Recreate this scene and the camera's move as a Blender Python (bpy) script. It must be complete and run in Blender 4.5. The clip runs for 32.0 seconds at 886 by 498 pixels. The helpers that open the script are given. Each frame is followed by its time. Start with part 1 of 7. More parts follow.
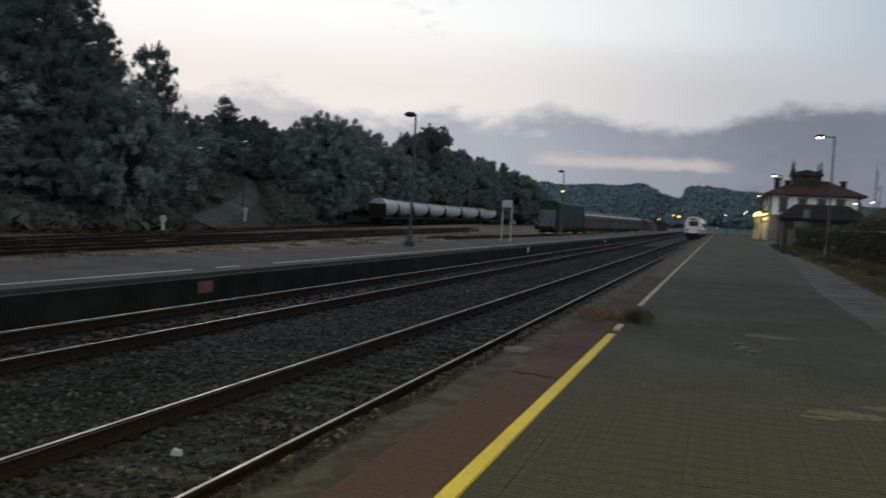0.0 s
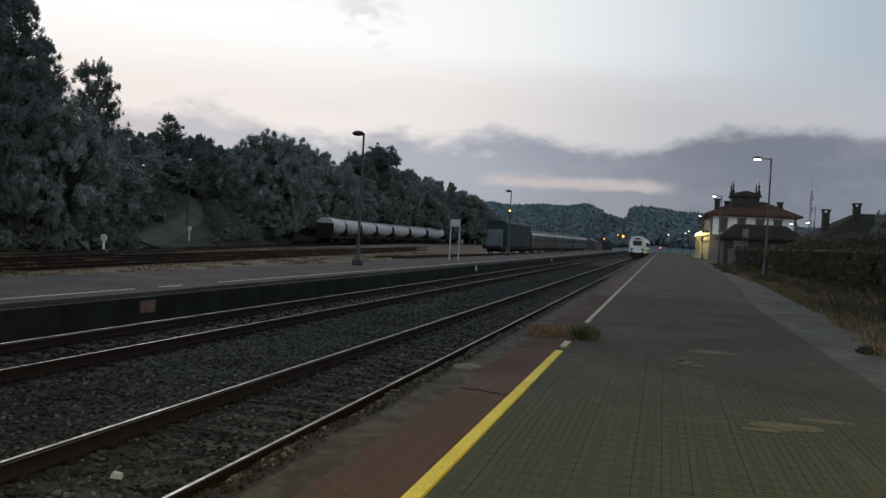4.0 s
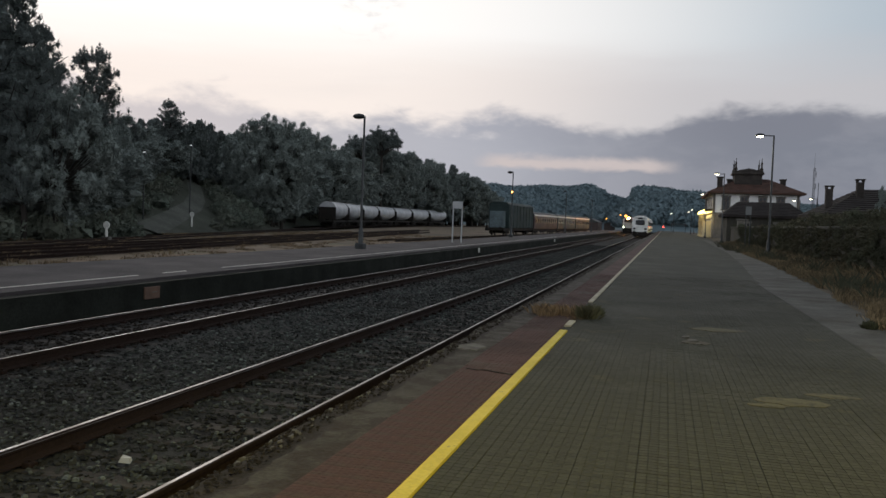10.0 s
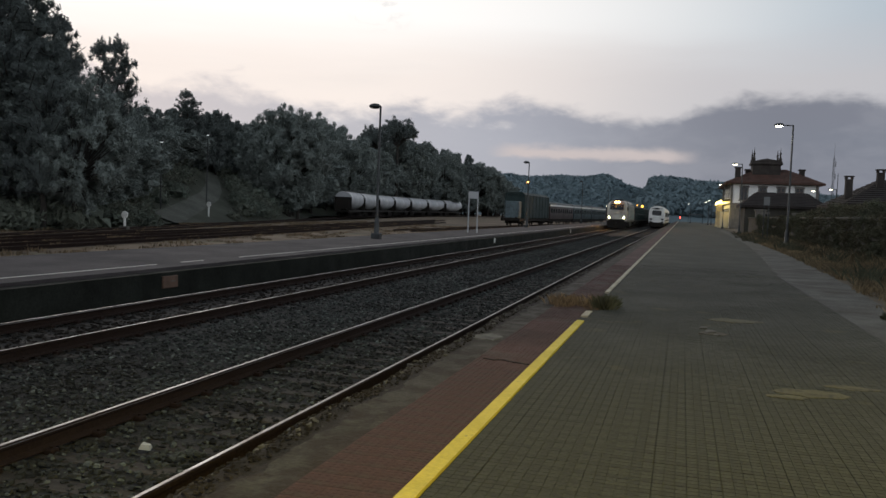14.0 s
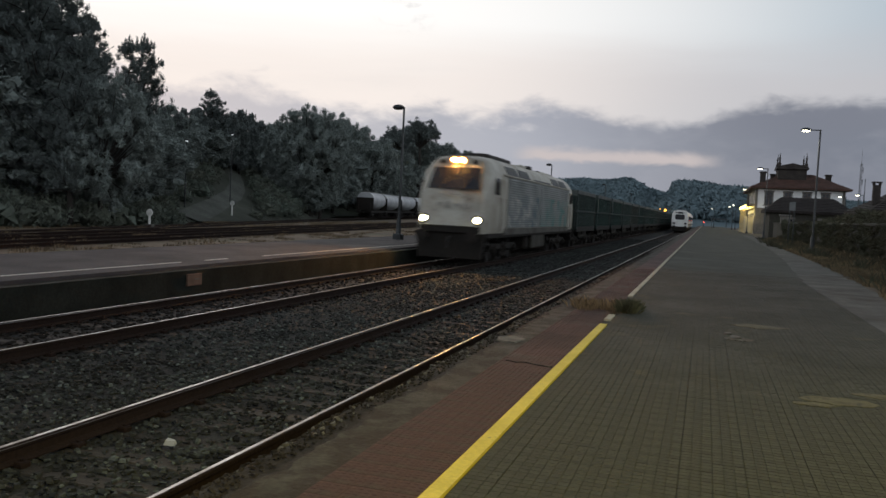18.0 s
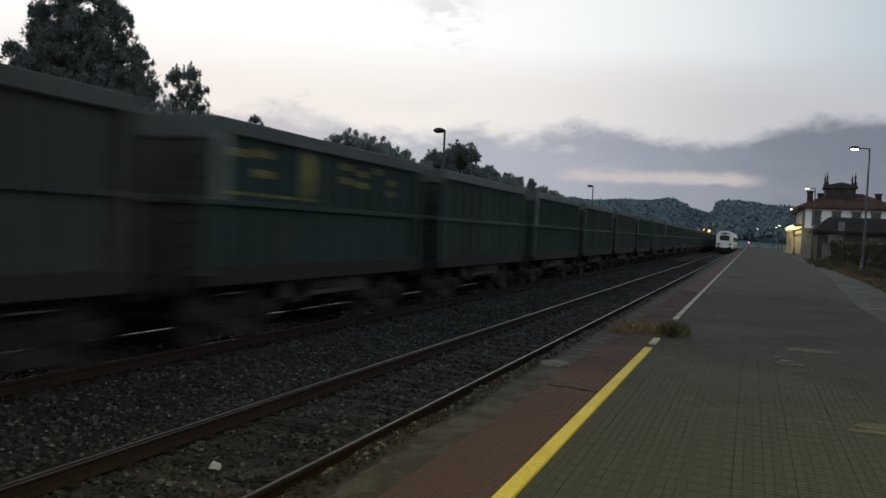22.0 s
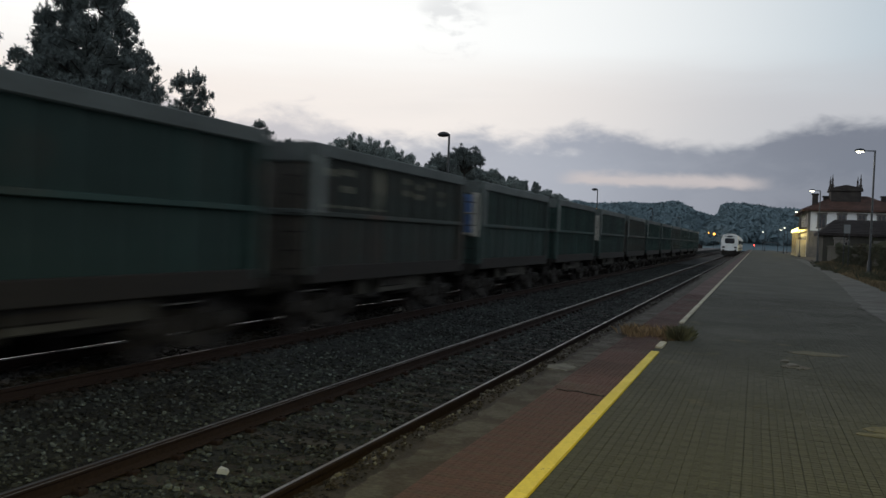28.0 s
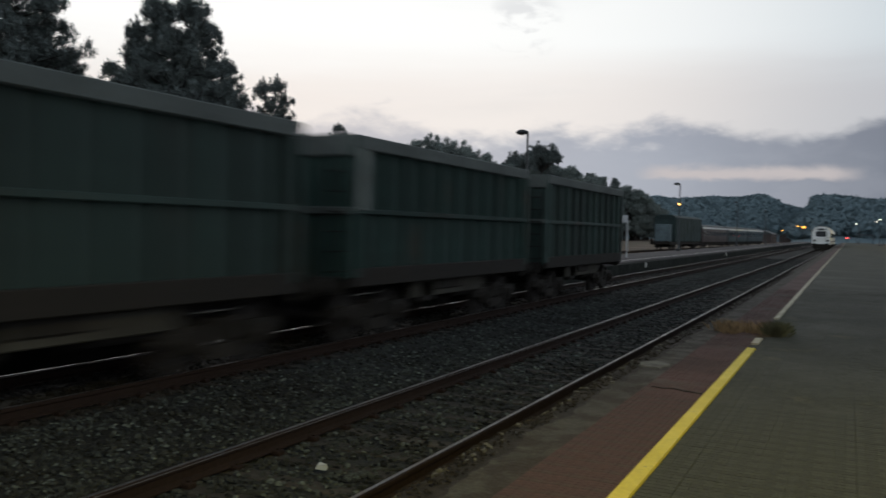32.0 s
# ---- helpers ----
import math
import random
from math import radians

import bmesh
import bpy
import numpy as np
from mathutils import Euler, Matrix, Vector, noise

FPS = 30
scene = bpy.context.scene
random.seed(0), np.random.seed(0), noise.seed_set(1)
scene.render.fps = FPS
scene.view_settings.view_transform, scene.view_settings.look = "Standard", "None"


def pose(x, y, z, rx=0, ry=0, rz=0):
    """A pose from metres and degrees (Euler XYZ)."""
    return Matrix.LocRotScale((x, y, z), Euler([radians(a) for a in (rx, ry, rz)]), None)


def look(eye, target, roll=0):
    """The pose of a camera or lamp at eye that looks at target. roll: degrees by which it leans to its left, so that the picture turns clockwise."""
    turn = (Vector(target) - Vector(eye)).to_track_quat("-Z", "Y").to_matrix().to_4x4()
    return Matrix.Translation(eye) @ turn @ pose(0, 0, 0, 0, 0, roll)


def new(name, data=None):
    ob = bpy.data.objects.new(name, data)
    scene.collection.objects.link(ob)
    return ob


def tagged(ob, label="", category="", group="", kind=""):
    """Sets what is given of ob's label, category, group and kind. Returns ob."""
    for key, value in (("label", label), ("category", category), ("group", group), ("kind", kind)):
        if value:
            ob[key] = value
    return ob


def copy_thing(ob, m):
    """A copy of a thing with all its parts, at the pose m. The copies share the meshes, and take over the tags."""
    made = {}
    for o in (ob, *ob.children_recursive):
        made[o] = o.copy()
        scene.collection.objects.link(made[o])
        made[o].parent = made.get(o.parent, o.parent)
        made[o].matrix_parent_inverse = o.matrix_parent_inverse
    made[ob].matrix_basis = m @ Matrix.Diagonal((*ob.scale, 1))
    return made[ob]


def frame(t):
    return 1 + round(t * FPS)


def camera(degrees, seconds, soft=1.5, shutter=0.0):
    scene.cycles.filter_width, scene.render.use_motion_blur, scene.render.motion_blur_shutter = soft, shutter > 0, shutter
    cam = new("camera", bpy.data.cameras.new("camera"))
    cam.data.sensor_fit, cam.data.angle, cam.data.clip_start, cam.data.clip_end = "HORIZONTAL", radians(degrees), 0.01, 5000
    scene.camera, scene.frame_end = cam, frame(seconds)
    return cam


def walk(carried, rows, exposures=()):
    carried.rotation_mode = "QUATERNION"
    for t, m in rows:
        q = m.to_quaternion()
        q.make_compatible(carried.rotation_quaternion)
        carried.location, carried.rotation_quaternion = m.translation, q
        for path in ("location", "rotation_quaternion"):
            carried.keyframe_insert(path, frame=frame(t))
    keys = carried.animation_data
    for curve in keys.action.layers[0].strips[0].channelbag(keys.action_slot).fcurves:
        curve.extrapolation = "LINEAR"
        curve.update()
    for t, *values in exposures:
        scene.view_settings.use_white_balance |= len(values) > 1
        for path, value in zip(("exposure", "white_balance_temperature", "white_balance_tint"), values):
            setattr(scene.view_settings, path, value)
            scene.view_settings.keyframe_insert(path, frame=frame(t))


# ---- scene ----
# ---- camera ----
cam = camera(57.48, 32.0, soft=1.5, shutter=0.9)
PATH = [
    (0.0, pose(0.007, -0.005, 1.634, 87.52, -2.95, 18.94)),
    (0.5, pose(0.017, -0.013, 1.630, 88.10, -2.89, 16.05)),
    (1.0, pose(0.013, -0.017, 1.628, 88.82, -2.72, 14.68)),
    (1.5, pose(0.012, -0.020, 1.620, 88.96, -2.82, 14.74)),
    (2.0, pose(0.017, -0.022, 1.611, 88.96, -2.56, 14.85)),
    (2.5, pose(0.010, -0.018, 1.610, 88.99, -2.62, 14.96)),
    (3.0, pose(0.003, -0.011, 1.609, 89.07, -2.86, 15.06)),
    (3.5, pose(0.001, -0.007, 1.606, 89.07, -3.02, 15.23)),
    (5.5, pose(0.005, -0.006, 1.600, 89.20, -2.87, 15.28)),
    (6.0, pose(0.000, 0.000, 1.600, 89.17, -2.77, 15.26)),
    (6.5, pose(0.005, 0.003, 1.597, 88.95, -2.50, 15.39)),
    (7.0, pose(0.008, 0.001, 1.598, 88.80, -2.28, 15.34)),
    (7.5, pose(0.005, 0.000, 1.597, 88.76, -2.09, 15.40)),
    (8.0, pose(0.004, 0.003, 1.592, 88.60, -1.86, 15.29)),
    (8.5, pose(0.010, -0.000, 1.585, 88.21, -1.93, 15.47)),
    (9.0, pose(-0.000, 0.007, 1.587, 88.05, -1.90, 15.50)),
    (9.5, pose(-0.008, 0.004, 1.590, 87.97, -2.03, 15.50)),
    (10.0, pose(-0.009, 0.004, 1.586, 87.85, -2.13, 15.42)),
    (10.5, pose(-0.010, 0.004, 1.585, 87.75, -2.02, 15.42)),
    (11.0, pose(-0.012, -0.001, 1.583, 87.59, -2.09, 15.48)),
    (11.5, pose(-0.019, 0.002, 1.586, 87.40, -2.09, 15.72)),
    (12.0, pose(-0.020, 0.004, 1.580, 87.26, -2.10, 15.94)),
    (12.5, pose(-0.021, 0.005, 1.584, 87.19, -1.99, 16.07)),
    (13.0, pose(-0.017, 0.001, 1.582, 87.15, -1.92, 16.15)),
    (13.5, pose(-0.019, -0.006, 1.583, 87.13, -2.04, 16.36)),
    (14.0, pose(-0.024, -0.001, 1.582, 87.11, -2.21, 16.52)),
    (14.5, pose(-0.026, -0.007, 1.580, 87.08, -2.40, 16.73)),
    (16.5, pose(-0.035, -0.009, 1.577, 87.12, -2.99, 17.38)),
    (17.0, pose(-0.044, -0.007, 1.584, 87.18, -3.39, 17.56)),
    (17.5, pose(-0.051, -0.004, 1.581, 87.17, -3.26, 17.78)),
    (18.0, pose(-0.057, -0.009, 1.577, 87.15, -2.86, 18.04)),
    (18.5, pose(-0.057, -0.006, 1.581, 87.12, -2.91, 18.90)),
    (19.0, pose(-0.062, -0.006, 1.584, 87.10, -3.00, 19.36)),
    (19.5, pose(-0.063, 0.003, 1.588, 87.48, -3.07, 19.66)),
    (20.0, pose(-0.066, 0.002, 1.598, 88.43, -2.95, 20.12)),
    (20.5, pose(-0.068, -0.008, 1.598, 88.70, -2.86, 20.28)),
    (21.0, pose(-0.064, -0.019, 1.600, 88.72, -2.81, 20.49)),
    (21.5, pose(-0.062, -0.018, 1.595, 88.57, -2.66, 20.74)),
    (22.0, pose(-0.079, -0.005, 1.591, 88.58, -2.53, 20.91)),
    (22.5, pose(-0.086, 0.004, 1.590, 88.62, -2.65, 20.90)),
    (23.0, pose(-0.083, -0.002, 1.591, 88.61, -2.68, 21.09)),
    (23.5, pose(-0.079, -0.008, 1.588, 88.59, -2.61, 21.11)),
    (24.0, pose(-0.080, -0.003, 1.589, 88.60, -2.60, 21.10)),
    (24.5, pose(-0.082, 0.003, 1.593, 88.62, -2.65, 21.08)),
    (25.0, pose(-0.079, 0.001, 1.593, 88.62, -2.86, 21.13)),
    (25.5, pose(-0.077, -0.001, 1.593, 88.61, -2.80, 21.13)),
    (27.5, pose(-0.090, -0.011, 1.593, 88.76, -2.45, 21.13)),
    (28.0, pose(-0.099, -0.011, 1.595, 88.84, -2.34, 21.22)),
    (28.5, pose(-0.109, -0.007, 1.591, 88.92, -2.34, 21.44)),
    (29.0, pose(-0.123, -0.016, 1.589, 88.86, -2.07, 21.98)),
    (29.5, pose(-0.142, -0.032, 1.586, 88.80, -1.84, 22.23)),
    (30.0, pose(-0.158, -0.046, 1.583, 88.73, -1.62, 22.82)),
    (30.5, pose(-0.180, -0.060, 1.579, 88.66, -1.48, 23.75)),
    (31.0, pose(-0.194, -0.067, 1.570, 88.66, -1.31, 24.49)),
    (31.5, pose(-0.200, -0.069, 1.568, 88.60, -1.26, 24.72)),
    (32.0, pose(-0.211, -0.066, 1.572, 88.63, -1.22, 26.71)),
]
walk(cam, PATH, [(0, 0.0, 6250, 7), (8.3, 0.0, 6300, 8), (9.3, 0.08, 6500, 9), (18.3, 0.06, 6400, 8), (19.6, 0.04, 6250, 6), (28, 0.04, 6250, 6), (32, 0.02, 6250, 6)])

# ---- light ----
SUNSET = Vector((math.sin(radians(-42)), math.cos(radians(-42)), 0.16)).normalized()
world = bpy.data.worlds.new("dusk")
scene.world = world
world.use_nodes = True


def dusk_sky():
    """Twilight: a bright western sky behind torn cloud, an unseen east brightened to light the sides facing the camera,
    grey cloud banks near the horizon.
    """
    nt = world.node_tree
    N, Lk = nt.nodes, nt.links
    N.clear()

    def node(kind, **sets):
        n = N.new(kind)
        for k, v in sets.items():
            n.inputs[k].default_value = v
        return n

    def math_node(op, a, b=None, c=None, clamp=False):
        n = N.new("ShaderNodeMath")
        n.operation, n.use_clamp = op, clamp
        for i, v in enumerate((a, b, c)):
            if v is None:
                continue
            if isinstance(v, (int, float)):
                n.inputs[i].default_value = v
            else:
                Lk.new(v, n.inputs[i])
        return n.outputs[0]

    def mix(f, a, b):
        n = N.new("ShaderNodeMix")
        n.data_type = "RGBA"
        for slot, v in ((0, f), (6, a), (7, b)):
            if isinstance(v, (int, float)):
                n.inputs[slot].default_value = v
            elif isinstance(v, tuple):
                n.inputs[slot].default_value = (*v, 1)
            else:
                Lk.new(v, n.inputs[slot])
        return n.outputs[2]

    def ramp(value, lo, hi):
        n = N.new("ShaderNodeMapRange")
        n.interpolation_type = "SMOOTHSTEP"
        Lk.new(value, n.inputs[0])
        n.inputs[1].default_value, n.inputs[2].default_value = lo, hi
        return n.outputs[0]

    tc = N.new("ShaderNodeTexCoord")
    way = tc.outputs["Generated"]
    sep = N.new("ShaderNodeSeparateXYZ")
    Lk.new(way, sep.inputs[0])
    z = sep.outputs[2]
    dot = N.new("ShaderNodeVectorMath")
    dot.operation = "DOT_PRODUCT"
    Lk.new(way, dot.inputs[0])
    dot.inputs[1].default_value = SUNSET
    near_sun = dot.outputs["Value"]
    # clear sky
    glow = ramp(near_sun, SKY["glow_lo"], SKY["glow_hi"])
    front = ramp(near_sun, -0.5, 0.75)
    base = mix(front, SKY["east"], SKY["mid"])
    base = mix(glow, base, SKY["west"])
    dome = mix(ramp(z, 0.28, 0.9), base, SKY["zenith"])
    # a bank of puffy cloud along the horizon
    def cloud_noise(scale, stretch, detail=6, rough=0.55, warp=0.0, shift=(0, 0, 0)):
        mp = N.new("ShaderNodeMapping")
        Lk.new(way, mp.inputs[0])
        mp.inputs["Scale"].default_value = (1, 1, stretch)
        mp.inputs["Location"].default_value = shift
        n = node("ShaderNodeTexNoise", Scale=scale, Detail=detail, Roughness=rough, Distortion=warp)
        Lk.new(mp.outputs[0], n.inputs["Vector"])
        return n.outputs[0]

    def about(v, amount):
        return math_node("MULTIPLY", math_node("SUBTRACT", v, 0.5), amount)

    east_x = sep.outputs[0]
    puffs = cloud_noise(7.0, 2.0, 7, 0.5, 0.0, SKY["shift"])
    fluff = cloud_noise(26.0, 2.2, 5, 0.55, 0.4)
    drift = cloud_noise(3.0, 8.0, 4, 0.5, 0.2)
    # a flush of pink above the bank
    flush_h = math_node("ADD", z, about(drift, 0.05))
    flush = math_node("MULTIPLY", ramp(flush_h, 0.08, 0.12), math_node("SUBTRACT", 1.0, ramp(flush_h, 0.15, 0.235)))
    flush = math_node("MULTIPLY", flush, front)
    sky = mix(math_node("MULTIPLY", flush, 0.8), dome, mix(ramp(near_sun, 0.72, 0.96), SKY["flush_cool"], SKY["flush"]))
    # thin streaks higher up
    streak = cloud_noise(2.3, 7.0, 7, 0.55, 0.3)
    sky = mix(math_node("MULTIPLY", ramp(streak, 0.5, 0.72), SKY["veil"]), sky, SKY["veil_col"])
    height = math_node("ADD", math_node("ADD", z, about(puffs, -0.10)), about(fluff, -0.036))
    height = math_node("SUBTRACT", height, math_node("MULTIPLY", ramp(east_x, -0.05, 0.25), 0.026))
    height = math_node("SUBTRACT", height, math_node("MULTIPLY", math_node("SUBTRACT", 1.0, ramp(east_x, -0.6, -0.35)), 0.016))
    bank = math_node("SUBTRACT", 1.0, ramp(height, SKY["bank_lo"], SKY["bank_hi"]))
    bank_far = mix(ramp(east_x, -0.66, -0.2), SKY["bank_west"], mix(ramp(east_x, -0.3, 0.12), SKY["bank_mid"], SKY["bank_north"]))
    bankcol = mix(front, SKY["bank_east"], bank_far)
    paler = mix(0.24, bankcol, (0.56, 0.55, 0.60))
    bankcol = mix(math_node("MULTIPLY", ramp(math_node("ADD", puffs, about(fluff, 0.5)), 0.36, 0.62), 0.35), paler, bankcol)
    sky = mix(math_node("MULTIPLY", bank, 0.93), sky, bankcol)
    # a slit of pale light between the banks
    slit_h = math_node("ADD", z, about(fluff, 0.016))
    slit = math_node("MULTIPLY", ramp(slit_h, 0.062, 0.070), math_node("SUBTRACT", 1.0, ramp(slit_h, 0.073, 0.085)))
    ahead = N.new("ShaderNodeVectorMath")
    ahead.operation = "DOT_PRODUCT"
    Lk.new(way, ahead.inputs[0])
    ahead.inputs[1].default_value = Vector((math.sin(radians(-6.3)), math.cos(radians(-6.3)), 0.073)).normalized()
    slit = math_node("MULTIPLY", slit, ramp(ahead.outputs["Value"], 0.9915, 0.9965))
    sky = mix(math_node("MULTIPLY", slit, 0.85), sky, SKY["slit"])
    # a torn grey wisp high over the tracks
    wisp_at = N.new("ShaderNodeVectorMath")
    wisp_at.operation = "DOT_PRODUCT"
    Lk.new(way, wisp_at.inputs[0])
    wisp_at.inputs[1].default_value = Vector((math.sin(radians(-21.4)) * 0.969, math.cos(radians(-21.4)) * 0.969, 0.247)).normalized()
    wisp = math_node("MULTIPLY", ramp(wisp_at.outputs["Value"], 0.9986, 0.9999), ramp(math_node("ADD", streak, about(fluff, 1.1)), 0.44, 0.66))
    sky = mix(math_node("MULTIPLY", wisp, 0.34), sky, SKY["wisp"])
    # a little of a physical low-sun sky
    phys = N.new("ShaderNodeTexSky")
    phys.sky_type, phys.sun_disc = "NISHITA", False
    phys.sun_elevation, phys.sun_rotation = radians(2), radians(-42)
    low = N.new("ShaderNodeVectorMath")
    low.operation = "SCALE"
    Lk.new(phys.outputs[0], low.inputs[0])
    low.inputs["Scale"].default_value = 0.05
    sky = mix(0.06, sky, low.outputs[0])
    below = ramp(z, -0.02, 0.0)
    sky = mix(below, (0.03, 0.03, 0.035), sky)
    bg = N.new("ShaderNodeBackground")
    Lk.new(sky, bg.inputs[0])
    bg.inputs[1].default_value = SKY["strength"]
    out = N.new("ShaderNodeOutputWorld")
    Lk.new(bg.outputs[0], out.inputs[0])


SKY = dict(
    glow_lo=0.5, glow_hi=0.985,
    east=(0.96, 1.02, 1.09), mid=(0.37, 0.45, 0.53), west=(1.09, 1.045, 1.015), zenith=(0.155, 0.185, 0.235),
    bank_east=(0.46, 0.48, 0.53), bank_west=(0.60, 0.565, 0.595), bank_mid=(0.35, 0.37, 0.445), bank_north=(0.105, 0.122, 0.172), bank_lo=0.104, bank_hi=0.133,
    flush=(0.93, 0.82, 0.765), flush_cool=(0.57, 0.54, 0.56), veil=0.13, veil_col=(0.60, 0.60, 0.62), slit=(0.62, 0.54, 0.53), wisp=(0.50, 0.49, 0.52), shift=(0.3, 1.7, 0.0), strength=1.0)
dusk_sky()

sun = new("low_sun", bpy.data.lights.new("low_sun", "SUN"))
sun.data.energy, sun.data.angle, sun.data.color = 0.5, radians(25), (1.0, 0.9, 0.82)
sun.matrix_world = look(SUNSET * 100 + Vector((0, 0, 12)), (0, 0, 0))

# ---- mesh helpers ----
class Mesh:
    """Vertices and faces gathered by simple solids."""

    def __init__(self):
        self.v, self.f = [], []

    def add(self, verts, faces):
        k = len(self.v)
        self.v += [tuple(p) for p in verts]
        self.f += [tuple(i + k for i in face) for face in faces]
        return self

    def box(self, x0, x1, y0, y1, z0, z1):
        return self.add([(x, y, z) for x in (x0, x1) for y in (y0, y1) for z in (z0, z1)],
                        [(0, 1, 3, 2), (4, 6, 7, 5), (0, 4, 5, 1), (2, 3, 7, 6), (0, 2, 6, 4), (1, 5, 7, 3)])

    def bbox(self, x0, x1, y0, y1, z0, z1, c):
        """A box with chamfered edges."""
        k = len(self.v)
        idx = {}
        X, Y, Z = (x0, x1), (y0, y1), (z0, z1)
        S = (1, -1)
        for i in (0, 1):
            for j in (0, 1):
                for l in (0, 1):
                    p = (X[i], Y[j], Z[l])
                    d = (S[i] * c, S[j] * c, S[l] * c)
                    for a in range(3):
                        q = [p[b] + (0 if b == a else d[b]) for b in range(3)]
                        idx[i, j, l, a] = len(self.v) - k
                        self.v.append(tuple(q))
        F = []
        for a in range(3):
            b, e = (a + 1) % 3, (a + 2) % 3
            for s in (0, 1):
                loop = []
                for u, w in ((0, 0), (1, 0), (1, 1), (0, 1)):
                    key = [0, 0, 0]
                    key[a], key[b], key[e] = s, u, w
                    loop.append(idx[(*key, a)])
                F.append(tuple(loop) if s else tuple(loop[::-1]))
            for u in (0, 1):
                for w in (0, 1):
                    k0, k1 = [0, 0, 0], [0, 0, 0]
                    k0[a], k1[a] = 0, 1
                    k0[b] = k1[b] = u
                    k0[e] = k1[e] = w
                    quad = (idx[(*k0, b)], idx[(*k1, b)], idx[(*k1, e)], idx[(*k0, e)])
                    F.append(quad if u != w else quad[::-1])
        for i in (0, 1):
            for j in (0, 1):
                for l in (0, 1):
                    t = tuple(idx[i, j, l, a] for a in range(3))
                    F.append(t if (i + j + l) % 2 else t[::-1])
        self.f += [tuple(q + k for q in face) for face in F]
        return self

    def tube(self, a, b, r0, r1=None, n=10, caps=True):
        """A cylinder or cone from a to b."""
        a, b = Vector(a), Vector(b)
        r1 = r0 if r1 is None else r1
        d = (b - a).normalized()
        u = d.orthogonal().normalized()
        w = d.cross(u)
        k = len(self.v)
        for p, r in ((a, r0), (b, r1)):
            for i in range(n):
                q = p + (u * math.cos(2 * math.pi * i / n) + w * math.sin(2 * math.pi * i / n)) * r
                self.v.append(tuple(q))
        self.f += [(k + i, k + (i + 1) % n, k + n + (i + 1) % n, k + n + i) for i in range(n)]
        if caps:
            self.f += [tuple(k + i for i in reversed(range(n))), tuple(k + n + i for i in range(n))]
        return self

    def prism(self, outline, axis, a, b, cap=True):
        """A closed outline swept from a to b along an axis ('x', 'y' or 'z'); the outline holds the other two coordinates in order."""
        k, n = len(self.v), len(outline)
        for s in (a, b):
            for p, q in outline:
                self.v.append({"x": (s, p, q), "y": (p, s, q), "z": (p, q, s)}[axis])
        self.f += [(k + i, k + (i + 1) % n, k + n + (i + 1) % n, k + n + i) for i in range(n)]
        if cap:
            self.f += [tuple(k + i for i in reversed(range(n))), tuple(k + n + i for i in range(n))]
        return self

    def loft(self, rings, cap=True):
        k, n = len(self.v), len(rings[0])
        for ring in rings:
            self.v += [tuple(p) for p in ring]
        for r in range(len(rings) - 1):
            self.f += [(k + r * n + i, k + r * n + (i + 1) % n, k + (r + 1) * n + (i + 1) % n, k + (r + 1) * n + i) for i in range(n)]
        if cap:
            last = k + (len(rings) - 1) * n
            self.f += [tuple(k + i for i in reversed(range(n))), tuple(last + i for i in range(n))]
        return self

    def lathe(self, profile, n=16, centre=(0, 0, 0), axis="z"):
        rings = []
        for r, h in profile:
            ring = []
            for i in range(n):
                c, s = r * math.cos(2 * math.pi * i / n), r * math.sin(2 * math.pi * i / n)
                p = {"z": (c, s, h), "x": (h, c, s), "y": (s, h, c)}[axis]
                ring.append(tuple(p[j] + centre[j] for j in range(3)))
            rings.append(ring)
        return self.loft(rings)

    def data(self, name, material, smooth=35):
        me = bpy.data.meshes.new(name)
        me.from_pydata(self.v, [], self.f)
        me.materials.append(material)
        bm = bmesh.new()
        bm.from_mesh(me)
        if len(bm.faces) < 60000:
            bmesh.ops.recalc_face_normals(bm, faces=bm.faces)
        bm.to_mesh(me)
        bm.free()
        if smooth:
            me.polygons.foreach_set("use_smooth", [True] * len(me.polygons))
            me.set_sharp_from_angle(angle=radians(smooth))
        me.update()
        return me


def part(name, m, material, parent, label="", at=None, smooth=35, kind=""):
    """One mesh object under a thing or a part. m is a Mesh or ready mesh data."""
    data = m if isinstance(m, bpy.types.Mesh) else m.data(name, material, smooth)
    ob = new(name, data)
    ob.parent = parent
    if at is not None:
        ob.matrix_basis = at
    return tagged(ob, label, kind=kind)


def thing(name, label, category, at=None, group="", kind="", m=None, material=None, smooth=35):
    ob = new(name, m.data(name, material, smooth) if m else None)
    if at is not None:
        ob.matrix_basis = at
    return tagged(ob, label, category, group, kind)


def fast(name, verts, faces, material, smooth=False):
    """A large mesh straight from arrays."""
    me = bpy.data.meshes.new(name)
    me.from_pydata(verts, [], faces)
    me.materials.append(material)
    if smooth:
        me.polygons.foreach_set("use_smooth", [True] * len(me.polygons))
    me.update()
    return me


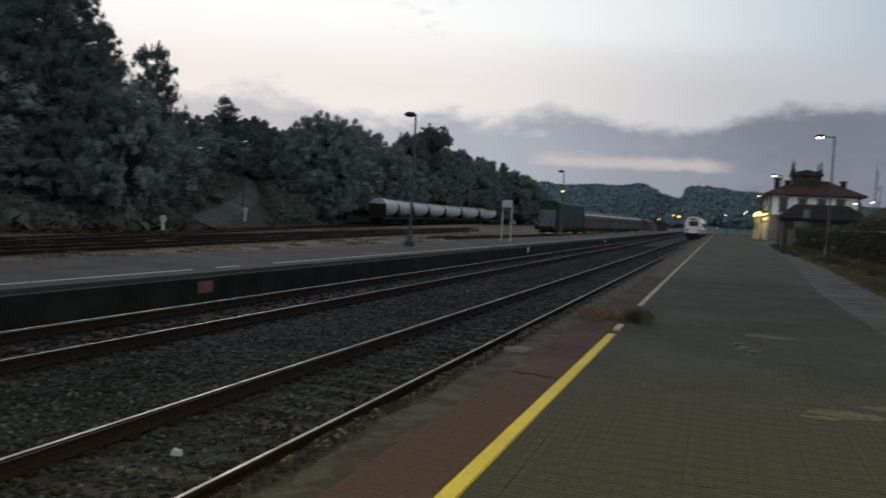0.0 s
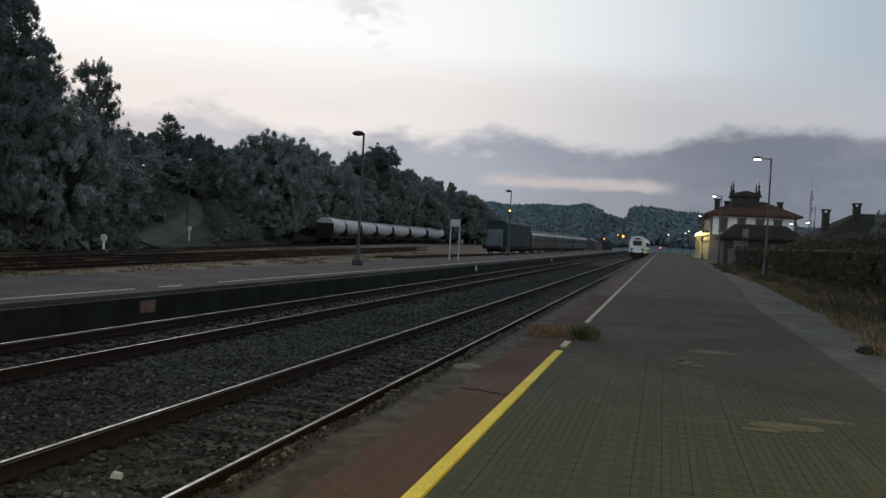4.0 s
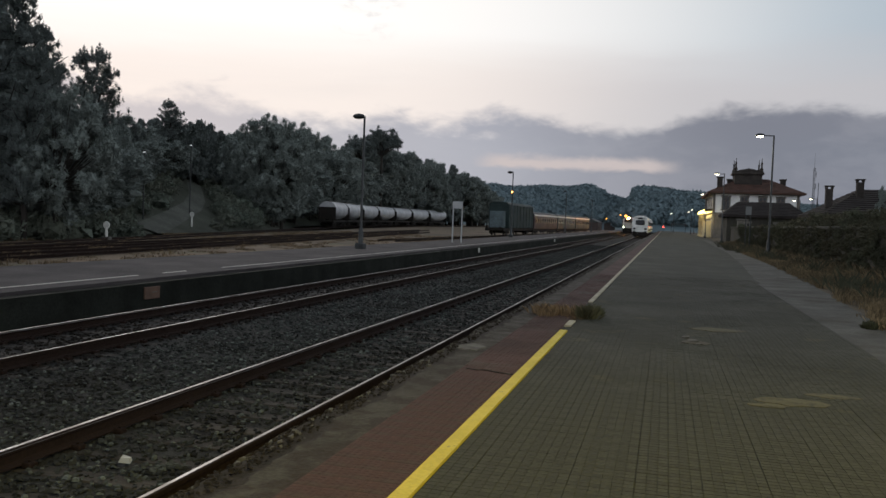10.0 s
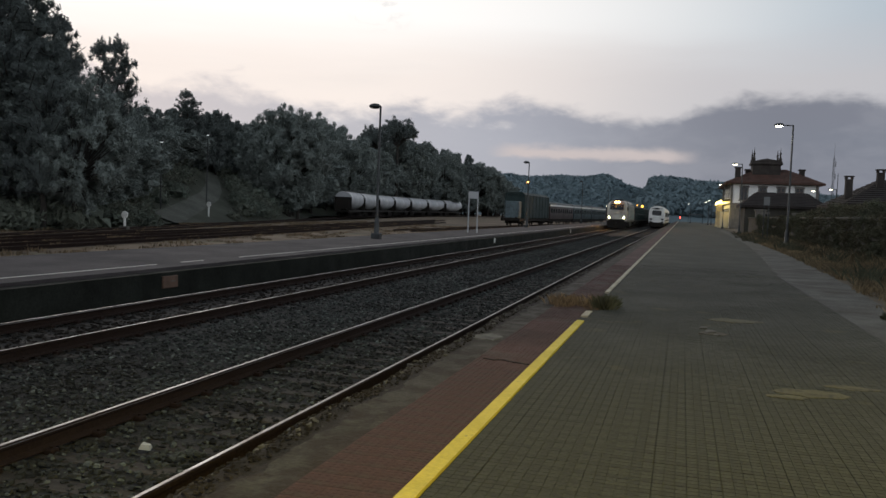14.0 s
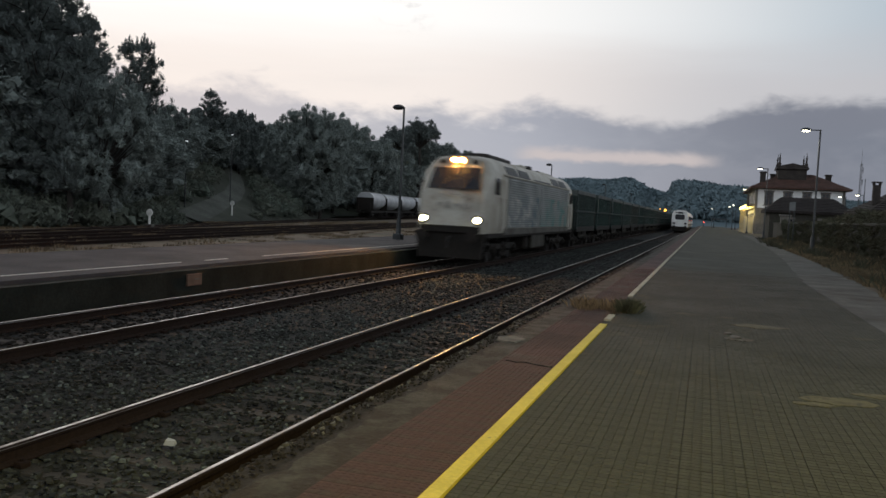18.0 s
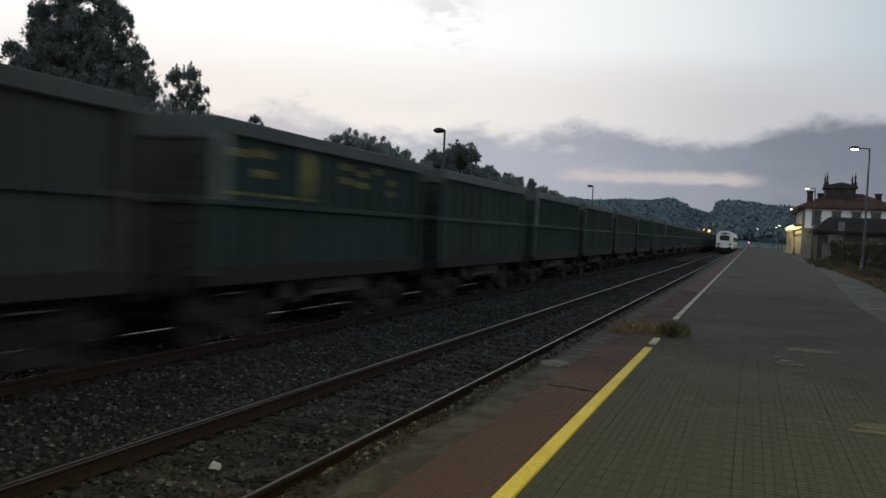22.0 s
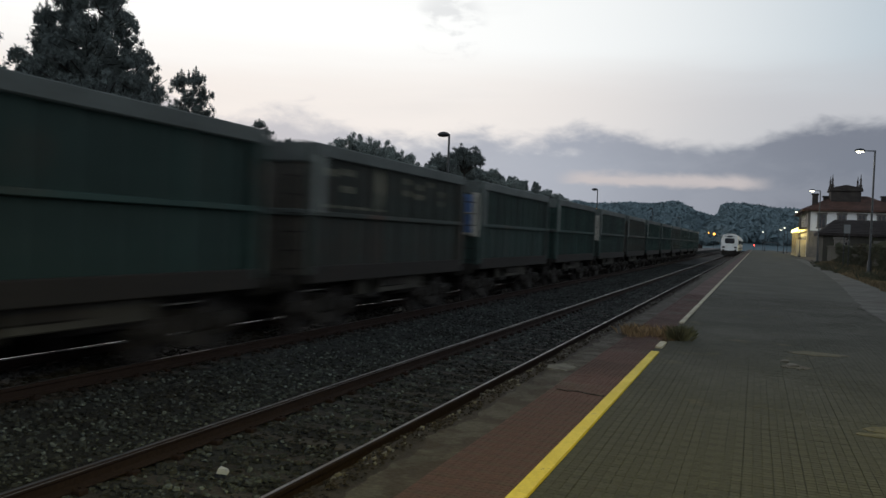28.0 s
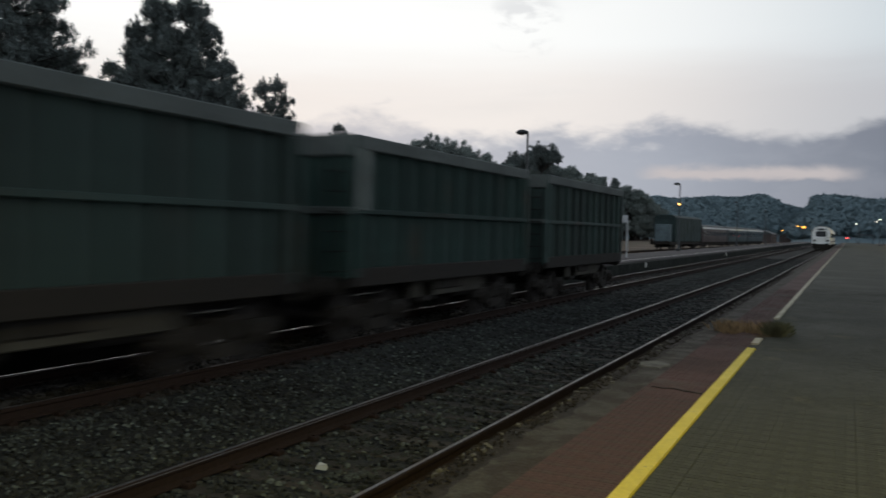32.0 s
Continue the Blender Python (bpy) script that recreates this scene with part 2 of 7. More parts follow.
# ---- materials ----
def material(name, colour, rough=0.8, metal=0.0, second=None, fine=40.0, coarse=1.2, vary=0.35, blotch=0.5, bump=0.3, bump_scale=None,
             third=None, third_lo=0.55, third_hi=0.7, third_scale=3.0, stretch=(1, 1, 1), island=0.0, per_object=0.0, spec=0.5, coords="Object", through_light=0.0):
    """A procedural surface: base colour, a second colour in blotches, fine grain, a third colour for stains or rust, relief."""
    mt = bpy.data.materials.new(name)
    mt.use_nodes = True
    nt = mt.node_tree
    N, Lk = nt.nodes, nt.links
    bsdf = N["Principled BSDF"]
    bsdf.inputs["Roughness"].default_value, bsdf.inputs["Metallic"].default_value = rough, metal
    bsdf.inputs["Specular IOR Level"].default_value = min(spec, 0.3) if rough > 0.84 else spec
    second = second or tuple(c * 0.6 for c in colour)
    tc = N.new("ShaderNodeTexCoord")
    mp = N.new("ShaderNodeMapping")
    mp.inputs["Scale"].default_value = stretch
    Lk.new(tc.outputs[coords], mp.inputs[0])

    def noise_tex(scale, detail=4, rough_=0.6):
        n = N.new("ShaderNodeTexNoise")
        n.inputs["Scale"].default_value, n.inputs["Detail"].default_value, n.inputs["Roughness"].default_value = scale, detail, rough_
        Lk.new(mp.outputs[0], n.inputs["Vector"])
        return n.outputs[0]

    def rng(v, a, b, lo=0.0, hi=1.0):
        n = N.new("ShaderNodeMapRange")
        Lk.new(v, n.inputs[0])
        for i, x in enumerate((a, b, lo, hi)):
            n.inputs[i + 1].default_value = x
        return n.outputs[0]

    def mix(f, a, b, blend="MIX"):
        n = N.new("ShaderNodeMix")
        n.data_type, n.blend_type = "RGBA", blend
        for slot, v in ((0, f), (6, a), (7, b)):
            if isinstance(v, float):
                n.inputs[slot].default_value = v
            elif isinstance(v, tuple):
                n.inputs[slot].default_value = (*v, 1)
            else:
                Lk.new(v, n.inputs[slot])
        return n.outputs[2]

    blot, grain = noise_tex(coarse, 5), noise_tex(fine, 3)
    col = mix(rng(blot, 0.5 - 0.5 * blotch * 0.5, 0.5 + 0.25 * blotch + 0.05), colour, second)
    if third:
        col = mix(rng(noise_tex(third_scale, 6, 0.65), third_lo, third_hi), col, third)
    gv = N.new("ShaderNodeHueSaturation")
    Lk.new(col, gv.inputs["Color"])
    val = rng(grain, 0.25, 0.75, 1 - vary, 1 + vary)
    if island or per_object:
        src = N.new("ShaderNodeNewGeometry").outputs["Random Per Island"] if island else N.new("ShaderNodeObjectInfo").outputs["Random"]
        amount = island or per_object
        mul = N.new("ShaderNodeMath")
        mul.operation = "MULTIPLY"
        Lk.new(val, mul.inputs[0])
        Lk.new(rng(src, 0, 1, 1 - amount, 1 + amount), mul.inputs[1])
        val = mul.outputs[0]
    Lk.new(val, gv.inputs["Value"])
    Lk.new(gv.outputs[0], bsdf.inputs["Base Color"])
    rv = rng(blot, 0.3, 0.7, max(rough - 0.1, 0.03), min(rough + 0.1, 1.0))
    Lk.new(rv, bsdf.inputs["Roughness"])
    if through_light:
        tr_, add_ = N.new("ShaderNodeBsdfTranslucent"), N.new("ShaderNodeMixShader")
        Lk.new(gv.outputs[0], tr_.inputs[0])
        add_.inputs[0].default_value = through_light
        Lk.new(bsdf.outputs[0], add_.inputs[1])
        Lk.new(tr_.outputs[0], add_.inputs[2])
        Lk.new(add_.outputs[0], N["Material Output"].inputs[0])
    if bump:
        bp = N.new("ShaderNodeBump")
        bp.inputs["Strength"].default_value = bump
        bp.inputs["Distance"].default_value = 0.02
        Lk.new(noise_tex(bump_scale or fine, 5, 0.65), bp.inputs["Height"])
        Lk.new(bp.outputs[0], bsdf.inputs["Normal"])
    return mt


def glowing(name, colour, strength):
    mt = bpy.data.materials.new(name)
    mt.use_nodes = True
    b = mt.node_tree.nodes["Principled BSDF"]
    b.inputs["Base Color"].default_value = (0.06, 0.06, 0.06, 1)
    b.inputs["Emission Color"].default_value = (*colour, 1)
    b.inputs["Emission Strength"].default_value = strength
    return mt


MAT = dict(
    soil=material("soil", (0.075, 0.062, 0.045), 0.95, second=(0.05, 0.05, 0.032), fine=9, coarse=0.35, bump=0.6),
    yard=material("yard_ground", (0.18, 0.128, 0.083), 0.95, second=(0.085, 0.066, 0.048), fine=6, coarse=0.12, bump=0.6, third=(0.09, 0.10, 0.05), third_scale=0.25),
    ballast=material("ballast_bed", (0.034, 0.035, 0.034), 0.95, second=(0.020, 0.019, 0.018), fine=26, coarse=0.7, vary=0.7, bump=1.0, bump_scale=18, spec=0.1),
    stone=material("ballast_stone", (0.030, 0.034, 0.032), 0.9, second=(0.013, 0.012, 0.010), fine=30, coarse=0.9, island=0.85, bump=0.3, spec=0.3),
    pale_stone=material("pale_ballast_stone", (0.075, 0.086, 0.078), 0.9, second=(0.06, 0.066, 0.063), fine=30, coarse=0.9, island=0.6, bump=0.3),
    dark_stone=material("stained_ballast_stone", (0.023, 0.020, 0.018), 0.95, second=(0.012, 0.010, 0.008), fine=30, coarse=0.9, island=0.6, bump=0.3, spec=0.15),
    verge=material("verge_soil", (0.105, 0.078, 0.048), 0.95, second=(0.06, 0.05, 0.032), fine=9, coarse=0.5, bump=0.6),
    rail=material("rail_steel", (0.02, 0.012, 0.0095), 0.95, 0.0, spec=0.15, second=(0.018, 0.011, 0.009), fine=30, coarse=2, bump=0.3),
    railtop=material("rail_running_surface", (0.24, 0.24, 0.245), 0.42, 1.0, second=(0.19, 0.165, 0.15), fine=50, coarse=1.5, vary=0.15, bump=0.03),
    sleeper=material("sleeper", (0.045, 0.038, 0.032), 0.9, second=(0.025, 0.022, 0.02), fine=30, coarse=3, stretch=(0.2, 1, 1), per_object=0.25, bump=0.5),
    concrete=material("concrete", (0.12, 0.116, 0.105), 0.92, second=(0.085, 0.08, 0.07), fine=35, coarse=1.1, third=(0.045, 0.04, 0.032), third_lo=0.5, third_hi=0.66, third_scale=1.7),
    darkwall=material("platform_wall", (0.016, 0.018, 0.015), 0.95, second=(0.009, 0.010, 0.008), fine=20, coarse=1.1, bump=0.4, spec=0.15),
    asphalt=material("platform_surface", (0.062, 0.054, 0.055), 0.95, second=(0.036, 0.031, 0.033), fine=45, coarse=0.6, bump=0.3),
    pavement=material("paving_bed", (0.040, 0.038, 0.026), 0.92, second=(0.032, 0.032, 0.023), fine=9, coarse=0.5, vary=0.3, third=(0.08, 0.075, 0.05), third_lo=0.62, third_hi=0.75, third_scale=0.8),
    paver=material("grey_paver", (0.050, 0.0505, 0.037), 0.92, second=(0.032, 0.033, 0.025), fine=35, coarse=0.55, vary=0.3, blotch=0.8, island=0.14, third=(0.10, 0.093, 0.055), third_lo=0.58, third_hi=0.78, third_scale=1.1),
    redpaver=material("red_paver", (0.074, 0.037, 0.032), 0.92, second=(0.052, 0.031, 0.027), fine=30, coarse=0.8, vary=0.25, island=0.12, third=(0.075, 0.065, 0.052), third_lo=0.52, third_hi=0.72, third_scale=1.3),
    yellow=material("yellow_paint", (0.62, 0.49, 0.035), 0.7, second=(0.52, 0.41, 0.04), fine=40, coarse=2, vary=0.15, third=(0.12, 0.11, 0.07), third_lo=0.66, third_hi=0.7, third_scale=9),
    white_line=material("white_paint_line", (0.5, 0.48, 0.44), 0.7, second=(0.48, 0.46, 0.42), fine=30, coarse=1.4, third=(0.18, 0.17, 0.16), third_lo=0.6, third_hi=0.66, third_scale=6),
    post=material("dark_post_paint", (0.035, 0.038, 0.04), 0.5, 0.2, fine=20, coarse=3),
    white=material("white_paint", (0.72, 0.72, 0.70), 0.5, second=(0.55, 0.54, 0.51), fine=14, coarse=1.2, vary=0.1, bump=0.05),
    plaster_white=material("white_plaster", (0.82, 0.82, 0.82), 0.85, second=(0.7, 0.7, 0.7), fine=5, coarse=0.4, vary=0.1, bump=0.15),
    granite=material("granite_trim", (0.16, 0.145, 0.13), 0.85, second=(0.10, 0.095, 0.088), fine=8, coarse=0.8),
    tile=material("roof_tiles", (0.095, 0.05, 0.038), 0.9, second=(0.055, 0.034, 0.028), fine=5, coarse=0.5, bump=0.5, island=0.3),
    dark=material("dark_void", (0.02, 0.02, 0.022), 0.6, fine=5, coarse=1, bump=0),
    glass=material("dark_glass", (0.02, 0.022, 0.026), 0.08, fine=3, coarse=1, vary=0.1, bump=0, spec=0.6),
    black=material("black_steel", (0.022, 0.021, 0.02), 0.75, 0.2, second=(0.035, 0.028, 0.022), fine=15, coarse=1.5),
    scrub_ground=material("scrub_ground", (0.055, 0.06, 0.045), 0.95, second=(0.035, 0.038, 0.028), fine=1.2, coarse=0.15, bump=0.5),
    bark=material("bark", (0.036, 0.031, 0.027), 0.95, second=(0.022, 0.02, 0.018), fine=8, coarse=1, stretch=(1, 1, 0.2), bump=0.6),
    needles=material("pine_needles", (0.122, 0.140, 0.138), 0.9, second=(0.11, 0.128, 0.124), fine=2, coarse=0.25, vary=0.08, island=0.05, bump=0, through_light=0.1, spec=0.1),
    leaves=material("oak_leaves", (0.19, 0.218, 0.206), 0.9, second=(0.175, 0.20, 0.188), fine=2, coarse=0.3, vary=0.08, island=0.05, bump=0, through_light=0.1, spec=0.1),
    scrub=material("scrub_leaves", (0.12, 0.145, 0.12), 0.9, second=(0.11, 0.11, 0.085), fine=1.5, coarse=0.12, island=0.2, bump=0, through_light=0.3),
    drygrass=material("dry_grass", (0.17, 0.12, 0.072), 0.9, second=(0.095, 0.075, 0.046), fine=3, coarse=0.5, island=0.5, bump=0),
    weed=material("green_weed", (0.05, 0.055, 0.028), 0.85, second=(0.075, 0.068, 0.036), fine=3, coarse=1, island=0.4, bump=0),
)

# ---- setting: ground, tracks, platforms ----
RAIL_Z = -0.495
TRACK_1, TRACK_2 = -4.42, -9.33
GAUGE = 1.74


def sheet(name, outline_rows, z, mat_, category, label, relief=0.0):
    """A ground strip: rows of (y, x_left, x_right)."""
    m = Mesh()
    for y, a, b in outline_rows:
        m.v += [(a, y, z), (b, y, z)]
    m.f = [(2 * i, 2 * i + 1, 2 * i + 3, 2 * i + 2) for i in range(len(outline_rows) - 1)]
    return thing(name, label, category, kind="structure", m=m, material=mat_, smooth=0)


big = Mesh()
R_ = [-4500, -600, -200, 0, 100, 250, 600, 4500]
for yy in R_:
    for xx in R_:
        big.v.append((xx, yy, -0.95))
big.f = [(i * 8 + j, i * 8 + j + 1, i * 8 + 8 + j + 1, i * 8 + 8 + j) for i in range(7) for j in range(7)]
thing("ground", "dark soil and rough grass around the station", "ground", kind="structure", m=big, material=MAT["soil"], smooth=0)

# ballast bed under both tracks, shoulders sloping to the platform walls
bed = Mesh()
prof = [(-11.0, -0.80), (-10.9, -0.72), (-10.6, -0.69), (-8.05, -0.69), (-7.3, -0.73), (-6.4, -0.73), (-5.75, -0.695), (-3.1, -0.695), (-2.75, -0.70), (-2.62, -0.76)]
for yy in [-60 + 4 * i for i in range(40)] + [100 + 25 * i for i in range(28)]:
    for xx, zz in prof:
        bed.v.append((xx, yy, zz + 0.012 * noise.noise((xx * 0.7, yy * 0.3, 0))))
n_ = len(prof)
rows_ = len(bed.v) // n_
bed.f = [(i * n_ + j, i * n_ + j + 1, (i + 1) * n_ + j + 1, (i + 1) * n_ + j) for i in range(rows_ - 1) for j in range(n_ - 1)]
thing("track_bed", "grey crushed-stone ballast bed under two tracks", "ballast", kind="structure", m=bed, material=MAT["ballast"], smooth=60)


def rail_mesh(y0, y1):
    """Rail profile about x = 0, head top at z = 0."""
    side = [(0.036, -0.008), (0.036, -0.04), (0.012, -0.055), (0.010, -0.125), (0.07, -0.148), (0.07, -0.16)]
    outline = [(-0.036, -0.008)] + [(-0.028, -0.001), (0.028, -0.001)] + side + [(-x, z) for x, z in reversed(side)][:-1]
    return Mesh().prism(outline, "y", y0, y1)


def track(name, x, label, y0=-60, y1=760):
    tr = thing(name, label, "railway track", pose(x, 0, RAIL_Z))
    rm = rail_mesh(y0, y1).data("rail", MAT["rail"])
    band = [(-0.014, 0.0008), (0.004, 0.0018), (0.018, 0.0006), (0.027, -0.003), (0.033, -0.0085), (0.0368, -0.016), (0.0368, -0.022), (-0.014, -0.022)]
    tops = {s: Mesh().prism([(-s * x, z) for x, z in band][::-s], "y", y0, y1).data("running_surface", MAT["railtop"], 60) for s in (-1, 1)}
    for s in (-1, 1):
        r = part("rail", rm, None, tr, at=pose(s * GAUGE / 2, 0, 0))
        part("running_surface", tops[s], None, r, "polished steel running surface")
    sl = Mesh().bbox(-1.3, 1.3, -0.12, 0.12, -0.30, -0.188, 0.015).data("sleeper", MAT["sleeper"])
    clip = Mesh().bbox(-0.05, 0.05, -0.05, 0.05, -0.19, -0.138, 0.01)
    clip.tube((0, 0, -0.15), (0, 0, -0.12), 0.015, n=6)
    cd = clip.data("rail_clip", MAT["rail"])
    k = 0
    far = Mesh()
    y = y0 + 0.3
    while y < y1:
        if -1 < y < 150:
            s_ = part("sleeper", sl, None, tr, at=pose(0.02 * noise.noise((x, y, 1)), y, 0.006 * noise.noise((x, y, 3)), 0, 0, 0.6 * noise.noise((x, y, 2))))
            if 2 < y < 26:
                for dx in (-GAUGE / 2 - 0.1, -GAUGE / 2 + 0.1, GAUGE / 2 - 0.1, GAUGE / 2 + 0.1):
                    part("rail_clip", cd, None, s_, at=pose(dx, 0, 0))
        else:
            far.box(-1.3, 1.3, y - 0.12, y + 0.12, -0.3, -0.15)
        y += 0.6
    part("far_sleeper", far, MAT["sleeper"], tr, kind="stuff", smooth=0)
    return tr


track("railway_track", TRACK_1, "rusty-sided rails on timber sleepers beside the near platform")
track("railway_track", TRACK_2, "rusty-sided rails on timber sleepers along the island platform")

# near platform: deck, concrete edge, gutter strip
EDGE = -2.74
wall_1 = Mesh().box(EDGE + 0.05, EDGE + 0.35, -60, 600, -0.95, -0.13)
thing("platform_wall_near", "near-black, faintly green concrete wall below the near platform edge", "platform wall", kind="structure", m=wall_1, material=MAT["darkwall"])
deck = sheet("platform_near", [(-60, -2.3, 3.2), (6, -2.3, 3.2), (16, -2.3, 3.3), (24, -2.3, 3.6), (40, -2.3, 4.3), (66, -2.3, 5.2), (120, -2.3, 6.2), (600, -2.3, 7.0)], -0.012, MAT["pavement"], "platform", "olive-grey paved station platform, worn and patched")
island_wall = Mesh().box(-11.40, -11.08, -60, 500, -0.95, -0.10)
thing("platform_wall_island", "near-black, faintly green concrete wall of the island platform", "platform wall", kind="structure", m=island_wall, material=MAT["darkwall"])
thing("platform_island", "grey asphalt island platform with concrete sides", "platform", kind="structure",
      m=Mesh().box(-16.1, -11.40, -60, 500, -0.95, -0.032), material=MAT["asphalt"], smooth=0)
line = Mesh()
for a, b in ((-40, 16.6), (17.6, 18.6), (20.4, 120), (121, 480)):
    line.box(-12.095, -12.035, a, b, -0.034, -0.024)
thing("white_line", "faded white safety line painted on the island platform", "line", kind="structure", m=line, material=MAT["white_line"], smooth=0)

# yellow safety line in two runs on the near platform, paler far away
yl = Mesh().box(-1.443, -1.336, -40, 11.95, -0.02, 0.014)
thing("yellow_line", "bright yellow safety line painted on the paving", "line", kind="structure", m=yl, material=MAT["yellow"], smooth=0)
wl = Mesh().box(-1.46, -1.37, 16.6, 560, -0.03, 0.014)
wl.box(-1.45, -1.35, 12.5, 13.2, -0.03, 0.014)
thing("pale_line", "pale worn continuation of the safety line", "line", kind="structure", m=wl, material=material("pale_line_paint", (0.40, 0.36, 0.25), 0.75, second=(0.28, 0.25, 0.18), fine=30, coarse=1.4, third=(0.10, 0.09, 0.07), third_lo=0.62, third_hi=0.68, third_scale=5), smooth=0)

# yard beyond the island platform
sheet("yard_ground", [(-60, -60, -16.1), (30, -60, -16.1), (60, -75, -16.1), (120, -95, -16.1), (400, -140, -16.1)], -0.72, MAT["yard"], "ground", "dry brown grass and gravel of the goods yard")
sheet("verge", [(-60, 3.2, 40), (6, 3.2, 40), (16, 3.3, 40), (24, 3.6, 40), (40, 4.3, 40), (66, 5.2, 40), (120, 6.2, 60), (300, 6.8, 80)], -0.045, MAT["verge"], "ground", "brown verge with dry grass beside the platform")


def yard_track(x0, y0, x1, y1):
    d = Vector((x1 - x0, y1 - y0, 0))
    ln = d.length
    rz = math.degrees(math.atan2(-d.x, d.y))
    tr = thing("yard_track", "old rusty yard track in dry grass", "railway track", pose(x0, y0, -0.53, 0, 0, rz), group="yard tracks")
    rm = rail_mesh(0, ln).data("rail", MAT["rail"])
    for s in (-1, 1):
        part("rail", rm, None, tr, at=pose(s * GAUGE / 2, 0, 0))


yard_track(-20.5, -20, -36.0, 120)
yard_track(-24.0, -20, -42.0, 140)
yard_track(-24.6, 70, -17.8, 245)

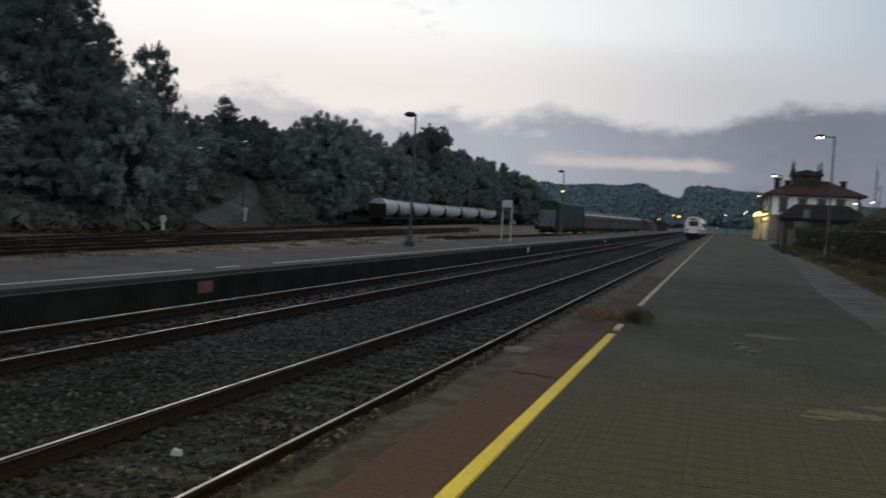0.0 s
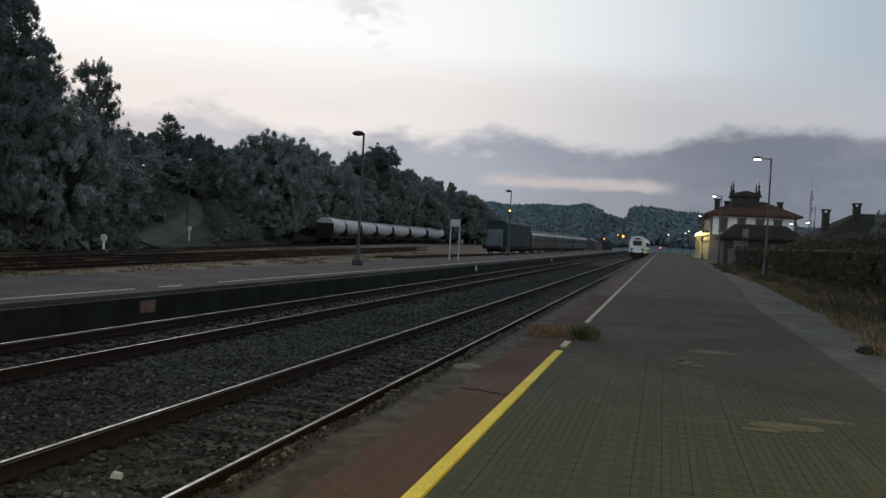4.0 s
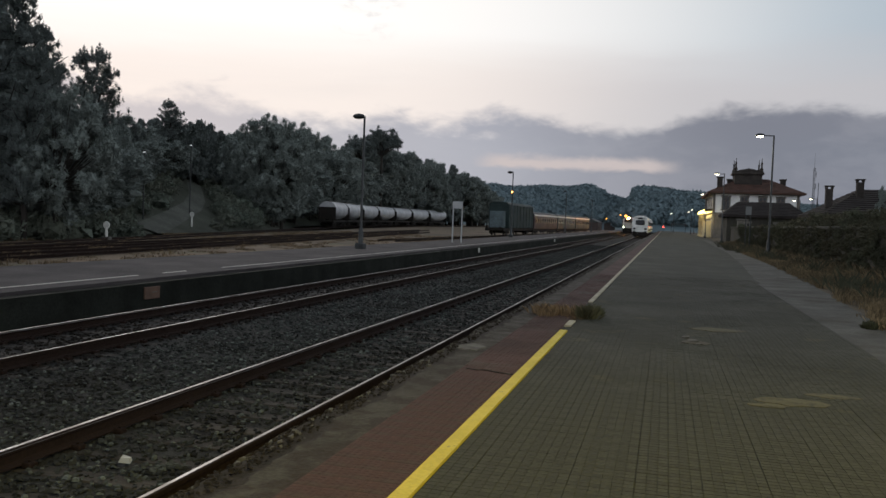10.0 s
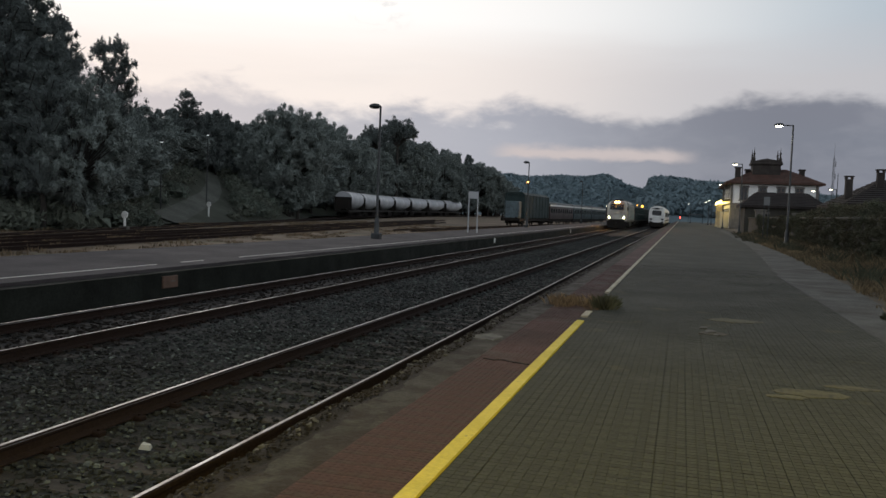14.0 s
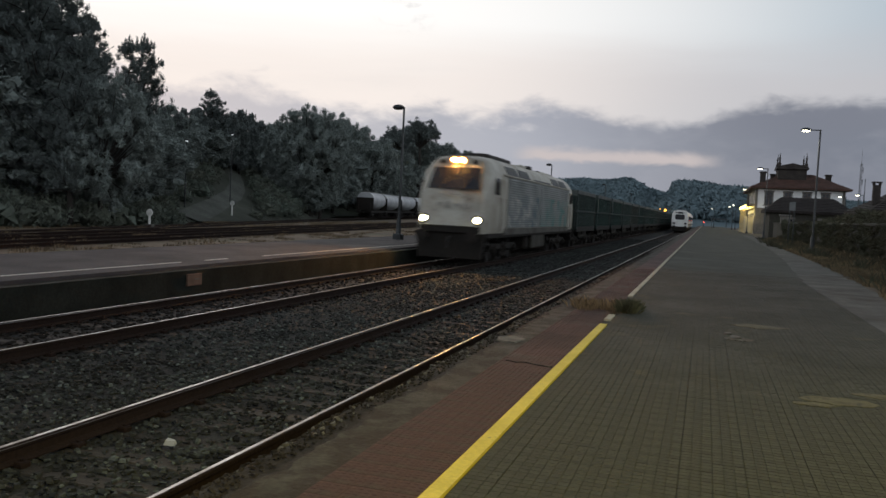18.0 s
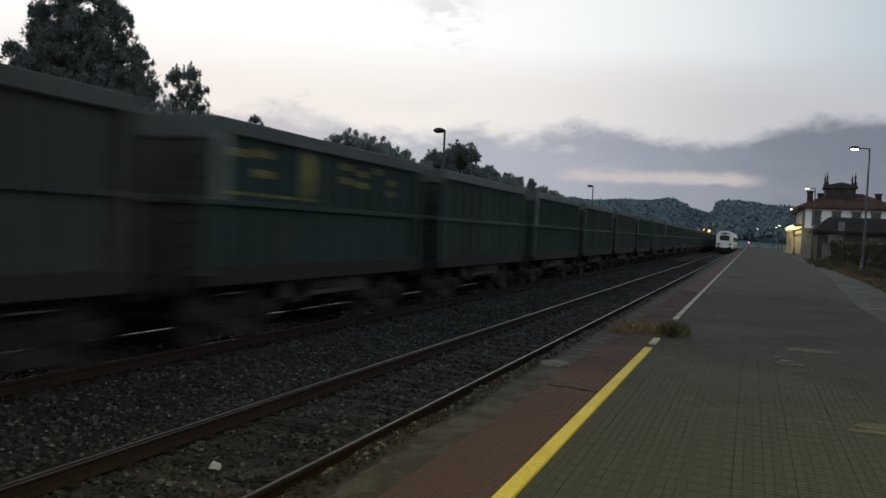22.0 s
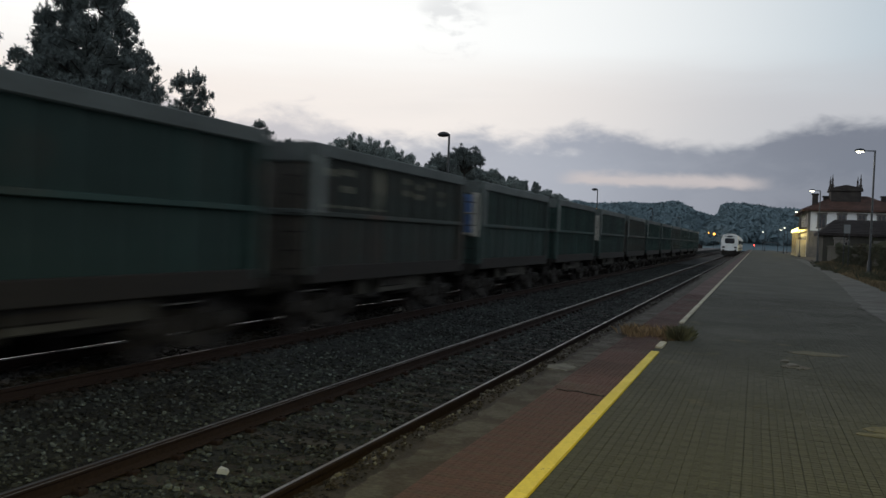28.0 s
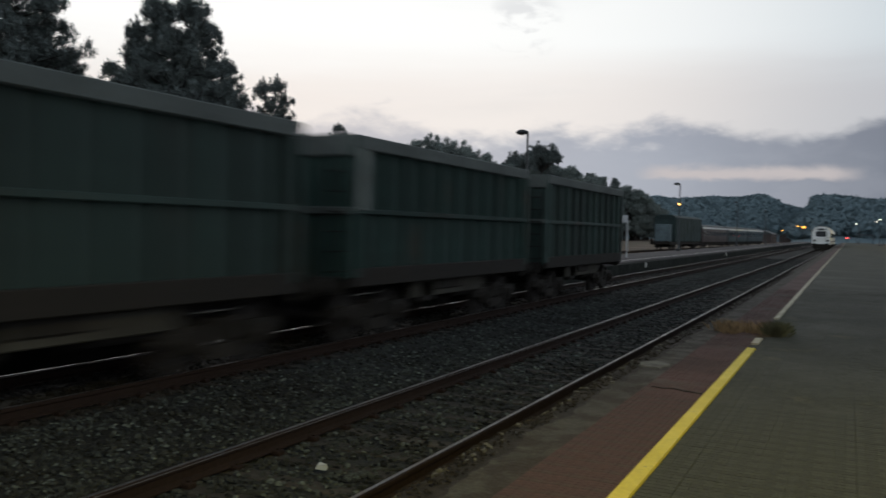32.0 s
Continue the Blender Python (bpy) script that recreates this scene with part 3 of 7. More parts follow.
# ---- the goods train ----
MAT.update(
    loco_white=material("loco_white", (0.38, 0.36, 0.31), 0.5, second=(0.26, 0.235, 0.185), fine=12, coarse=0.8, vary=0.12, third=(0.15, 0.11, 0.075), third_lo=0.55, third_hi=0.74, third_scale=1.3, bump=0.06),
    slat=material("loco_slat", (0.165, 0.172, 0.166), 0.6, second=(0.11, 0.118, 0.114), fine=10, coarse=0.7, vary=0.15, third=(0.12, 0.10, 0.08), third_lo=0.6, third_hi=0.75, third_scale=1.1, bump=0.06),
    graffiti=material("teal_graffiti_slat", (0.03, 0.13, 0.115), 0.6, second=(0.07, 0.10, 0.095), fine=9, coarse=0.55, vary=0.35, blotch=0.5, third=(0.24, 0.22, 0.19), third_lo=0.56, third_hi=0.62, third_scale=1.2, bump=0.06, spec=0.3),
    blue_tags=material("slats_with_blue_graffiti", (0.155, 0.165, 0.16), 0.6, second=(0.03, 0.065, 0.09), fine=9, coarse=0.62, vary=0.15, blotch=0.22, third=(0.36, 0.34, 0.30), third_lo=0.54, third_hi=0.57, third_scale=1.3, bump=0.06, spec=0.3),
    teal_tags=material("slats_with_teal_graffiti", (0.155, 0.165, 0.158), 0.6, second=(0.025, 0.14, 0.125), fine=9, coarse=0.9, vary=0.15, blotch=0.3, third=(0.21, 0.155, 0.135), third_lo=0.56, third_hi=0.60, third_scale=0.85, bump=0.06, spec=0.3),
    sill=material("dirty_sill", (0.085, 0.08, 0.068), 0.75, second=(0.04, 0.036, 0.03), fine=10, coarse=0.9, vary=0.3, third=(0.05, 0.035, 0.025), third_lo=0.5, third_hi=0.7, third_scale=1.4),
    grime=material("underframe_grime", (0.014, 0.012, 0.010), 0.95, 0.0, second=(0.022, 0.018, 0.015), fine=12, coarse=1.3),
    tank=material("tank_grey", (0.26, 0.25, 0.23), 0.7, second=(0.15, 0.13, 0.11), fine=10, coarse=1.1),
    wheel=material("wheel_steel", (0.025, 0.02, 0.018), 0.7, 0.3, fine=18, coarse=2),
    wagon_a=material("wagon_green", (0.016, 0.036, 0.031), 0.65, second=(0.011, 0.025, 0.021), fine=7, coarse=0.5, vary=0.3, spec=0.3, per_object=0.3, third=(0.05, 0.03, 0.02), third_lo=0.55, third_hi=0.74, third_scale=0.9, stretch=(1, 1, 0.45), bump=0.12),
    wagon_b=material("wagon_grey_green", (0.019, 0.035, 0.031), 0.65, second=(0.013, 0.024, 0.020), fine=7, coarse=0.45, vary=0.3, spec=0.35, per_object=0.35, third=(0.045, 0.03, 0.022), third_lo=0.53, third_hi=0.72, third_scale=0.8, stretch=(1, 1, 0.4), bump=0.12),
    wagon_c=material("wagon_brown_green", (0.023, 0.030, 0.025), 0.65, second=(0.015, 0.021, 0.018), spec=0.35, fine=7, coarse=0.4, vary=0.3, per_object=0.3, third=(0.06, 0.03, 0.018), third_lo=0.5, third_hi=0.7, third_scale=0.8, stretch=(1, 1, 0.4), bump=0.12),
    corner_grey=material("wagon_corner_grey", (0.125, 0.135, 0.125), 0.65, second=(0.07, 0.078, 0.072), fine=9, coarse=1.2, per_object=0.45, third=(0.06, 0.045, 0.035), third_lo=0.56, third_hi=0.68, third_scale=2.0),
    rim=material("wagon_rim", (0.058, 0.068, 0.063), 0.65, second=(0.035, 0.04, 0.038), fine=9, coarse=1, per_object=0.3),
    tag_yellow=material("yellow_spray_paint", (0.21, 0.18, 0.035), 0.7, second=(0.11, 0.10, 0.03), fine=9, coarse=1.6, vary=0.4, bump=0.02),
    tag_pale=material("faded_spray_paint", (0.15, 0.14, 0.10), 0.75, second=(0.08, 0.08, 0.06), fine=9, coarse=1.6, vary=0.4, bump=0.02),
    sole_bar=material("dusty_sole_bar", (0.050, 0.046, 0.037), 0.85, second=(0.030, 0.027, 0.022), fine=9, coarse=1.2),
    blue_end=material("wagon_blue_panel", (0.05, 0.11, 0.27), 0.6, second=(0.04, 0.075, 0.15), fine=8, coarse=1.2, vary=0.15),
    brown_end=material("wagon_rust_panel", (0.06, 0.048, 0.038), 0.8, second=(0.04, 0.036, 0.03), fine=9, coarse=1.0, vary=0.3),
    headlamp=glowing("headlamp_glow", (1.0, 0.86, 0.46), 150.0),
    letter_grey=material("faded_lettering", (0.33, 0.31, 0.27), 0.6, second=(0.25, 0.235, 0.205), fine=10, coarse=2),
    # amber glow round the lens stands in for the lamp's halo
    amber_halo=glowing("amber_halo_glow", (1.0, 0.34, 0.03), 1.6),
    toplamp=glowing("roof_lamp_glow", (1.0, 0.42, 0.08), 5500.0),
    tail_red=glowing("red_signal_glow", (1.0, 0.06, 0.04), 14.0),
)


def wheelset(parent, y, r, name="wheelset"):
    m = Mesh()
    for s in (-1, 1):
        m.lathe([(r * 0.25, s * 0.80), (r * 0.82, s * 0.79), (r * 0.86, s * 0.81), (r + 0.03, s * 0.805), (r + 0.03, s * 0.835), (r, s * 0.845), (r - 0.01, s * 0.93),
                 (r * 0.84, s * 0.93), (r * 0.80, s * 0.88), (r * 0.28, s * 0.90), (r * 0.25, s * 0.96), (0.06, s * 0.97)][::s], 20, (0, 0, 0), "x")
    m.tube((-0.8, 0, 0), (0.8, 0, 0), 0.08, n=10)
    return part(name, m, MAT["wheel"], parent, "steel wheelset", at=pose(0, y, r))


def bogie(parent, y, axles, r, half=1.12):
    """A bogie with side frames, axle boxes and springs."""
    m = Mesh()
    span = max(axles) - min(axles)
    for s in (-1, 1):
        x0, x1 = sorted((s * (half - 0.09), s * half))
        m.prism([(min(axles) - 0.5, r + 0.05), (min(axles) - 0.4, r + 0.22), (-0.45, r + 0.22), (-0.3, r - 0.08), (0.3, r - 0.08), (0.45, r + 0.22), (max(axles) + 0.4, r + 0.22), (max(axles) + 0.5, r + 0.05),
                 (max(axles) + 0.2, r - 0.02), (0.5, r + 0.02), (0.35, r - 0.28), (-0.35, r - 0.28), (-0.5, r + 0.02), (min(axles) - 0.2, r - 0.02)], "x", x0, x1)
    m.bbox(-half, half, -0.18, 0.18, r - 0.05, r + 0.3, 0.03)
    b = part("bogie", m, MAT["grime"], parent, "grimy steel bogie", at=pose(0, y, 0))
    box = Mesh().bbox(-0.07, 0.07, -0.15, 0.15, -0.15, 0.15, 0.03)
    box.tube((0.06, 0, 0), (0.12, 0, 0), 0.1, n=12)
    bd = box.data("axle_box", MAT["grime"])
    for a in axles:
        wheelset(b, a, r)
        for s in (-1, 1):
            part("axle_box", bd, None, b, at=pose(s * (half + 0.02), a, r, 0, 0, 0 if s > 0 else 180))
    return b


def buffers(parent, y, way, z=1.05):
    m = Mesh()
    m.lathe([(0.05, 0), (0.12, 0), (0.12, 0.28), (0.08, 0.29), (0.08, 0.48), (0.23, 0.49), (0.235, 0.53), (0.0, 0.55)], 16, (0, 0, 0), "y")
    d = m.data("buffer", MAT["grime"])
    for x in (-0.98, 0.98):
        part("buffer", d, None, parent, at=pose(x, y, z, 0, 0, 180 if way < 0 else 0))


def locomotive():
    """White six-axle diesel; nose towards -y, rail top at z = 0."""
    lo = thing("diesel_locomotive", "white six-axle diesel locomotive with louvred grey sides and graffiti, headlamps lit", "locomotive")

    def ring(y, hw, k, top=4.24):
        pts = [(-hw + 0.06, 1.16), (hw - 0.06, 1.16), (hw, 1.3), (hw, 2.45), (hw * 0.992, 3.0), (hw * 0.97, 3.56), (hw * 0.80, 3.96), (hw * 0.62, top - 0.06), (hw * 0.3, top),
               (-hw * 0.3, top), (-hw * 0.62, top - 0.06), (-hw * 0.80, 3.96), (-hw * 0.97, 3.56), (-hw * 0.992, 3.0), (-hw, 2.45), (-hw, 1.3)]
        return [(x, y + k * (max(0, z - 2.5) * 0.62 + max(0, 1.7 - z) * 0.12), z) for x, z in pts]

    shell = Mesh().loft([ring(0.32, 1.20, 1, 4.10), ring(0.42, 1.30, 1, 4.16), ring(0.75, 1.39, 0.85, 4.20), ring(2.3, 1.43, 0.0), ring(19.5, 1.43, 0.0), ring(21.05, 1.39, -0.85, 4.20), ring(21.38, 1.30, -1, 4.16), ring(21.48, 1.20, -1, 4.10)])
    part("body", shell, MAT["loco_white"], lo, "white painted steel body, dirty towards the sill", smooth=28)

    def front_y(z):
        return 0.32 + max(0, z - 2.5) * 0.62

    for end in (0, 1):
        def put(y):
            return y if end == 0 else 21.8 - y
        ws = Mesh().loft([[(-1.03, put(front_y(2.86) - 0.012), 2.86), (1.03, put(front_y(2.86) - 0.012), 2.86), (0.93, put(front_y(3.72) - 0.012), 3.72), (-0.93, put(front_y(3.72) - 0.012), 3.72)],
                          [(-1.0, put(front_y(2.86) + 0.05), 2.86), (1.0, put(front_y(2.86) + 0.05), 2.86), (0.9, put(front_y(3.72) + 0.05), 3.72), (-0.9, put(front_y(3.72) + 0.05), 3.72)]])
        w = part("windscreen", ws, MAT["glass"], lo, "dark wide windscreen", smooth=0)
        wip = Mesh()
        for x in (-0.5, 0.4):
            wip.tube((x, put(front_y(2.86) - 0.03), 2.84), (x + 0.25, put(front_y(3.35) - 0.03), 3.35), 0.012, n=5)
        part("wiper", wip, MAT["black"], w)
        trim = Mesh()
        trim.bbox(-1.18, 1.18, *sorted((put(0.24), put(0.36))), 1.18, 1.46, 0.03)
        part("bumper_band", trim, MAT["grime"], lo, "dark band under the headlamps")
        plough = Mesh().prism([(-1.25, 0.22), (1.25, 0.22), (1.35, 1.18), (-1.35, 1.18)], "y", *sorted((put(0.38), put(0.62))))
        part("snow_plough", plough, MAT["grime"], lo, "dark steel plough")
        buffers(lo, put(0.42), -1 if end == 0 else 1)
        cp = Mesh().tube((0, put(0.4), 1.0), (0, put(0.1), 0.95), 0.06, n=8).tube((0, put(0.12), 0.98), (0, put(0.1), 0.6), 0.035, n=6)
        part("coupling", cp, MAT["black"], lo)
        for x in (-1.08, 1.08):
            housing = Mesh().lathe([(0.0, 0.05), (0.19, 0.05), (0.19, -0.04), (0.165, -0.05), (0.15, -0.02), (0.0, -0.02)], 18, (0, 0, 0), "y")
            h = part("headlight", housing, MAT["black"], lo, at=pose(x, put(0.36), 1.69, 0, 0, 0 if end == 0 else 180))
            lens = Mesh().lathe([(0.0, -0.045), (0.07, -0.04), (0.105, -0.022), (0.105, -0.015), (0, -0.015)], 18, (0, 0, 0), "y")
            part("lens", lens, MAT["headlamp"] if end == 0 else MAT["glass"], h, "lit headlamp lens" if end == 0 else "dark lamp lens")
        yl_ = front_y(3.97)
        lampbox = Mesh().bbox(-0.42, 0.42, *sorted((put(yl_ - 0.08), put(yl_ + 0.3))), 3.82, 4.16, 0.04)
        lb = part("roof_lamp", lampbox, MAT["loco_white"], lo)
        for x in (-0.16, 0.16):
            lens = Mesh().lathe([(0.0, -0.03), (0.05, -0.027), (0.075, -0.02), (0.0, -0.02)], 16, (0, 0, 0), "y")
            bowl = Mesh().lathe([(0.0, -0.018), (0.12, -0.016), (0.155, 0.0), (0.0, 0.0)], 16, (0, 0, 0), "y")
            part("reflector", bowl, MAT["amber_halo"] if end == 0 else MAT["glass"], lb, "amber lamp reflector, glowing to stand in for the halo" if end == 0 else "dark lamp reflector", at=pose(x, put(yl_ - 0.085), 3.99, 0, 0, 0 if end == 0 else 180))
            part("lens", lens, MAT["toplamp"] if end == 0 else MAT["glass"], lb, "lit amber roof lamp" if end == 0 else "dark roof lamp", at=pose(x, put(yl_ - 0.085), 3.99, 0, 0, 0 if end == 0 else 180))
        for x in (-0.66, 0.66):
            mk = Mesh().lathe([(0.0, -0.03), (0.09, -0.03), (0.1, 0.02), (0.0, 0.02)], 12, (0, 0, 0), "y")
            part("marker_lamp", mk, MAT["black"], lo, at=pose(x, put(front_y(3.93) - 0.03), 3.93, 0, 0, 0 if end == 0 else 180))
        # worn lettering on the nose as plain bars
        bars = Mesh()
        for i, (x, z, w_, h_) in enumerate(((-0.35, 2.62, 0.7, 0.05), (-0.55, 2.18, 0.25, 0.16), (-0.2, 2.1, 0.16, 0.28), (0.15, 2.2, 0.3, 0.1), (0.55, 2.12, 0.2, 0.2), (-0.75, 1.98, 0.18, 0.08))):
            bars.box(x, x + w_, *sorted((put(0.325 if z < 2.5 else 0.38), put(0.314 if z < 2.5 else 0.36))), z, z + h_)
        part("nose_lettering", bars, MAT["letter_grey"], lo, "faint grey lettering bars", smooth=0)
    for s in (-1, 1):
        # cab windows, doors, handrails, mirrors
        for yc in (1.95, 19.85):
            cw = Mesh().bbox(*sorted((s * 1.38, s * 1.445)), yc - 0.33, yc + 0.33, 2.72, 3.38, 0.02)
            part("cab_window", cw, MAT["glass"], lo, "dark cab side window")
            yd = yc + (0.85 if yc < 10 else -0.85)
            door = Mesh().bbox(*sorted((s * 1.40, s * 1.448)), yd - 0.32, yd + 0.32, 1.35, 3.35, 0.012)
            dr = part("cab_door", door, MAT["loco_white"], lo)
            for dy in (-0.42, 0.42):
                hr = Mesh()
                hr.tube((s * 1.50, yd + dy, 1.3), (s * 1.50, yd + dy, 2.6), 0.018, n=6)
                hr.tube((s * 1.42, yd + dy, 1.32), (s * 1.50, yd + dy, 1.32), 0.014, n=5).tube((s * 1.42, yd + dy, 2.58), (s * 1.50, yd + dy, 2.58), 0.014, n=5)
                part("handrail", hr, MAT["tank"], dr)
            mir = Mesh().bbox(*sorted((s * 1.46, s * 1.62)), yc - 0.62, yc - 0.56, 2.75, 3.2, 0.01)
            part("mirror", mir, MAT["black"], lo)
        # louvred flanks
        for y0, y1 in ((3.75, 10.1), (10.7, 19.0)):
            panel = Mesh().bbox(*sorted((s * 1.40, s * 1.436)), y0 - 0.05, y1 + 0.05, 1.40, 3.50, 0.01)
            pn = part("louvre_panel", panel, MAT["slat"], lo, "grey louvred side panel")
            for i in range(20):
                z = 1.43 + i * 0.102
                blade = Mesh().prism([(s * 1.434, z), (s * 1.458, z + 0.01), (s * 1.458, z + 0.03), (s * 1.434, z + 0.08)], "y", y0, y1)
                part("louvre", blade, MAT["slat"] if i > 13 else MAT["teal_tags" if y0 > 5 else "blue_tags"], pn)
        part("sill", Mesh().bbox(*sorted((s * 1.39, s * 1.445)), 3.2, 19.3, 1.12, 1.395, 0.01), MAT["sill"], lo, "grimy dark sill")
        part("post", Mesh().bbox(*sorted((s * 1.40, s * 1.434)), 10.16, 10.64, 1.40, 3.50, 0.01), MAT["slat"], lo, "grey post between the louvres")
        rail_ = Mesh().bbox(*sorted((s * 1.40, s * 1.46)), 2.9, 19.0, 3.52, 3.58, 0.01)
        part("gutter", rail_, MAT["loco_white"], lo)
        # grilles on the roof slope
        for y0, y1 in ((3.7, 5.9), (6.1, 8.3), (14.1, 16.1), (16.3, 18.6)):
            g = Mesh().loft([[(s * 1.375, y0, 3.62), (s * 1.375, y1, 3.62), (s * 1.155, y1 - 0.12, 3.97), (s * 1.155, y0 + 0.12, 3.97)],
                             [(s * 1.30, y0, 3.56), (s * 1.30, y1, 3.56), (s * 1.08, y1 - 0.12, 3.90), (s * 1.08, y0 + 0.12, 3.90)]])
            part("roof_grille", g, MAT["dark"], lo, "dark radiator grille", smooth=0)
        for y0, y1 in ((9.2, 13.3),):
            slot = Mesh().loft([[(s * 1.386, y0, 3.62), (s * 1.386, y1, 3.62), (s * 1.352, y1, 3.68), (s * 1.352, y0, 3.68)], [(s * 1.33, y0, 3.58), (s * 1.33, y1, 3.58), (s * 1.30, y1, 3.64), (s * 1.30, y0, 3.64)]])
            part("roof_slot", slot, MAT["dark"], lo, "dark narrow roof slot", smooth=0)
        # sole bar with steps
        sole = Mesh().bbox(*sorted((s * 1.30, s * 1.40)), 0.7, 21.1, 1.02, 1.2, 0.015)
        part("sole_bar", sole, MAT["grime"], lo)
        skirt = Mesh().bbox(*sorted((s * 1.20, s * 1.36)), 9.25, 12.45, 0.38, 1.16, 0.05)
        part("fuel_tank_cover", skirt, MAT["sole_bar"], lo, "grey fuel tank cover")
        for yst in (0.9, 20.9):
            stp = Mesh()
            for z in (0.45, 0.75):
                stp.bbox(*sorted((s * 1.15, s * 1.4)), yst - 0.25, yst + 0.25, z, z + 0.03, 0.008)
            stp.box(*sorted((s * 1.38, s * 1.4)), yst - 0.27, yst - 0.25, 0.45, 1.2).box(*sorted((s * 1.38, s * 1.4)), yst + 0.25, yst + 0.27, 0.45, 1.2)
            part("step", stp, MAT["grime"], lo)
    part("fuel_tank", Mesh().bbox(-1.18, 1.18, 8.6, 13.1, 0.36, 1.14, 0.08), MAT["grime"], lo)
    part("underframe", Mesh().bbox(-1.2, 1.2, 0.7, 21.1, 0.95, 1.2, 0.03), MAT["grime"], lo)
    for y0, y1, h in ((3.2, 7.0, 0.16), (9.4, 10.3, 0.14), (11.2, 11.7, 0.2), (14.0, 17.6, 0.08)):
        hatch = Mesh().bbox(-0.66, 0.66, y0, y1, 4.15, 4.24 + h, 0.05)
        hp = part("roof_hatch", hatch, MAT["black"] if h > 0.145 else MAT["loco_white"], lo, "dark roof fan housing" if h > 0.145 else "pale roof fan housing")
        if y1 - y0 > 2:
            for i in range(3):
                yc = y0 + (i + 0.5) * (y1 - y0) / 3
                fan = Mesh().lathe([(0.5, 0), (0.52, 0.03), (0.46, 0.05), (0.46, 0.02), (0.08, 0.02), (0.08, 0.06), (0, 0.06)], 18, (0, yc, 4.24 + h))
                part("fan_ring", fan, MAT["grime"], hp)
    for yc in (4.4, 17.4):
        bogie(lo, yc, (-1.75, 0.0, 1.75), 0.52, 1.14)
    return lo


LOCO = locomotive()
BODY0, BODY1 = 0.80, 9.22


def wagon(style, skin, end_mat, tagd=None):
    """High-sided open box wagon on two bogies; front towards -y, rail top at z = 0."""
    words = {"a": "tall green open box wagon with ribbed panels and pale rim", "b": "tall grey-green open box wagon with full-height ribs"}[style]
    if tagd:
        words = {"tag_yellow": "tall green open box wagon with yellow graffiti on its ribbed side", "graffiti": "tall grey-green open box wagon with teal graffiti low on its side", "tag_pale": "tall brown open box wagon with faded graffiti on its ribbed side"}[tagd]
    if end_mat == "blue_end":
        words = "tall green open box wagon with a blue and white end panel"
    wg = thing("goods_wagon", words, "wagon", group="wagons of the goods train")
    sk = MAT[skin]
    top, mid, low = 3.70, 2.36, 1.18
    part("floor", Mesh().bbox(-1.36, 1.36, BODY0, BODY1, low - 0.06, low + 0.06, 0.01), sk, wg)
    rib_h = (low, top - 0.1) if style == "b" else (mid + 0.06, top - 0.12)
    n = 11
    for s in (-1, 1):
        side = Mesh().bbox(*sorted((s * 1.24, s * 1.285)), BODY0, BODY1, low, top, 0.01)
        sw = part("side_wall", side, sk, wg)
        rim = Mesh().bbox(*sorted((s * 1.22, s * 1.44)), BODY0 - 0.03, BODY1 + 0.03, top - 0.25, top, 0.02)
        part("top_rim", rim, MAT["rim"], wg)
        ledge = Mesh().bbox(*sorted((s * 1.28, s * 1.415)), BODY0, BODY1, mid - 0.05, mid + 0.05, 0.015)
        part("middle_rail", ledge, sk, wg)
        part("sill", Mesh().bbox(*sorted((s * 1.28, s * 1.43)), BODY0, BODY1, low - 0.16, low + 0.17, 0.015), MAT["grime"], wg, "near-black bottom sill")
        part("sole_bar", Mesh().bbox(*sorted((s * 1.12, s * 1.2)), 3.3, 6.9, 0.66, 1.0, 0.02), MAT["sole_bar"], wg, "dusty sole bar")
        if tagd == "graffiti" and s > 0:
            gap = (BODY1 - BODY0 - 0.9) / (n - 1)
            for i, (z0, z1) in enumerate(((1.35, 1.8), (1.3, 2.0), (1.3, 2.05), (1.35, 1.95), (1.3, 2.0), (1.4, 1.9), (1.3, 1.75), (1.35, 2.1), (1.3, 1.9))):
                y = BODY0 + 0.45 + (i + 0.5) * gap
                blot_ = [(y + 0.34 * math.cos(q) * (1 + 0.2 * math.sin(3 * q + i)), (z0 + z1) / 2 + (z1 - z0) / 2 * math.sin(q) * (1 + 0.15 * math.cos(2 * q + i))) for q in [2 * math.pi * j / 14 for j in range(14)]]
                part("graffiti", Mesh().prism(blot_, "x", 1.284, 1.290), MAT["graffiti" if i > 2 else "tag_pale"], sw, "teal spray-painted mark" if i > 2 else "pale spray-painted mark")
        elif tagd and s > 0:
            gap = (BODY1 - BODY0 - 0.9) / (n - 1)
            bay = [BODY0 + 0.45 + (i + 0.5) * gap for i in range(n - 1)]
            oval = [(bay[3] + 0.30 * math.cos(q), 3.02 + 0.46 * math.sin(q)) for q in [2 * math.pi * i / 18 for i in range(18)]]
            part("graffiti", Mesh().prism(oval, "x", 1.284, 1.290), MAT[tagd], sw, "round spray-painted mark")
            for i, rows_ in ((0, (3.2,)), (1, (3.25, 2.9)), (5, (3.28, 3.0)), (6, (3.2, 2.95)), (7, (3.3,)), (8, (3.1, 2.85))):
                for z in rows_:
                    part("graffiti", Mesh().box(1.284, 1.290, bay[i] - 0.3, bay[i] + 0.28, z - 0.07, z + 0.07), MAT[tagd], sw, "short spray-painted bar")
            part("graffiti", Mesh().box(1.284, 1.290, bay[0] - 0.3, bay[3] + 0.3, 2.50, 2.56), MAT[tagd], sw, "long spray-painted bar")
        rib = Mesh().prism([(s * 1.283, -0.08), (s * 1.425, -0.055), (s * 1.425, 0.055), (s * 1.283, 0.08)], "z", *rib_h).data("rib", sk)
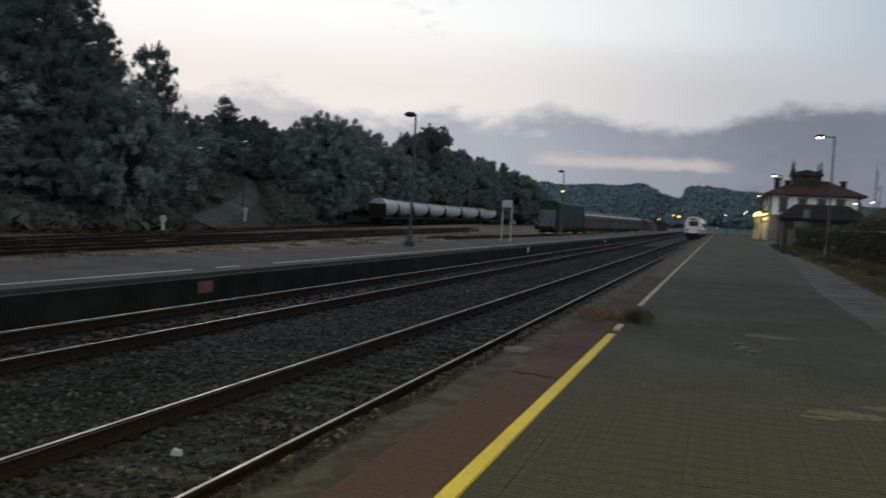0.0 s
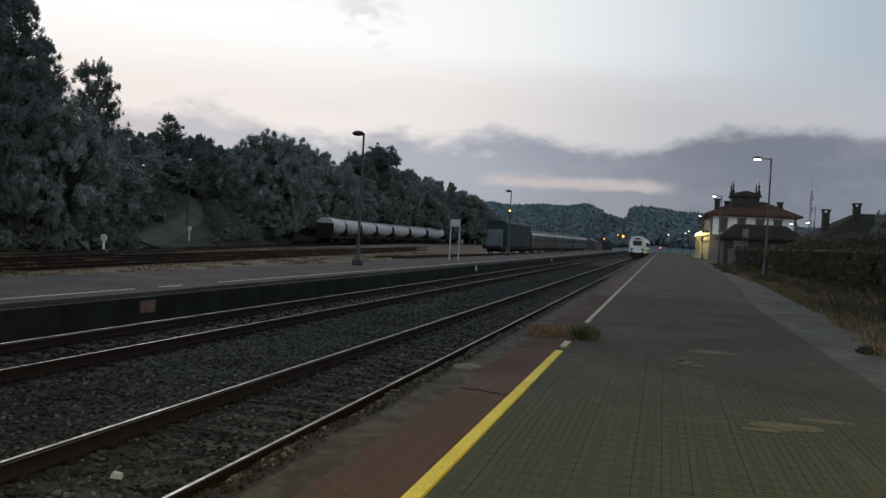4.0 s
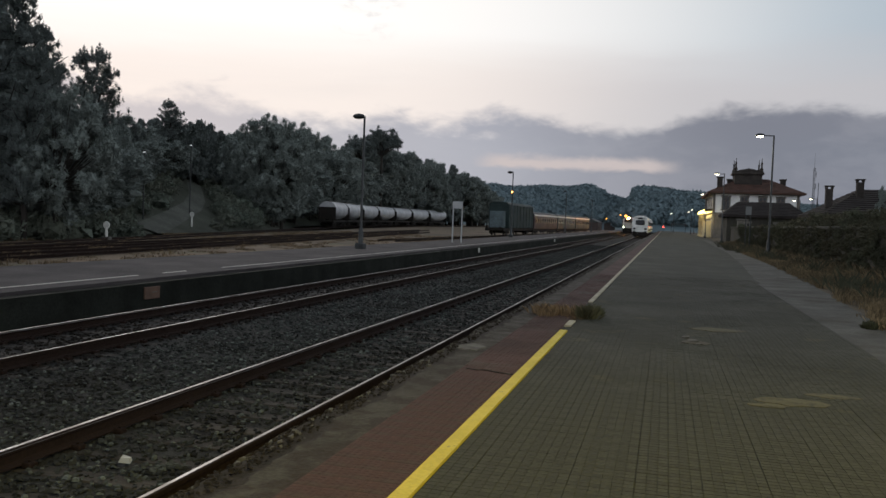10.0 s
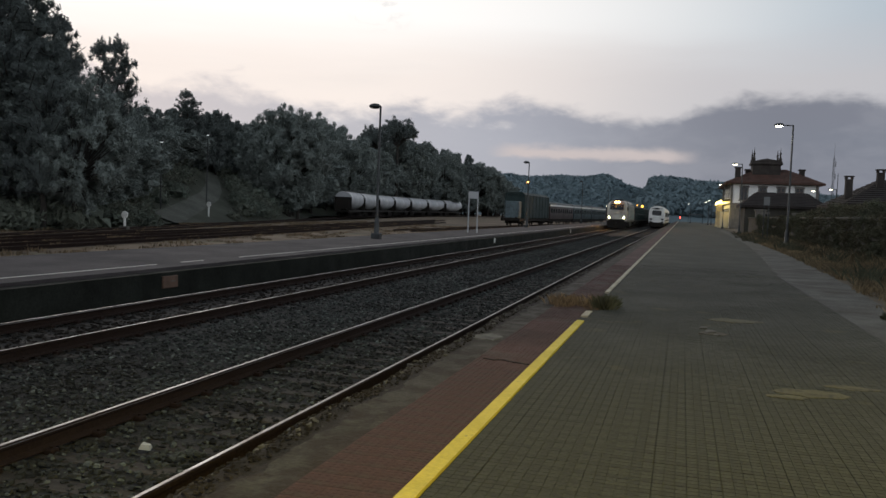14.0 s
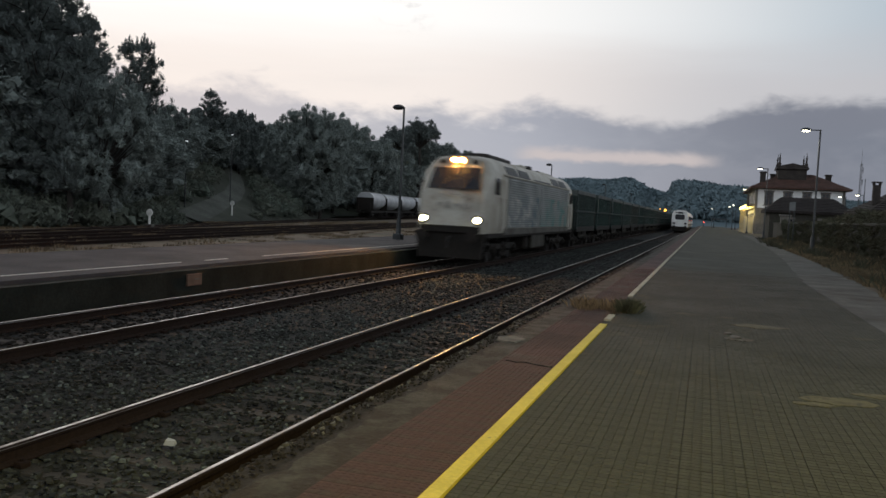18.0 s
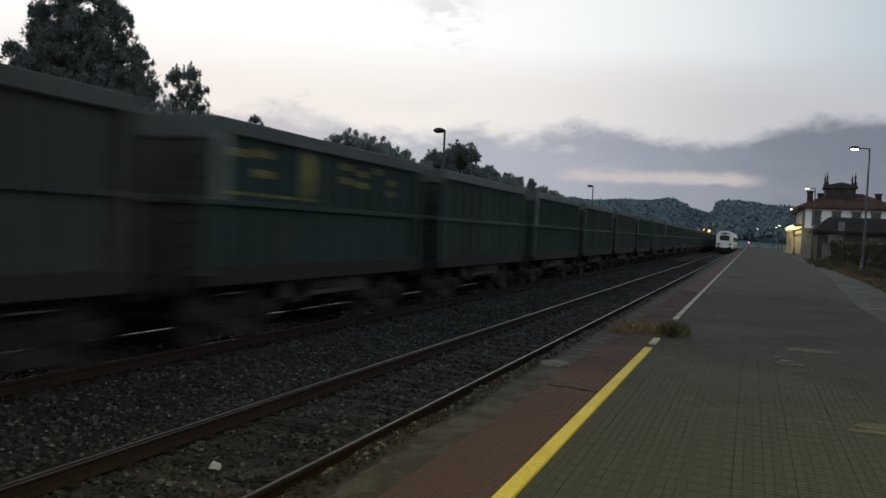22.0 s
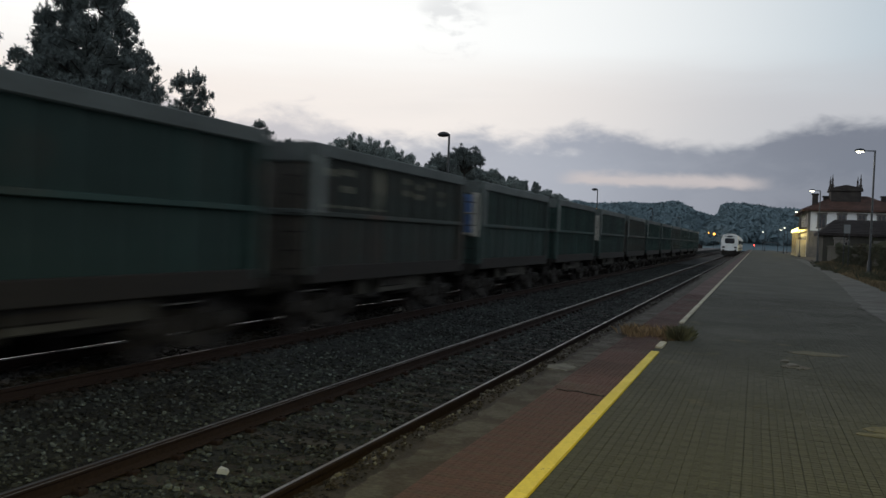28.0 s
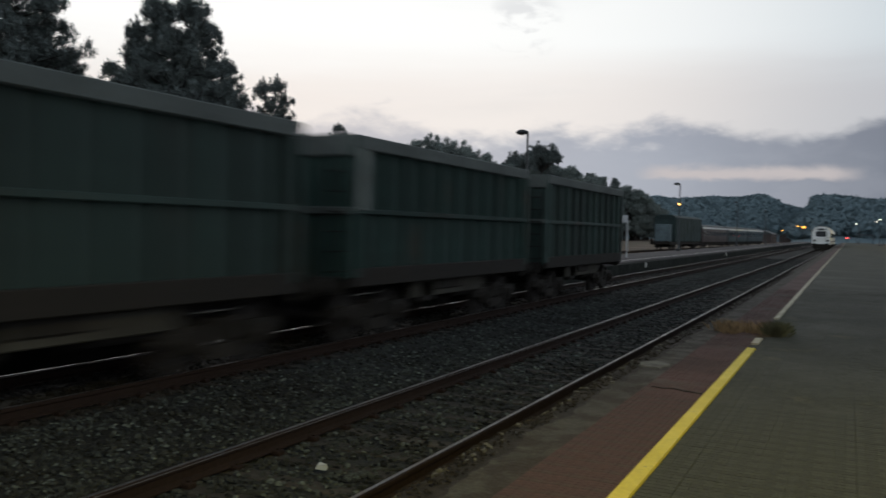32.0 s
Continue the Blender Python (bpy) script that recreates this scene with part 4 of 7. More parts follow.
        for i in range(n):
            y = BODY0 + 0.45 + i * (BODY1 - BODY0 - 0.9) / (n - 1)
            part("rib", rib, None, sw, at=pose(0, y, 0))
        if style == "a":
            low_rib = Mesh().prism([(s * 1.283, -0.06), (s * 1.39, -0.04), (s * 1.39, 0.04), (s * 1.283, 0.06)], "z", low, mid - 0.06).data("rib", sk)
            for i in range(n):
                part("rib", low_rib, None, sw, at=pose(0, BODY0 + 0.45 + i * (BODY1 - BODY0 - 0.9) / (n - 1), 0))
            corner = Mesh().bbox(*sorted((s * 1.30, s * 1.435)), BODY0 - 0.02, BODY0 + 0.42, mid, top - 0.1, 0.03)
            part("corner_panel", corner, MAT["corner_grey"], wg, "pale rounded corner panel")
        for y in (BODY0 + 0.04, BODY1 - 0.04):
            part("corner_post", Mesh().bbox(*sorted((s * 1.32, s * 1.435)), y - 0.09, y + 0.09, low, top, 0.02), sk, wg)
    for y, way in ((BODY0, -1), (BODY1, 1)):
        e = Mesh().bbox(-1.3, 1.3, *sorted((y - 0.02 * way, y + 0.03 * way)), low, top, 0.01)
        ew = part("end_wall", e, MAT[end_mat] if way < 0 and end_mat != "blue_end" else sk, wg, "rusty end panel" if way < 0 and end_mat == "brown_end" else "")
        if way < 0 and end_mat == "blue_end":
            part("blue_panel", Mesh().bbox(-1.08, 1.16, y - 0.15, y - 0.02, mid - 0.24, top - 0.42, 0.02), MAT["blue_end"], ew, "blue painted panel on the upper end")
            for z in (mid - 0.30, mid + 0.32):
                part("pale_bar", Mesh().bbox(-1.08, 1.16, y - 0.165, y - 0.10, z, z + 0.06, 0.01), MAT["letter_grey"], ew, "pale bar across the panel")
            part("pale_post", Mesh().bbox(1.16, 1.36, y - 0.165, y - 0.02, mid - 0.36, top - 0.36, 0.02), MAT["letter_grey"], ew, "pale post beside the panel")
        for x in (-0.9, -0.3, 0.3, 0.9):
            part("end_rib", Mesh().bbox(x - 0.05, x + 0.05, *sorted((y + 0.02 * way, y + 0.09 * way)), low, top - 0.05, 0.012), sk, ew)
        bands = (mid, top - 0.06) if end_mat != "blue_end" or way > 0 else (top - 0.06,)
        for z in bands:
            part("end_rail", Mesh().bbox(-1.4, 1.4, *sorted((y + 0.02 * way, y + 0.11 * way)), z - (0.06 if z < top - 0.2 else 0.32), min(z + 0.07, top), 0.015), MAT["rim"], ew)
        buffers(wg, BODY0 - 0.22 if way < 0 else BODY1 + 0.22, way)
        hs = Mesh().bbox(-1.25, 1.25, *sorted((y + 0.12 * way, y + 0.24 * way)), 0.88, 1.2, 0.02)
        part("headstock", hs, MAT["grime"], wg)
        lad = Mesh()
        for z in (1.3, 1.65, 2.0, 2.35, 2.7, 3.05):
            lad.tube((0.95, y + 0.16 * way, z), (1.3, y + 0.16 * way, z), 0.014, n=5)
        lad.tube((0.95, y + 0.16 * way, 1.0), (0.95, y + 0.16 * way, 3.2), 0.016, n=5).tube((1.3, y + 0.16 * way, 1.0), (1.3, y + 0.16 * way, 3.2), 0.016, n=5)
        part("ladder", lad, MAT["grime"], wg)
    uf = Mesh()
    for x in (-0.5, 0.5):
        uf.bbox(x - 0.09, x + 0.09, BODY0 - 0.2, BODY1 + 0.2, 0.82, 1.12, 0.02)
    uf.bbox(-1.25, 1.25, 4.4, 5.6, 0.78, 1.1, 0.03)
    part("underframe", uf, MAT["grime"], wg)
    for s in (-1, 1):
        part("brake_box", Mesh().bbox(*sorted((s * 0.75, s * 1.2)), 3.7, 4.3, 0.55, 1.0, 0.04), MAT["grime"], wg)
        part("brake_reservoir", Mesh().tube((s * 0.9, 5.6, 0.72), (s * 0.9, 6.7, 0.72), 0.19, n=14), MAT["grime"], wg)
    part("coupling", Mesh().tube((0, BODY0 - 0.2, 1.0), (0, -0.15, 0.9), 0.05, n=7), MAT["grime"], wg)
    for yc in (2.1, 7.92):
        bogie(wg, yc, (-0.8, 0.8), 0.44, 1.1)
    return wg


PROTO = {
    "a": wagon("a", "wagon_a", "wagon_a"),
    "b": wagon("b", "wagon_b", "wagon_b"),
    "c": wagon("b", "wagon_c", "brown_end"),
    "p": wagon("a", "wagon_c", "brown_end", "tag_pale"),
    "t": wagon("b", "wagon_b", "wagon_b", "graffiti"),
    "y": wagon("a", "wagon_a", "brown_end", "tag_yellow"),
    "u": wagon("a", "wagon_b", "blue_end"),
}
ORDER = "taybcybabcabpabacbapuaupaycbab"
used_, WAGONS = set(), []
for ch in ORDER:
    if ch in used_:
        WAGONS.append(copy_thing(PROTO[ch], pose(0, 0, 0)))
    else:
        used_.add(ch)
        WAGONS.append(PROTO[ch])

# ---- parked rail vehicles ----
MAT.update(
    silver=material("silver_hopper", (0.50, 0.51, 0.53), 0.42, 0.25, second=(0.30, 0.31, 0.33), fine=6, coarse=0.35, vary=0.12, third=(0.20, 0.17, 0.14), third_lo=0.6, third_hi=0.75, third_scale=0.5, bump=0.05),
    coach_dark=material("coach_blue_green", (0.025, 0.05, 0.054), 0.6, second=(0.018, 0.03, 0.032), fine=5, coarse=0.4),
    coach_roof=material("coach_roof_grey", (0.05, 0.056, 0.058), 0.7, second=(0.035, 0.04, 0.04), fine=5, coarse=0.4),
    coach_red=material("coach_maroon", (0.05, 0.03, 0.028), 0.6, second=(0.035, 0.026, 0.024), fine=5, coarse=0.4),
    green_box=material("green_van_paint", (0.012, 0.028, 0.027), 0.8, second=(0.010, 0.019, 0.019), fine=5, coarse=0.6),
    pale_blue=material("pale_blue_panel", (0.085, 0.12, 0.135), 0.6, fine=5, coarse=0.8),
)


def railcar():
    rc = thing("diesel_railcar", "white two-car diesel railcar with dark windscreen, standing at the platform", "railcar", pose(TRACK_1 - 0.05, 149.5, RAIL_Z))

    def ring(y, hw, k, top):
        pts = [(-hw + 0.15, 0.85), (hw - 0.15, 0.85), (hw, 1.1), (hw, 2.3), (hw * 0.96, 3.15), (hw * 0.75, top - 0.15), (hw * 0.35, top), (-hw * 0.35, top), (-hw * 0.75, top - 0.15), (-hw * 0.96, 3.15), (-hw, 2.3), (-hw, 1.1)]
        return [(x, y + k * max(0, z - 1.9) * 0.18, z) for x, z in pts]

    for c in range(2):
        y0 = c * 25.3
        b = part("car_body", Mesh().loft([ring(y0 + 0.1, 1.36, 0.8, 3.84), ring(y0 + 0.4, 1.42, 0.8, 3.88), ring(y0 + 3, 1.43, 0, 3.88), ring(y0 + 24.9, 1.43, 0, 3.86)]), MAT["white"], rc, smooth=28)
        for s in (-1, 1):
            for i in range(9):
                y = y0 + 3.4 + i * 2.3
                part("window", Mesh().bbox(*sorted((s * 1.40, s * 1.44)), y, y + 1.5, 2.05, 2.85, 0.02), MAT["glass"], b)
            for y in (y0 + 2.0, y0 + 23.6):
                part("door", Mesh().bbox(*sorted((s * 1.41, s * 1.445)), y - 0.5, y + 0.5, 1.0, 3.0, 0.02), MAT["tank"], b)
            part("side_stripe", Mesh().bbox(*sorted((s * 1.42, s * 1.438)), y0 + 1.2, y0 + 24.5, 1.25, 1.5, 0.004), MAT["coach_red"], b, "dark red waist stripe")
        for yc in (y0 + 4, y0 + 21):
            bogie(rc, yc, (-1.0, 1.0), 0.43, 1.12)
        part("roof_pod", Mesh().bbox(-0.8, 0.8, y0 + 5, y0 + 12, 3.78, 4.05, 0.1), MAT["tank"], b)
    ws = Mesh().bbox(-0.80, 0.80, 0.06, 0.5, 2.24, 3.16, 0.13)
    part("windscreen", ws, MAT["glass"], rc, "dark framed windscreen")
    part("destination_box", Mesh().bbox(-0.45, 0.45, 0.16, 0.5, 3.35, 3.62, 0.04), MAT["dark"], rc)
    for x in (-0.98, 0.98):
        part("lamp_cluster", Mesh().bbox(x - 0.22, x + 0.22, 0.02, 0.2, 1.42, 1.74, 0.03), MAT["dark"], rc)
        part("marker_lamp", Mesh().bbox(x * 0.7 - 0.1, x * 0.7 + 0.1, 0.2, 0.5, 3.42, 3.58, 0.03), MAT["dark"], rc)
    part("front_skirt", Mesh().bbox(-1.25, 1.25, 0.06, 0.5, 0.25, 1.02, 0.05), MAT["grime"], rc)
    buffers(rc, 0.2, -1, 1.0)
    part("underframe", Mesh().bbox(-1.1, 1.1, 0.4, 50, 0.5, 0.9, 0.03), MAT["grime"], rc)


railcar()


def hopper(at):
    hp = thing("hopper_wagon", "silver round-sided covered hopper wagon on a yard siding", "wagon", at, group="silver hopper wagons")

    def ring(y, sc, zb):
        pts = []
        for i in range(18):
            a = 2 * math.pi * i / 18 - math.pi / 2
            c, sn = math.cos(a), math.sin(a)
            x, z = 1.5 * math.copysign(abs(c) ** 0.8, c) * sc, 2.75 + 1.5 * math.copysign(abs(sn) ** 0.95, sn) * sc
            pts.append((x, y, max(z, zb)))
        return pts

    part("barrel", Mesh().loft([ring(0.95, 0.985, 2.5), ring(1.05, 1.0, 2.4), ring(2.4, 1.0, 1.95), ring(4.2, 1.0, 1.25), ring(10.6, 1.0, 1.25), ring(12.4, 1.0, 1.95), ring(13.75, 1.0, 2.4), ring(13.85, 0.985, 2.5)]), MAT["silver"], hp, "silver barrel", smooth=40)
    # flat dark plates stand in for the shaded recess below each hood
    for y, lean in ((0.93, 1), (13.87, -1)):
        part("end_sheet", Mesh().bbox(-1.42, 1.42, y - 0.02, y + 0.015, 1.3, 3.35, 0.01), MAT["grime"], hp, "near-black plate for the shade below the hood")
    for y in (5.2, 9.6):
        hoop = Mesh().loft([ring(y - 0.02, 1.003, 1.8), ring(y + 0.02, 1.003, 1.8)])
        part("seam", hoop, MAT["silver"], hp)
    part("roof_walk", Mesh().bbox(-0.35, 0.35, 1.5, 13.3, 4.27, 4.33, 0.02), MAT["tank"], hp)
    part("underframe", Mesh().bbox(-1.2, 1.2, 0.5, 14.3, 0.85, 1.15, 0.03), MAT["grime"], hp)
    for s in (-1, 1):
        for y in (0.3, 14.5):
            part("end_frame", Mesh().bbox(s * 1.0 - 0.06, s * 1.0 + 0.06, y - 0.06, y + 0.06, 1.1, 2.6, 0.02), MAT["grime"], hp)
    for y in (5.2, 7.4, 9.6):
        part("outlet_chute", Mesh().prism([(-1.1, 1.35), (1.1, 1.35), (0.5, 0.5), (-0.5, 0.5)], "y", y - 0.6, y + 0.6), MAT["grime"], hp)
    for yc in (2.6, 12.2):
        bogie(hp, yc, (-0.9, 0.9), 0.45, 1.1)
    buffers(hp, 0.45, -1)
    buffers(hp, 14.35, 1)
    return hp


first_ = None
spot_ = Vector((-53.2, 121.5, -0.53))
bend_ = [Vector((-29.0, 20, -0.53)), spot_.copy()]
for i in range(7):
    turn_ = 13.6 - 17.2 * i / 6
    at_ = pose(*spot_, 0, 0, turn_)
    first_ = hopper(at_) if first_ is None else (copy_thing(first_, at_) and first_)
    spot_ += Vector((-math.sin(radians(turn_)), math.cos(radians(turn_)), 0)) * 15.0
    bend_.append(spot_.copy())
bend_.append(spot_ + Vector((4, 60, 0)))
bent = thing("yard_track", "old siding curving through the goods yard under the hoppers", "railway track", group="yard tracks")
for s in (-1, 1):
    rl_ = Mesh()
    for p, q in zip(bend_, bend_[1:]):
        d = (q - p).normalized()
        o = Vector((d.y, -d.x, 0)) * s * GAUGE / 2
        rl_.tube(p + o - Vector((0, 0, 0.07)), q + o - Vector((0, 0, 0.07)), 0.07, 0.07, 6)
    part("rail", rl_, MAT["rail"], bent)


def coach(at, length, skin, label):
    co = thing("passenger_coach", label, "coach", at, group="parked coaches")
    out = [(-1.42, 1.0), (1.42, 1.0), (1.45, 1.6), (1.42, 3.0), (1.35, 3.25), (-1.35, 3.25), (-1.42, 3.0), (-1.45, 1.6)]
    b = part("body", Mesh().prism(out, "y", 0.3, length - 0.3), MAT[skin], co)
    part("roof", Mesh().prism([(-1.44, 3.2), (1.44, 3.2), (1.2, 3.62), (0.6, 3.85), (-0.6, 3.85), (-1.2, 3.62)], "y", 0.25, length - 0.25), MAT["coach_roof"], co, "grey arched roof")
    # white strips painted in for the sky's light on the roof edge
    for s in (-1, 1):
        part("gutter_strip", Mesh().bbox(*sorted((s * 1.40, s * 1.48)), 0.25, length - 0.25, 3.14, 3.42, 0.02), MAT["white"], co, "pale strip standing in for the sky-lit roof edge")
    for s in (-1, 1):
        for i in range(int(length / 2.1)):
            y = 0.9 + i * 2.1
            if y + 1.2 < length - 0.6:
                part("window", Mesh().bbox(*sorted((s * 1.41, s * 1.455)), y, y + 1.2, 2.0, 2.8, 0.02), MAT["glass"], b)
    part("underframe", Mesh().bbox(-1.2, 1.2, 0.3, length - 0.3, 0.55, 1.0, 0.03), MAT["grime"], co)
    for yc in (3.2, length - 3.2):
        bogie(co, yc, (-1.2, 1.2), 0.45, 1.1)
    return co


for i, (skin_, words_) in enumerate((("coach_red", "maroon parked coach with a pale roof edge"), ("coach_dark", "blue-green parked coach with a pale roof edge"), ("coach_dark", "blue-green parked coach with a pale roof edge"))):
    coach(pose(-22.7 + i * 23.0 * math.sin(radians(2.5)), 134.5 + i * 23.0, -0.53, 0, 0, -2.5), 22.5, skin_, words_)


def green_van():
    v = thing("green_van_wagon", "dark green boxy works van with pale blue end cabinet", "wagon", pose(-23.2, 111, -0.53, 0, 0, -1.5))
    b = part("body", Mesh().bbox(-1.5, 1.5, 3.0, 21.5, 1.1, 4.5, 0.08), MAT["green_box"], v)
    for i in range(8):
        for s in (-1, 1):
            part("side_post", Mesh().bbox(*sorted((s * 1.48, s * 1.56)), 3.6 + i * 2.4, 3.75 + i * 2.4, 1.1, 4.5, 0.02), MAT["green_box"], b)
    part("roof", Mesh().prism([(-1.58, 4.45), (1.58, 4.45), (0.9, 4.85), (-0.9, 4.85)], "y", 2.9, 21.6), MAT["green_box"], v)
    part("end_panel", Mesh().bbox(-1.0, 1.0, 1.3, 2.95, 1.15, 3.5, 0.06), MAT["pale_blue"], v, "pale blue-grey end cabinet")
    part("underframe", Mesh().bbox(-1.35, 1.35, 0.3, 21.8, 0.7, 1.12, 0.04), MAT["grime"], v)
    buffers(v, 0.3, -1)
    for yc in (3.4, 18.6):
        bogie(v, yc, (-1.0, 1.0), 0.45, 1.1)


green_van()

# ---- buildings and walls on the town side ----
MAT.update(
    lamp_white=glowing("street_lamp_glow", (1.0, 0.92, 0.68), 7.0),
    dark_masonry=material("dark_stone", (0.05, 0.042, 0.037), 0.9, second=(0.03, 0.026, 0.024), fine=8, coarse=0.8),
    lamp_dim=glowing("dim_path_lamp_glow", (0.9, 0.95, 1.0), 0.8),
    lamp_amber=glowing("amber_signal_glow", (1.0, 0.5, 0.12), 5.0),
    lamp_orange=glowing("sodium_lamp_glow", (1.0, 0.42, 0.05), 4.0),
    tube_yellow=glowing("canopy_tube_glow", (1.0, 0.78, 0.24), 6.0),
    # plaster whose base colour holds the yellow of the canopy light
    yellow_lit_tint=material("yellow_lit_plaster", (0.55, 0.47, 0.30), 0.85, second=(0.45, 0.38, 0.24), fine=5, coarse=0.6, vary=0.1),
    stone_wall=material("rubble_stone_wall", (0.048, 0.044, 0.036), 0.95, second=(0.032, 0.031, 0.026), fine=4, coarse=0.7, vary=0.25, bump=0.4, bump_scale=3, third=(0.04, 0.043, 0.025), third_lo=0.5, third_hi=0.65, third_scale=0.6),
    old_tile=material("old_roof_tiles", (0.03, 0.024, 0.022), 0.95, second=(0.02, 0.017, 0.016), fine=5, coarse=0.5, bump=0.5, island=0.2),
    shutter=material("brown_shutter", (0.09, 0.055, 0.04), 0.7, fine=10, coarse=2),
    mast=material("galvanised_mast", (0.10, 0.10, 0.105), 0.6, 0.3, fine=10, coarse=2),
)


def roof_piece(pts_low, pts_high, thick=0.22):
    """A hipped roof between an eaves outline and a ridge outline of as many points."""
    m = Mesh()
    low2 = [(x, y, z - thick) for x, y, z in pts_low]
    return m.loft([low2, pts_low, pts_high])


def tile_rows(parent, a, b, c, d, n, mat_):
    """Rows of roof tiles proud of a slope: a-b along the eaves, d-c along the ridge."""
    a, b, c, d = map(Vector, (a, b, c, d))
    nrm = (b - a).cross(d - a).normalized()
    if nrm.z < 0:
        nrm = -nrm
    for i in range(n):
        t0, t1 = i / n, (i + 1.05) / n
        t1 = min(t1, 1)
        p = [a.lerp(d, t0), b.lerp(c, t0), b.lerp(c, t1), a.lerp(d, t1)]
        m = Mesh()
        m.loft([[q + nrm * h for q, h in zip(p, (0.005, 0.005, 0.0, 0.0))], [q + nrm * h for q, h in zip(p, (0.09, 0.09, 0.03, 0.03))]])
        part("tile_course", m, mat_, parent, smooth=0)


def window(parent, x, y, z, w, h, facing="y"):
    """A recessed window with granite surround, frame and glass, in a wall that faces -y or -x."""
    def put(u0, u1, d0, d1, z0, z1):
        return Mesh().bbox(x + u0, x + u1, y + d0, y + d1, z0, z1, 0.01) if facing == "y" else Mesh().bbox(x + d0, x + d1, y + u0, y + u1, z0, z1, 0.01)
    wn = part("window", put(-w / 2, w / 2, -0.02, 0.05, z, z + h), MAT["glass"], parent)
    for u in (-w / 2, w / 2, 0):
        t = 0.05 if u == 0 else 0.11
        part("jamb" if u else "mullion", put(u - t, u + t, -0.06 if u else -0.04, 0.05, z - 0.05, z + h + 0.05), MAT["granite"] if u else MAT["shutter"], wn)
    part("lintel", put(-w / 2 - 0.2, w / 2 + 0.2, -0.075, 0.05, z + h, z + h + 0.28), MAT["granite"], wn)
    part("sill", put(-w / 2 - 0.25, w / 2 + 0.25, -0.12, 0.05, z - 0.18, z), MAT["granite"], wn)
    part("transom", put(-w / 2, w / 2, -0.045, 0.05, z + h * 0.68, z + h * 0.68 + 0.07), MAT["shutter"], wn)


def station():
    st = thing("station_building", "two-storey white station with granite trim, tiled hip roof and small tower", "building", pose(8.0, 150, 0))
    W_, D_, E_ = 13.7, 30.0, 8.0
    body = part("wall", Mesh().bbox(0, W_, 0, D_, -0.1, E_, 0.02), MAT["plaster_white"], st, "white plastered walls")
    for x, y in ((0, 0), (W_, 0), (0, D_), (W_, D_)):
        part("quoin", Mesh().bbox(x - 0.2, x + 0.2, y - 0.2, y + 0.2, -0.1, E_ - 0.05, 0.04), MAT["granite"], body)
    part("string_course", Mesh().bbox(-0.1, W_ + 0.1, -0.1, D_ + 0.1, 4.2, 4.5, 0.03), MAT["granite"], body)
    part("cornice", Mesh().bbox(-0.45, W_ + 0.45, -0.45, D_ + 0.45, 7.75, 8.08, 0.06), MAT["granite"], body)
    part("plinth", Mesh().bbox(-0.06, W_ + 0.06, -0.06, 0.3, -0.1, 4.2, 0.02), MAT["granite"], body, "dark granite ground floor facing")
    for x in (2.0, 5.0, 8.0, 10.9):
        window(body, x, 0, 5.05, 1.25, 2.2)
        window(body, x, -0.06, 1.0, 1.4, 2.3)
    for i in range(7):
        window(body, 0, 2.5 + i * 4.2, 5.05, 1.4, 2.35, "x")
        window(body, 0, 2.5 + i * 4.2, 0.6, 1.4, 2.7, "x")
    o = 1.1
    e = 8.08
    low = [(-o, -o, e), (W_ + o, -o, e), (W_ + o, D_ + o, e), (-o, D_ + o, e)]
    high = [(4.5, 5.5, 10.75), (W_ - 4.5, 5.5, 10.75), (W_ - 4.5, D_ - 5.5, 10.75), (4.5, D_ - 5.5, 10.75)]
    rf = part("roof", roof_piece(low, high), MAT["tile"], st, "dark red tiled hip roof", smooth=0)
    for k in range(4):
        tile_rows(rf, low[k], low[(k + 1) % 4], high[(k + 1) % 4], high[k], 14, MAT["tile"])
    # tower with corner pinnacles over the middle of the end
    tw = part("tower", Mesh().bbox(3.4, 8.0, 2.6, 7.4, 8.6, 11.5, 0.03), MAT["dark_masonry"], st, "dark stone roof tower")
    part("tower_cornice", Mesh().bbox(3.1, 8.3, 2.3, 7.7, 11.4, 11.75, 0.06), MAT["dark_masonry"], tw)
    part("tower_parapet", Mesh().prism([(3.3, 11.7), (8.1, 11.7), (7.4, 12.15), (6.6, 12.3), (5.7, 12.5), (4.8, 12.3), (4.0, 12.15)], "y", 2.4, 2.75), MAT["dark_masonry"], tw)
    pin = Mesh().lathe([(0.38, 11.7), (0.38, 12.0), (0.24, 12.1), (0.30, 12.4), (0.16, 12.6), (0.13, 13.2), (0.2, 13.35), (0.08, 13.6), (0.03, 14.3)], 8).data("pinnacle", MAT["dark_masonry"])
    for x in (3.55, 7.85):
        for y in (2.7, 7.3):
            part("pinnacle", pin, None, tw, at=pose(x, y, 0))
    for x, y in ((0.9, 1.6), (3.0, 8.0), (11.8, 5.5)):
        c = part("chimney", Mesh().bbox(x - 0.45, x + 0.45, y - 0.45, y + 0.45, 8.2, 10.7, 0.03), MAT["dark_masonry"], st)
        part("chimney_cap", Mesh().bbox(x - 0.58, x + 0.58, y - 0.58, y + 0.58, 10.6, 10.85, 0.04), MAT["dark_masonry"], c)
    # canopy along the platform, lit from below
    cn = part("canopy", Mesh().prism([(-1.5, 4.75), (-1.5, 4.9), (0, 5.2), (0, 5.05)], "y", 2.0, 29), MAT["shutter"], st, "platform canopy lit by yellow tubes")
    for i in range(6):
        y = 5.5 + i * 4.6
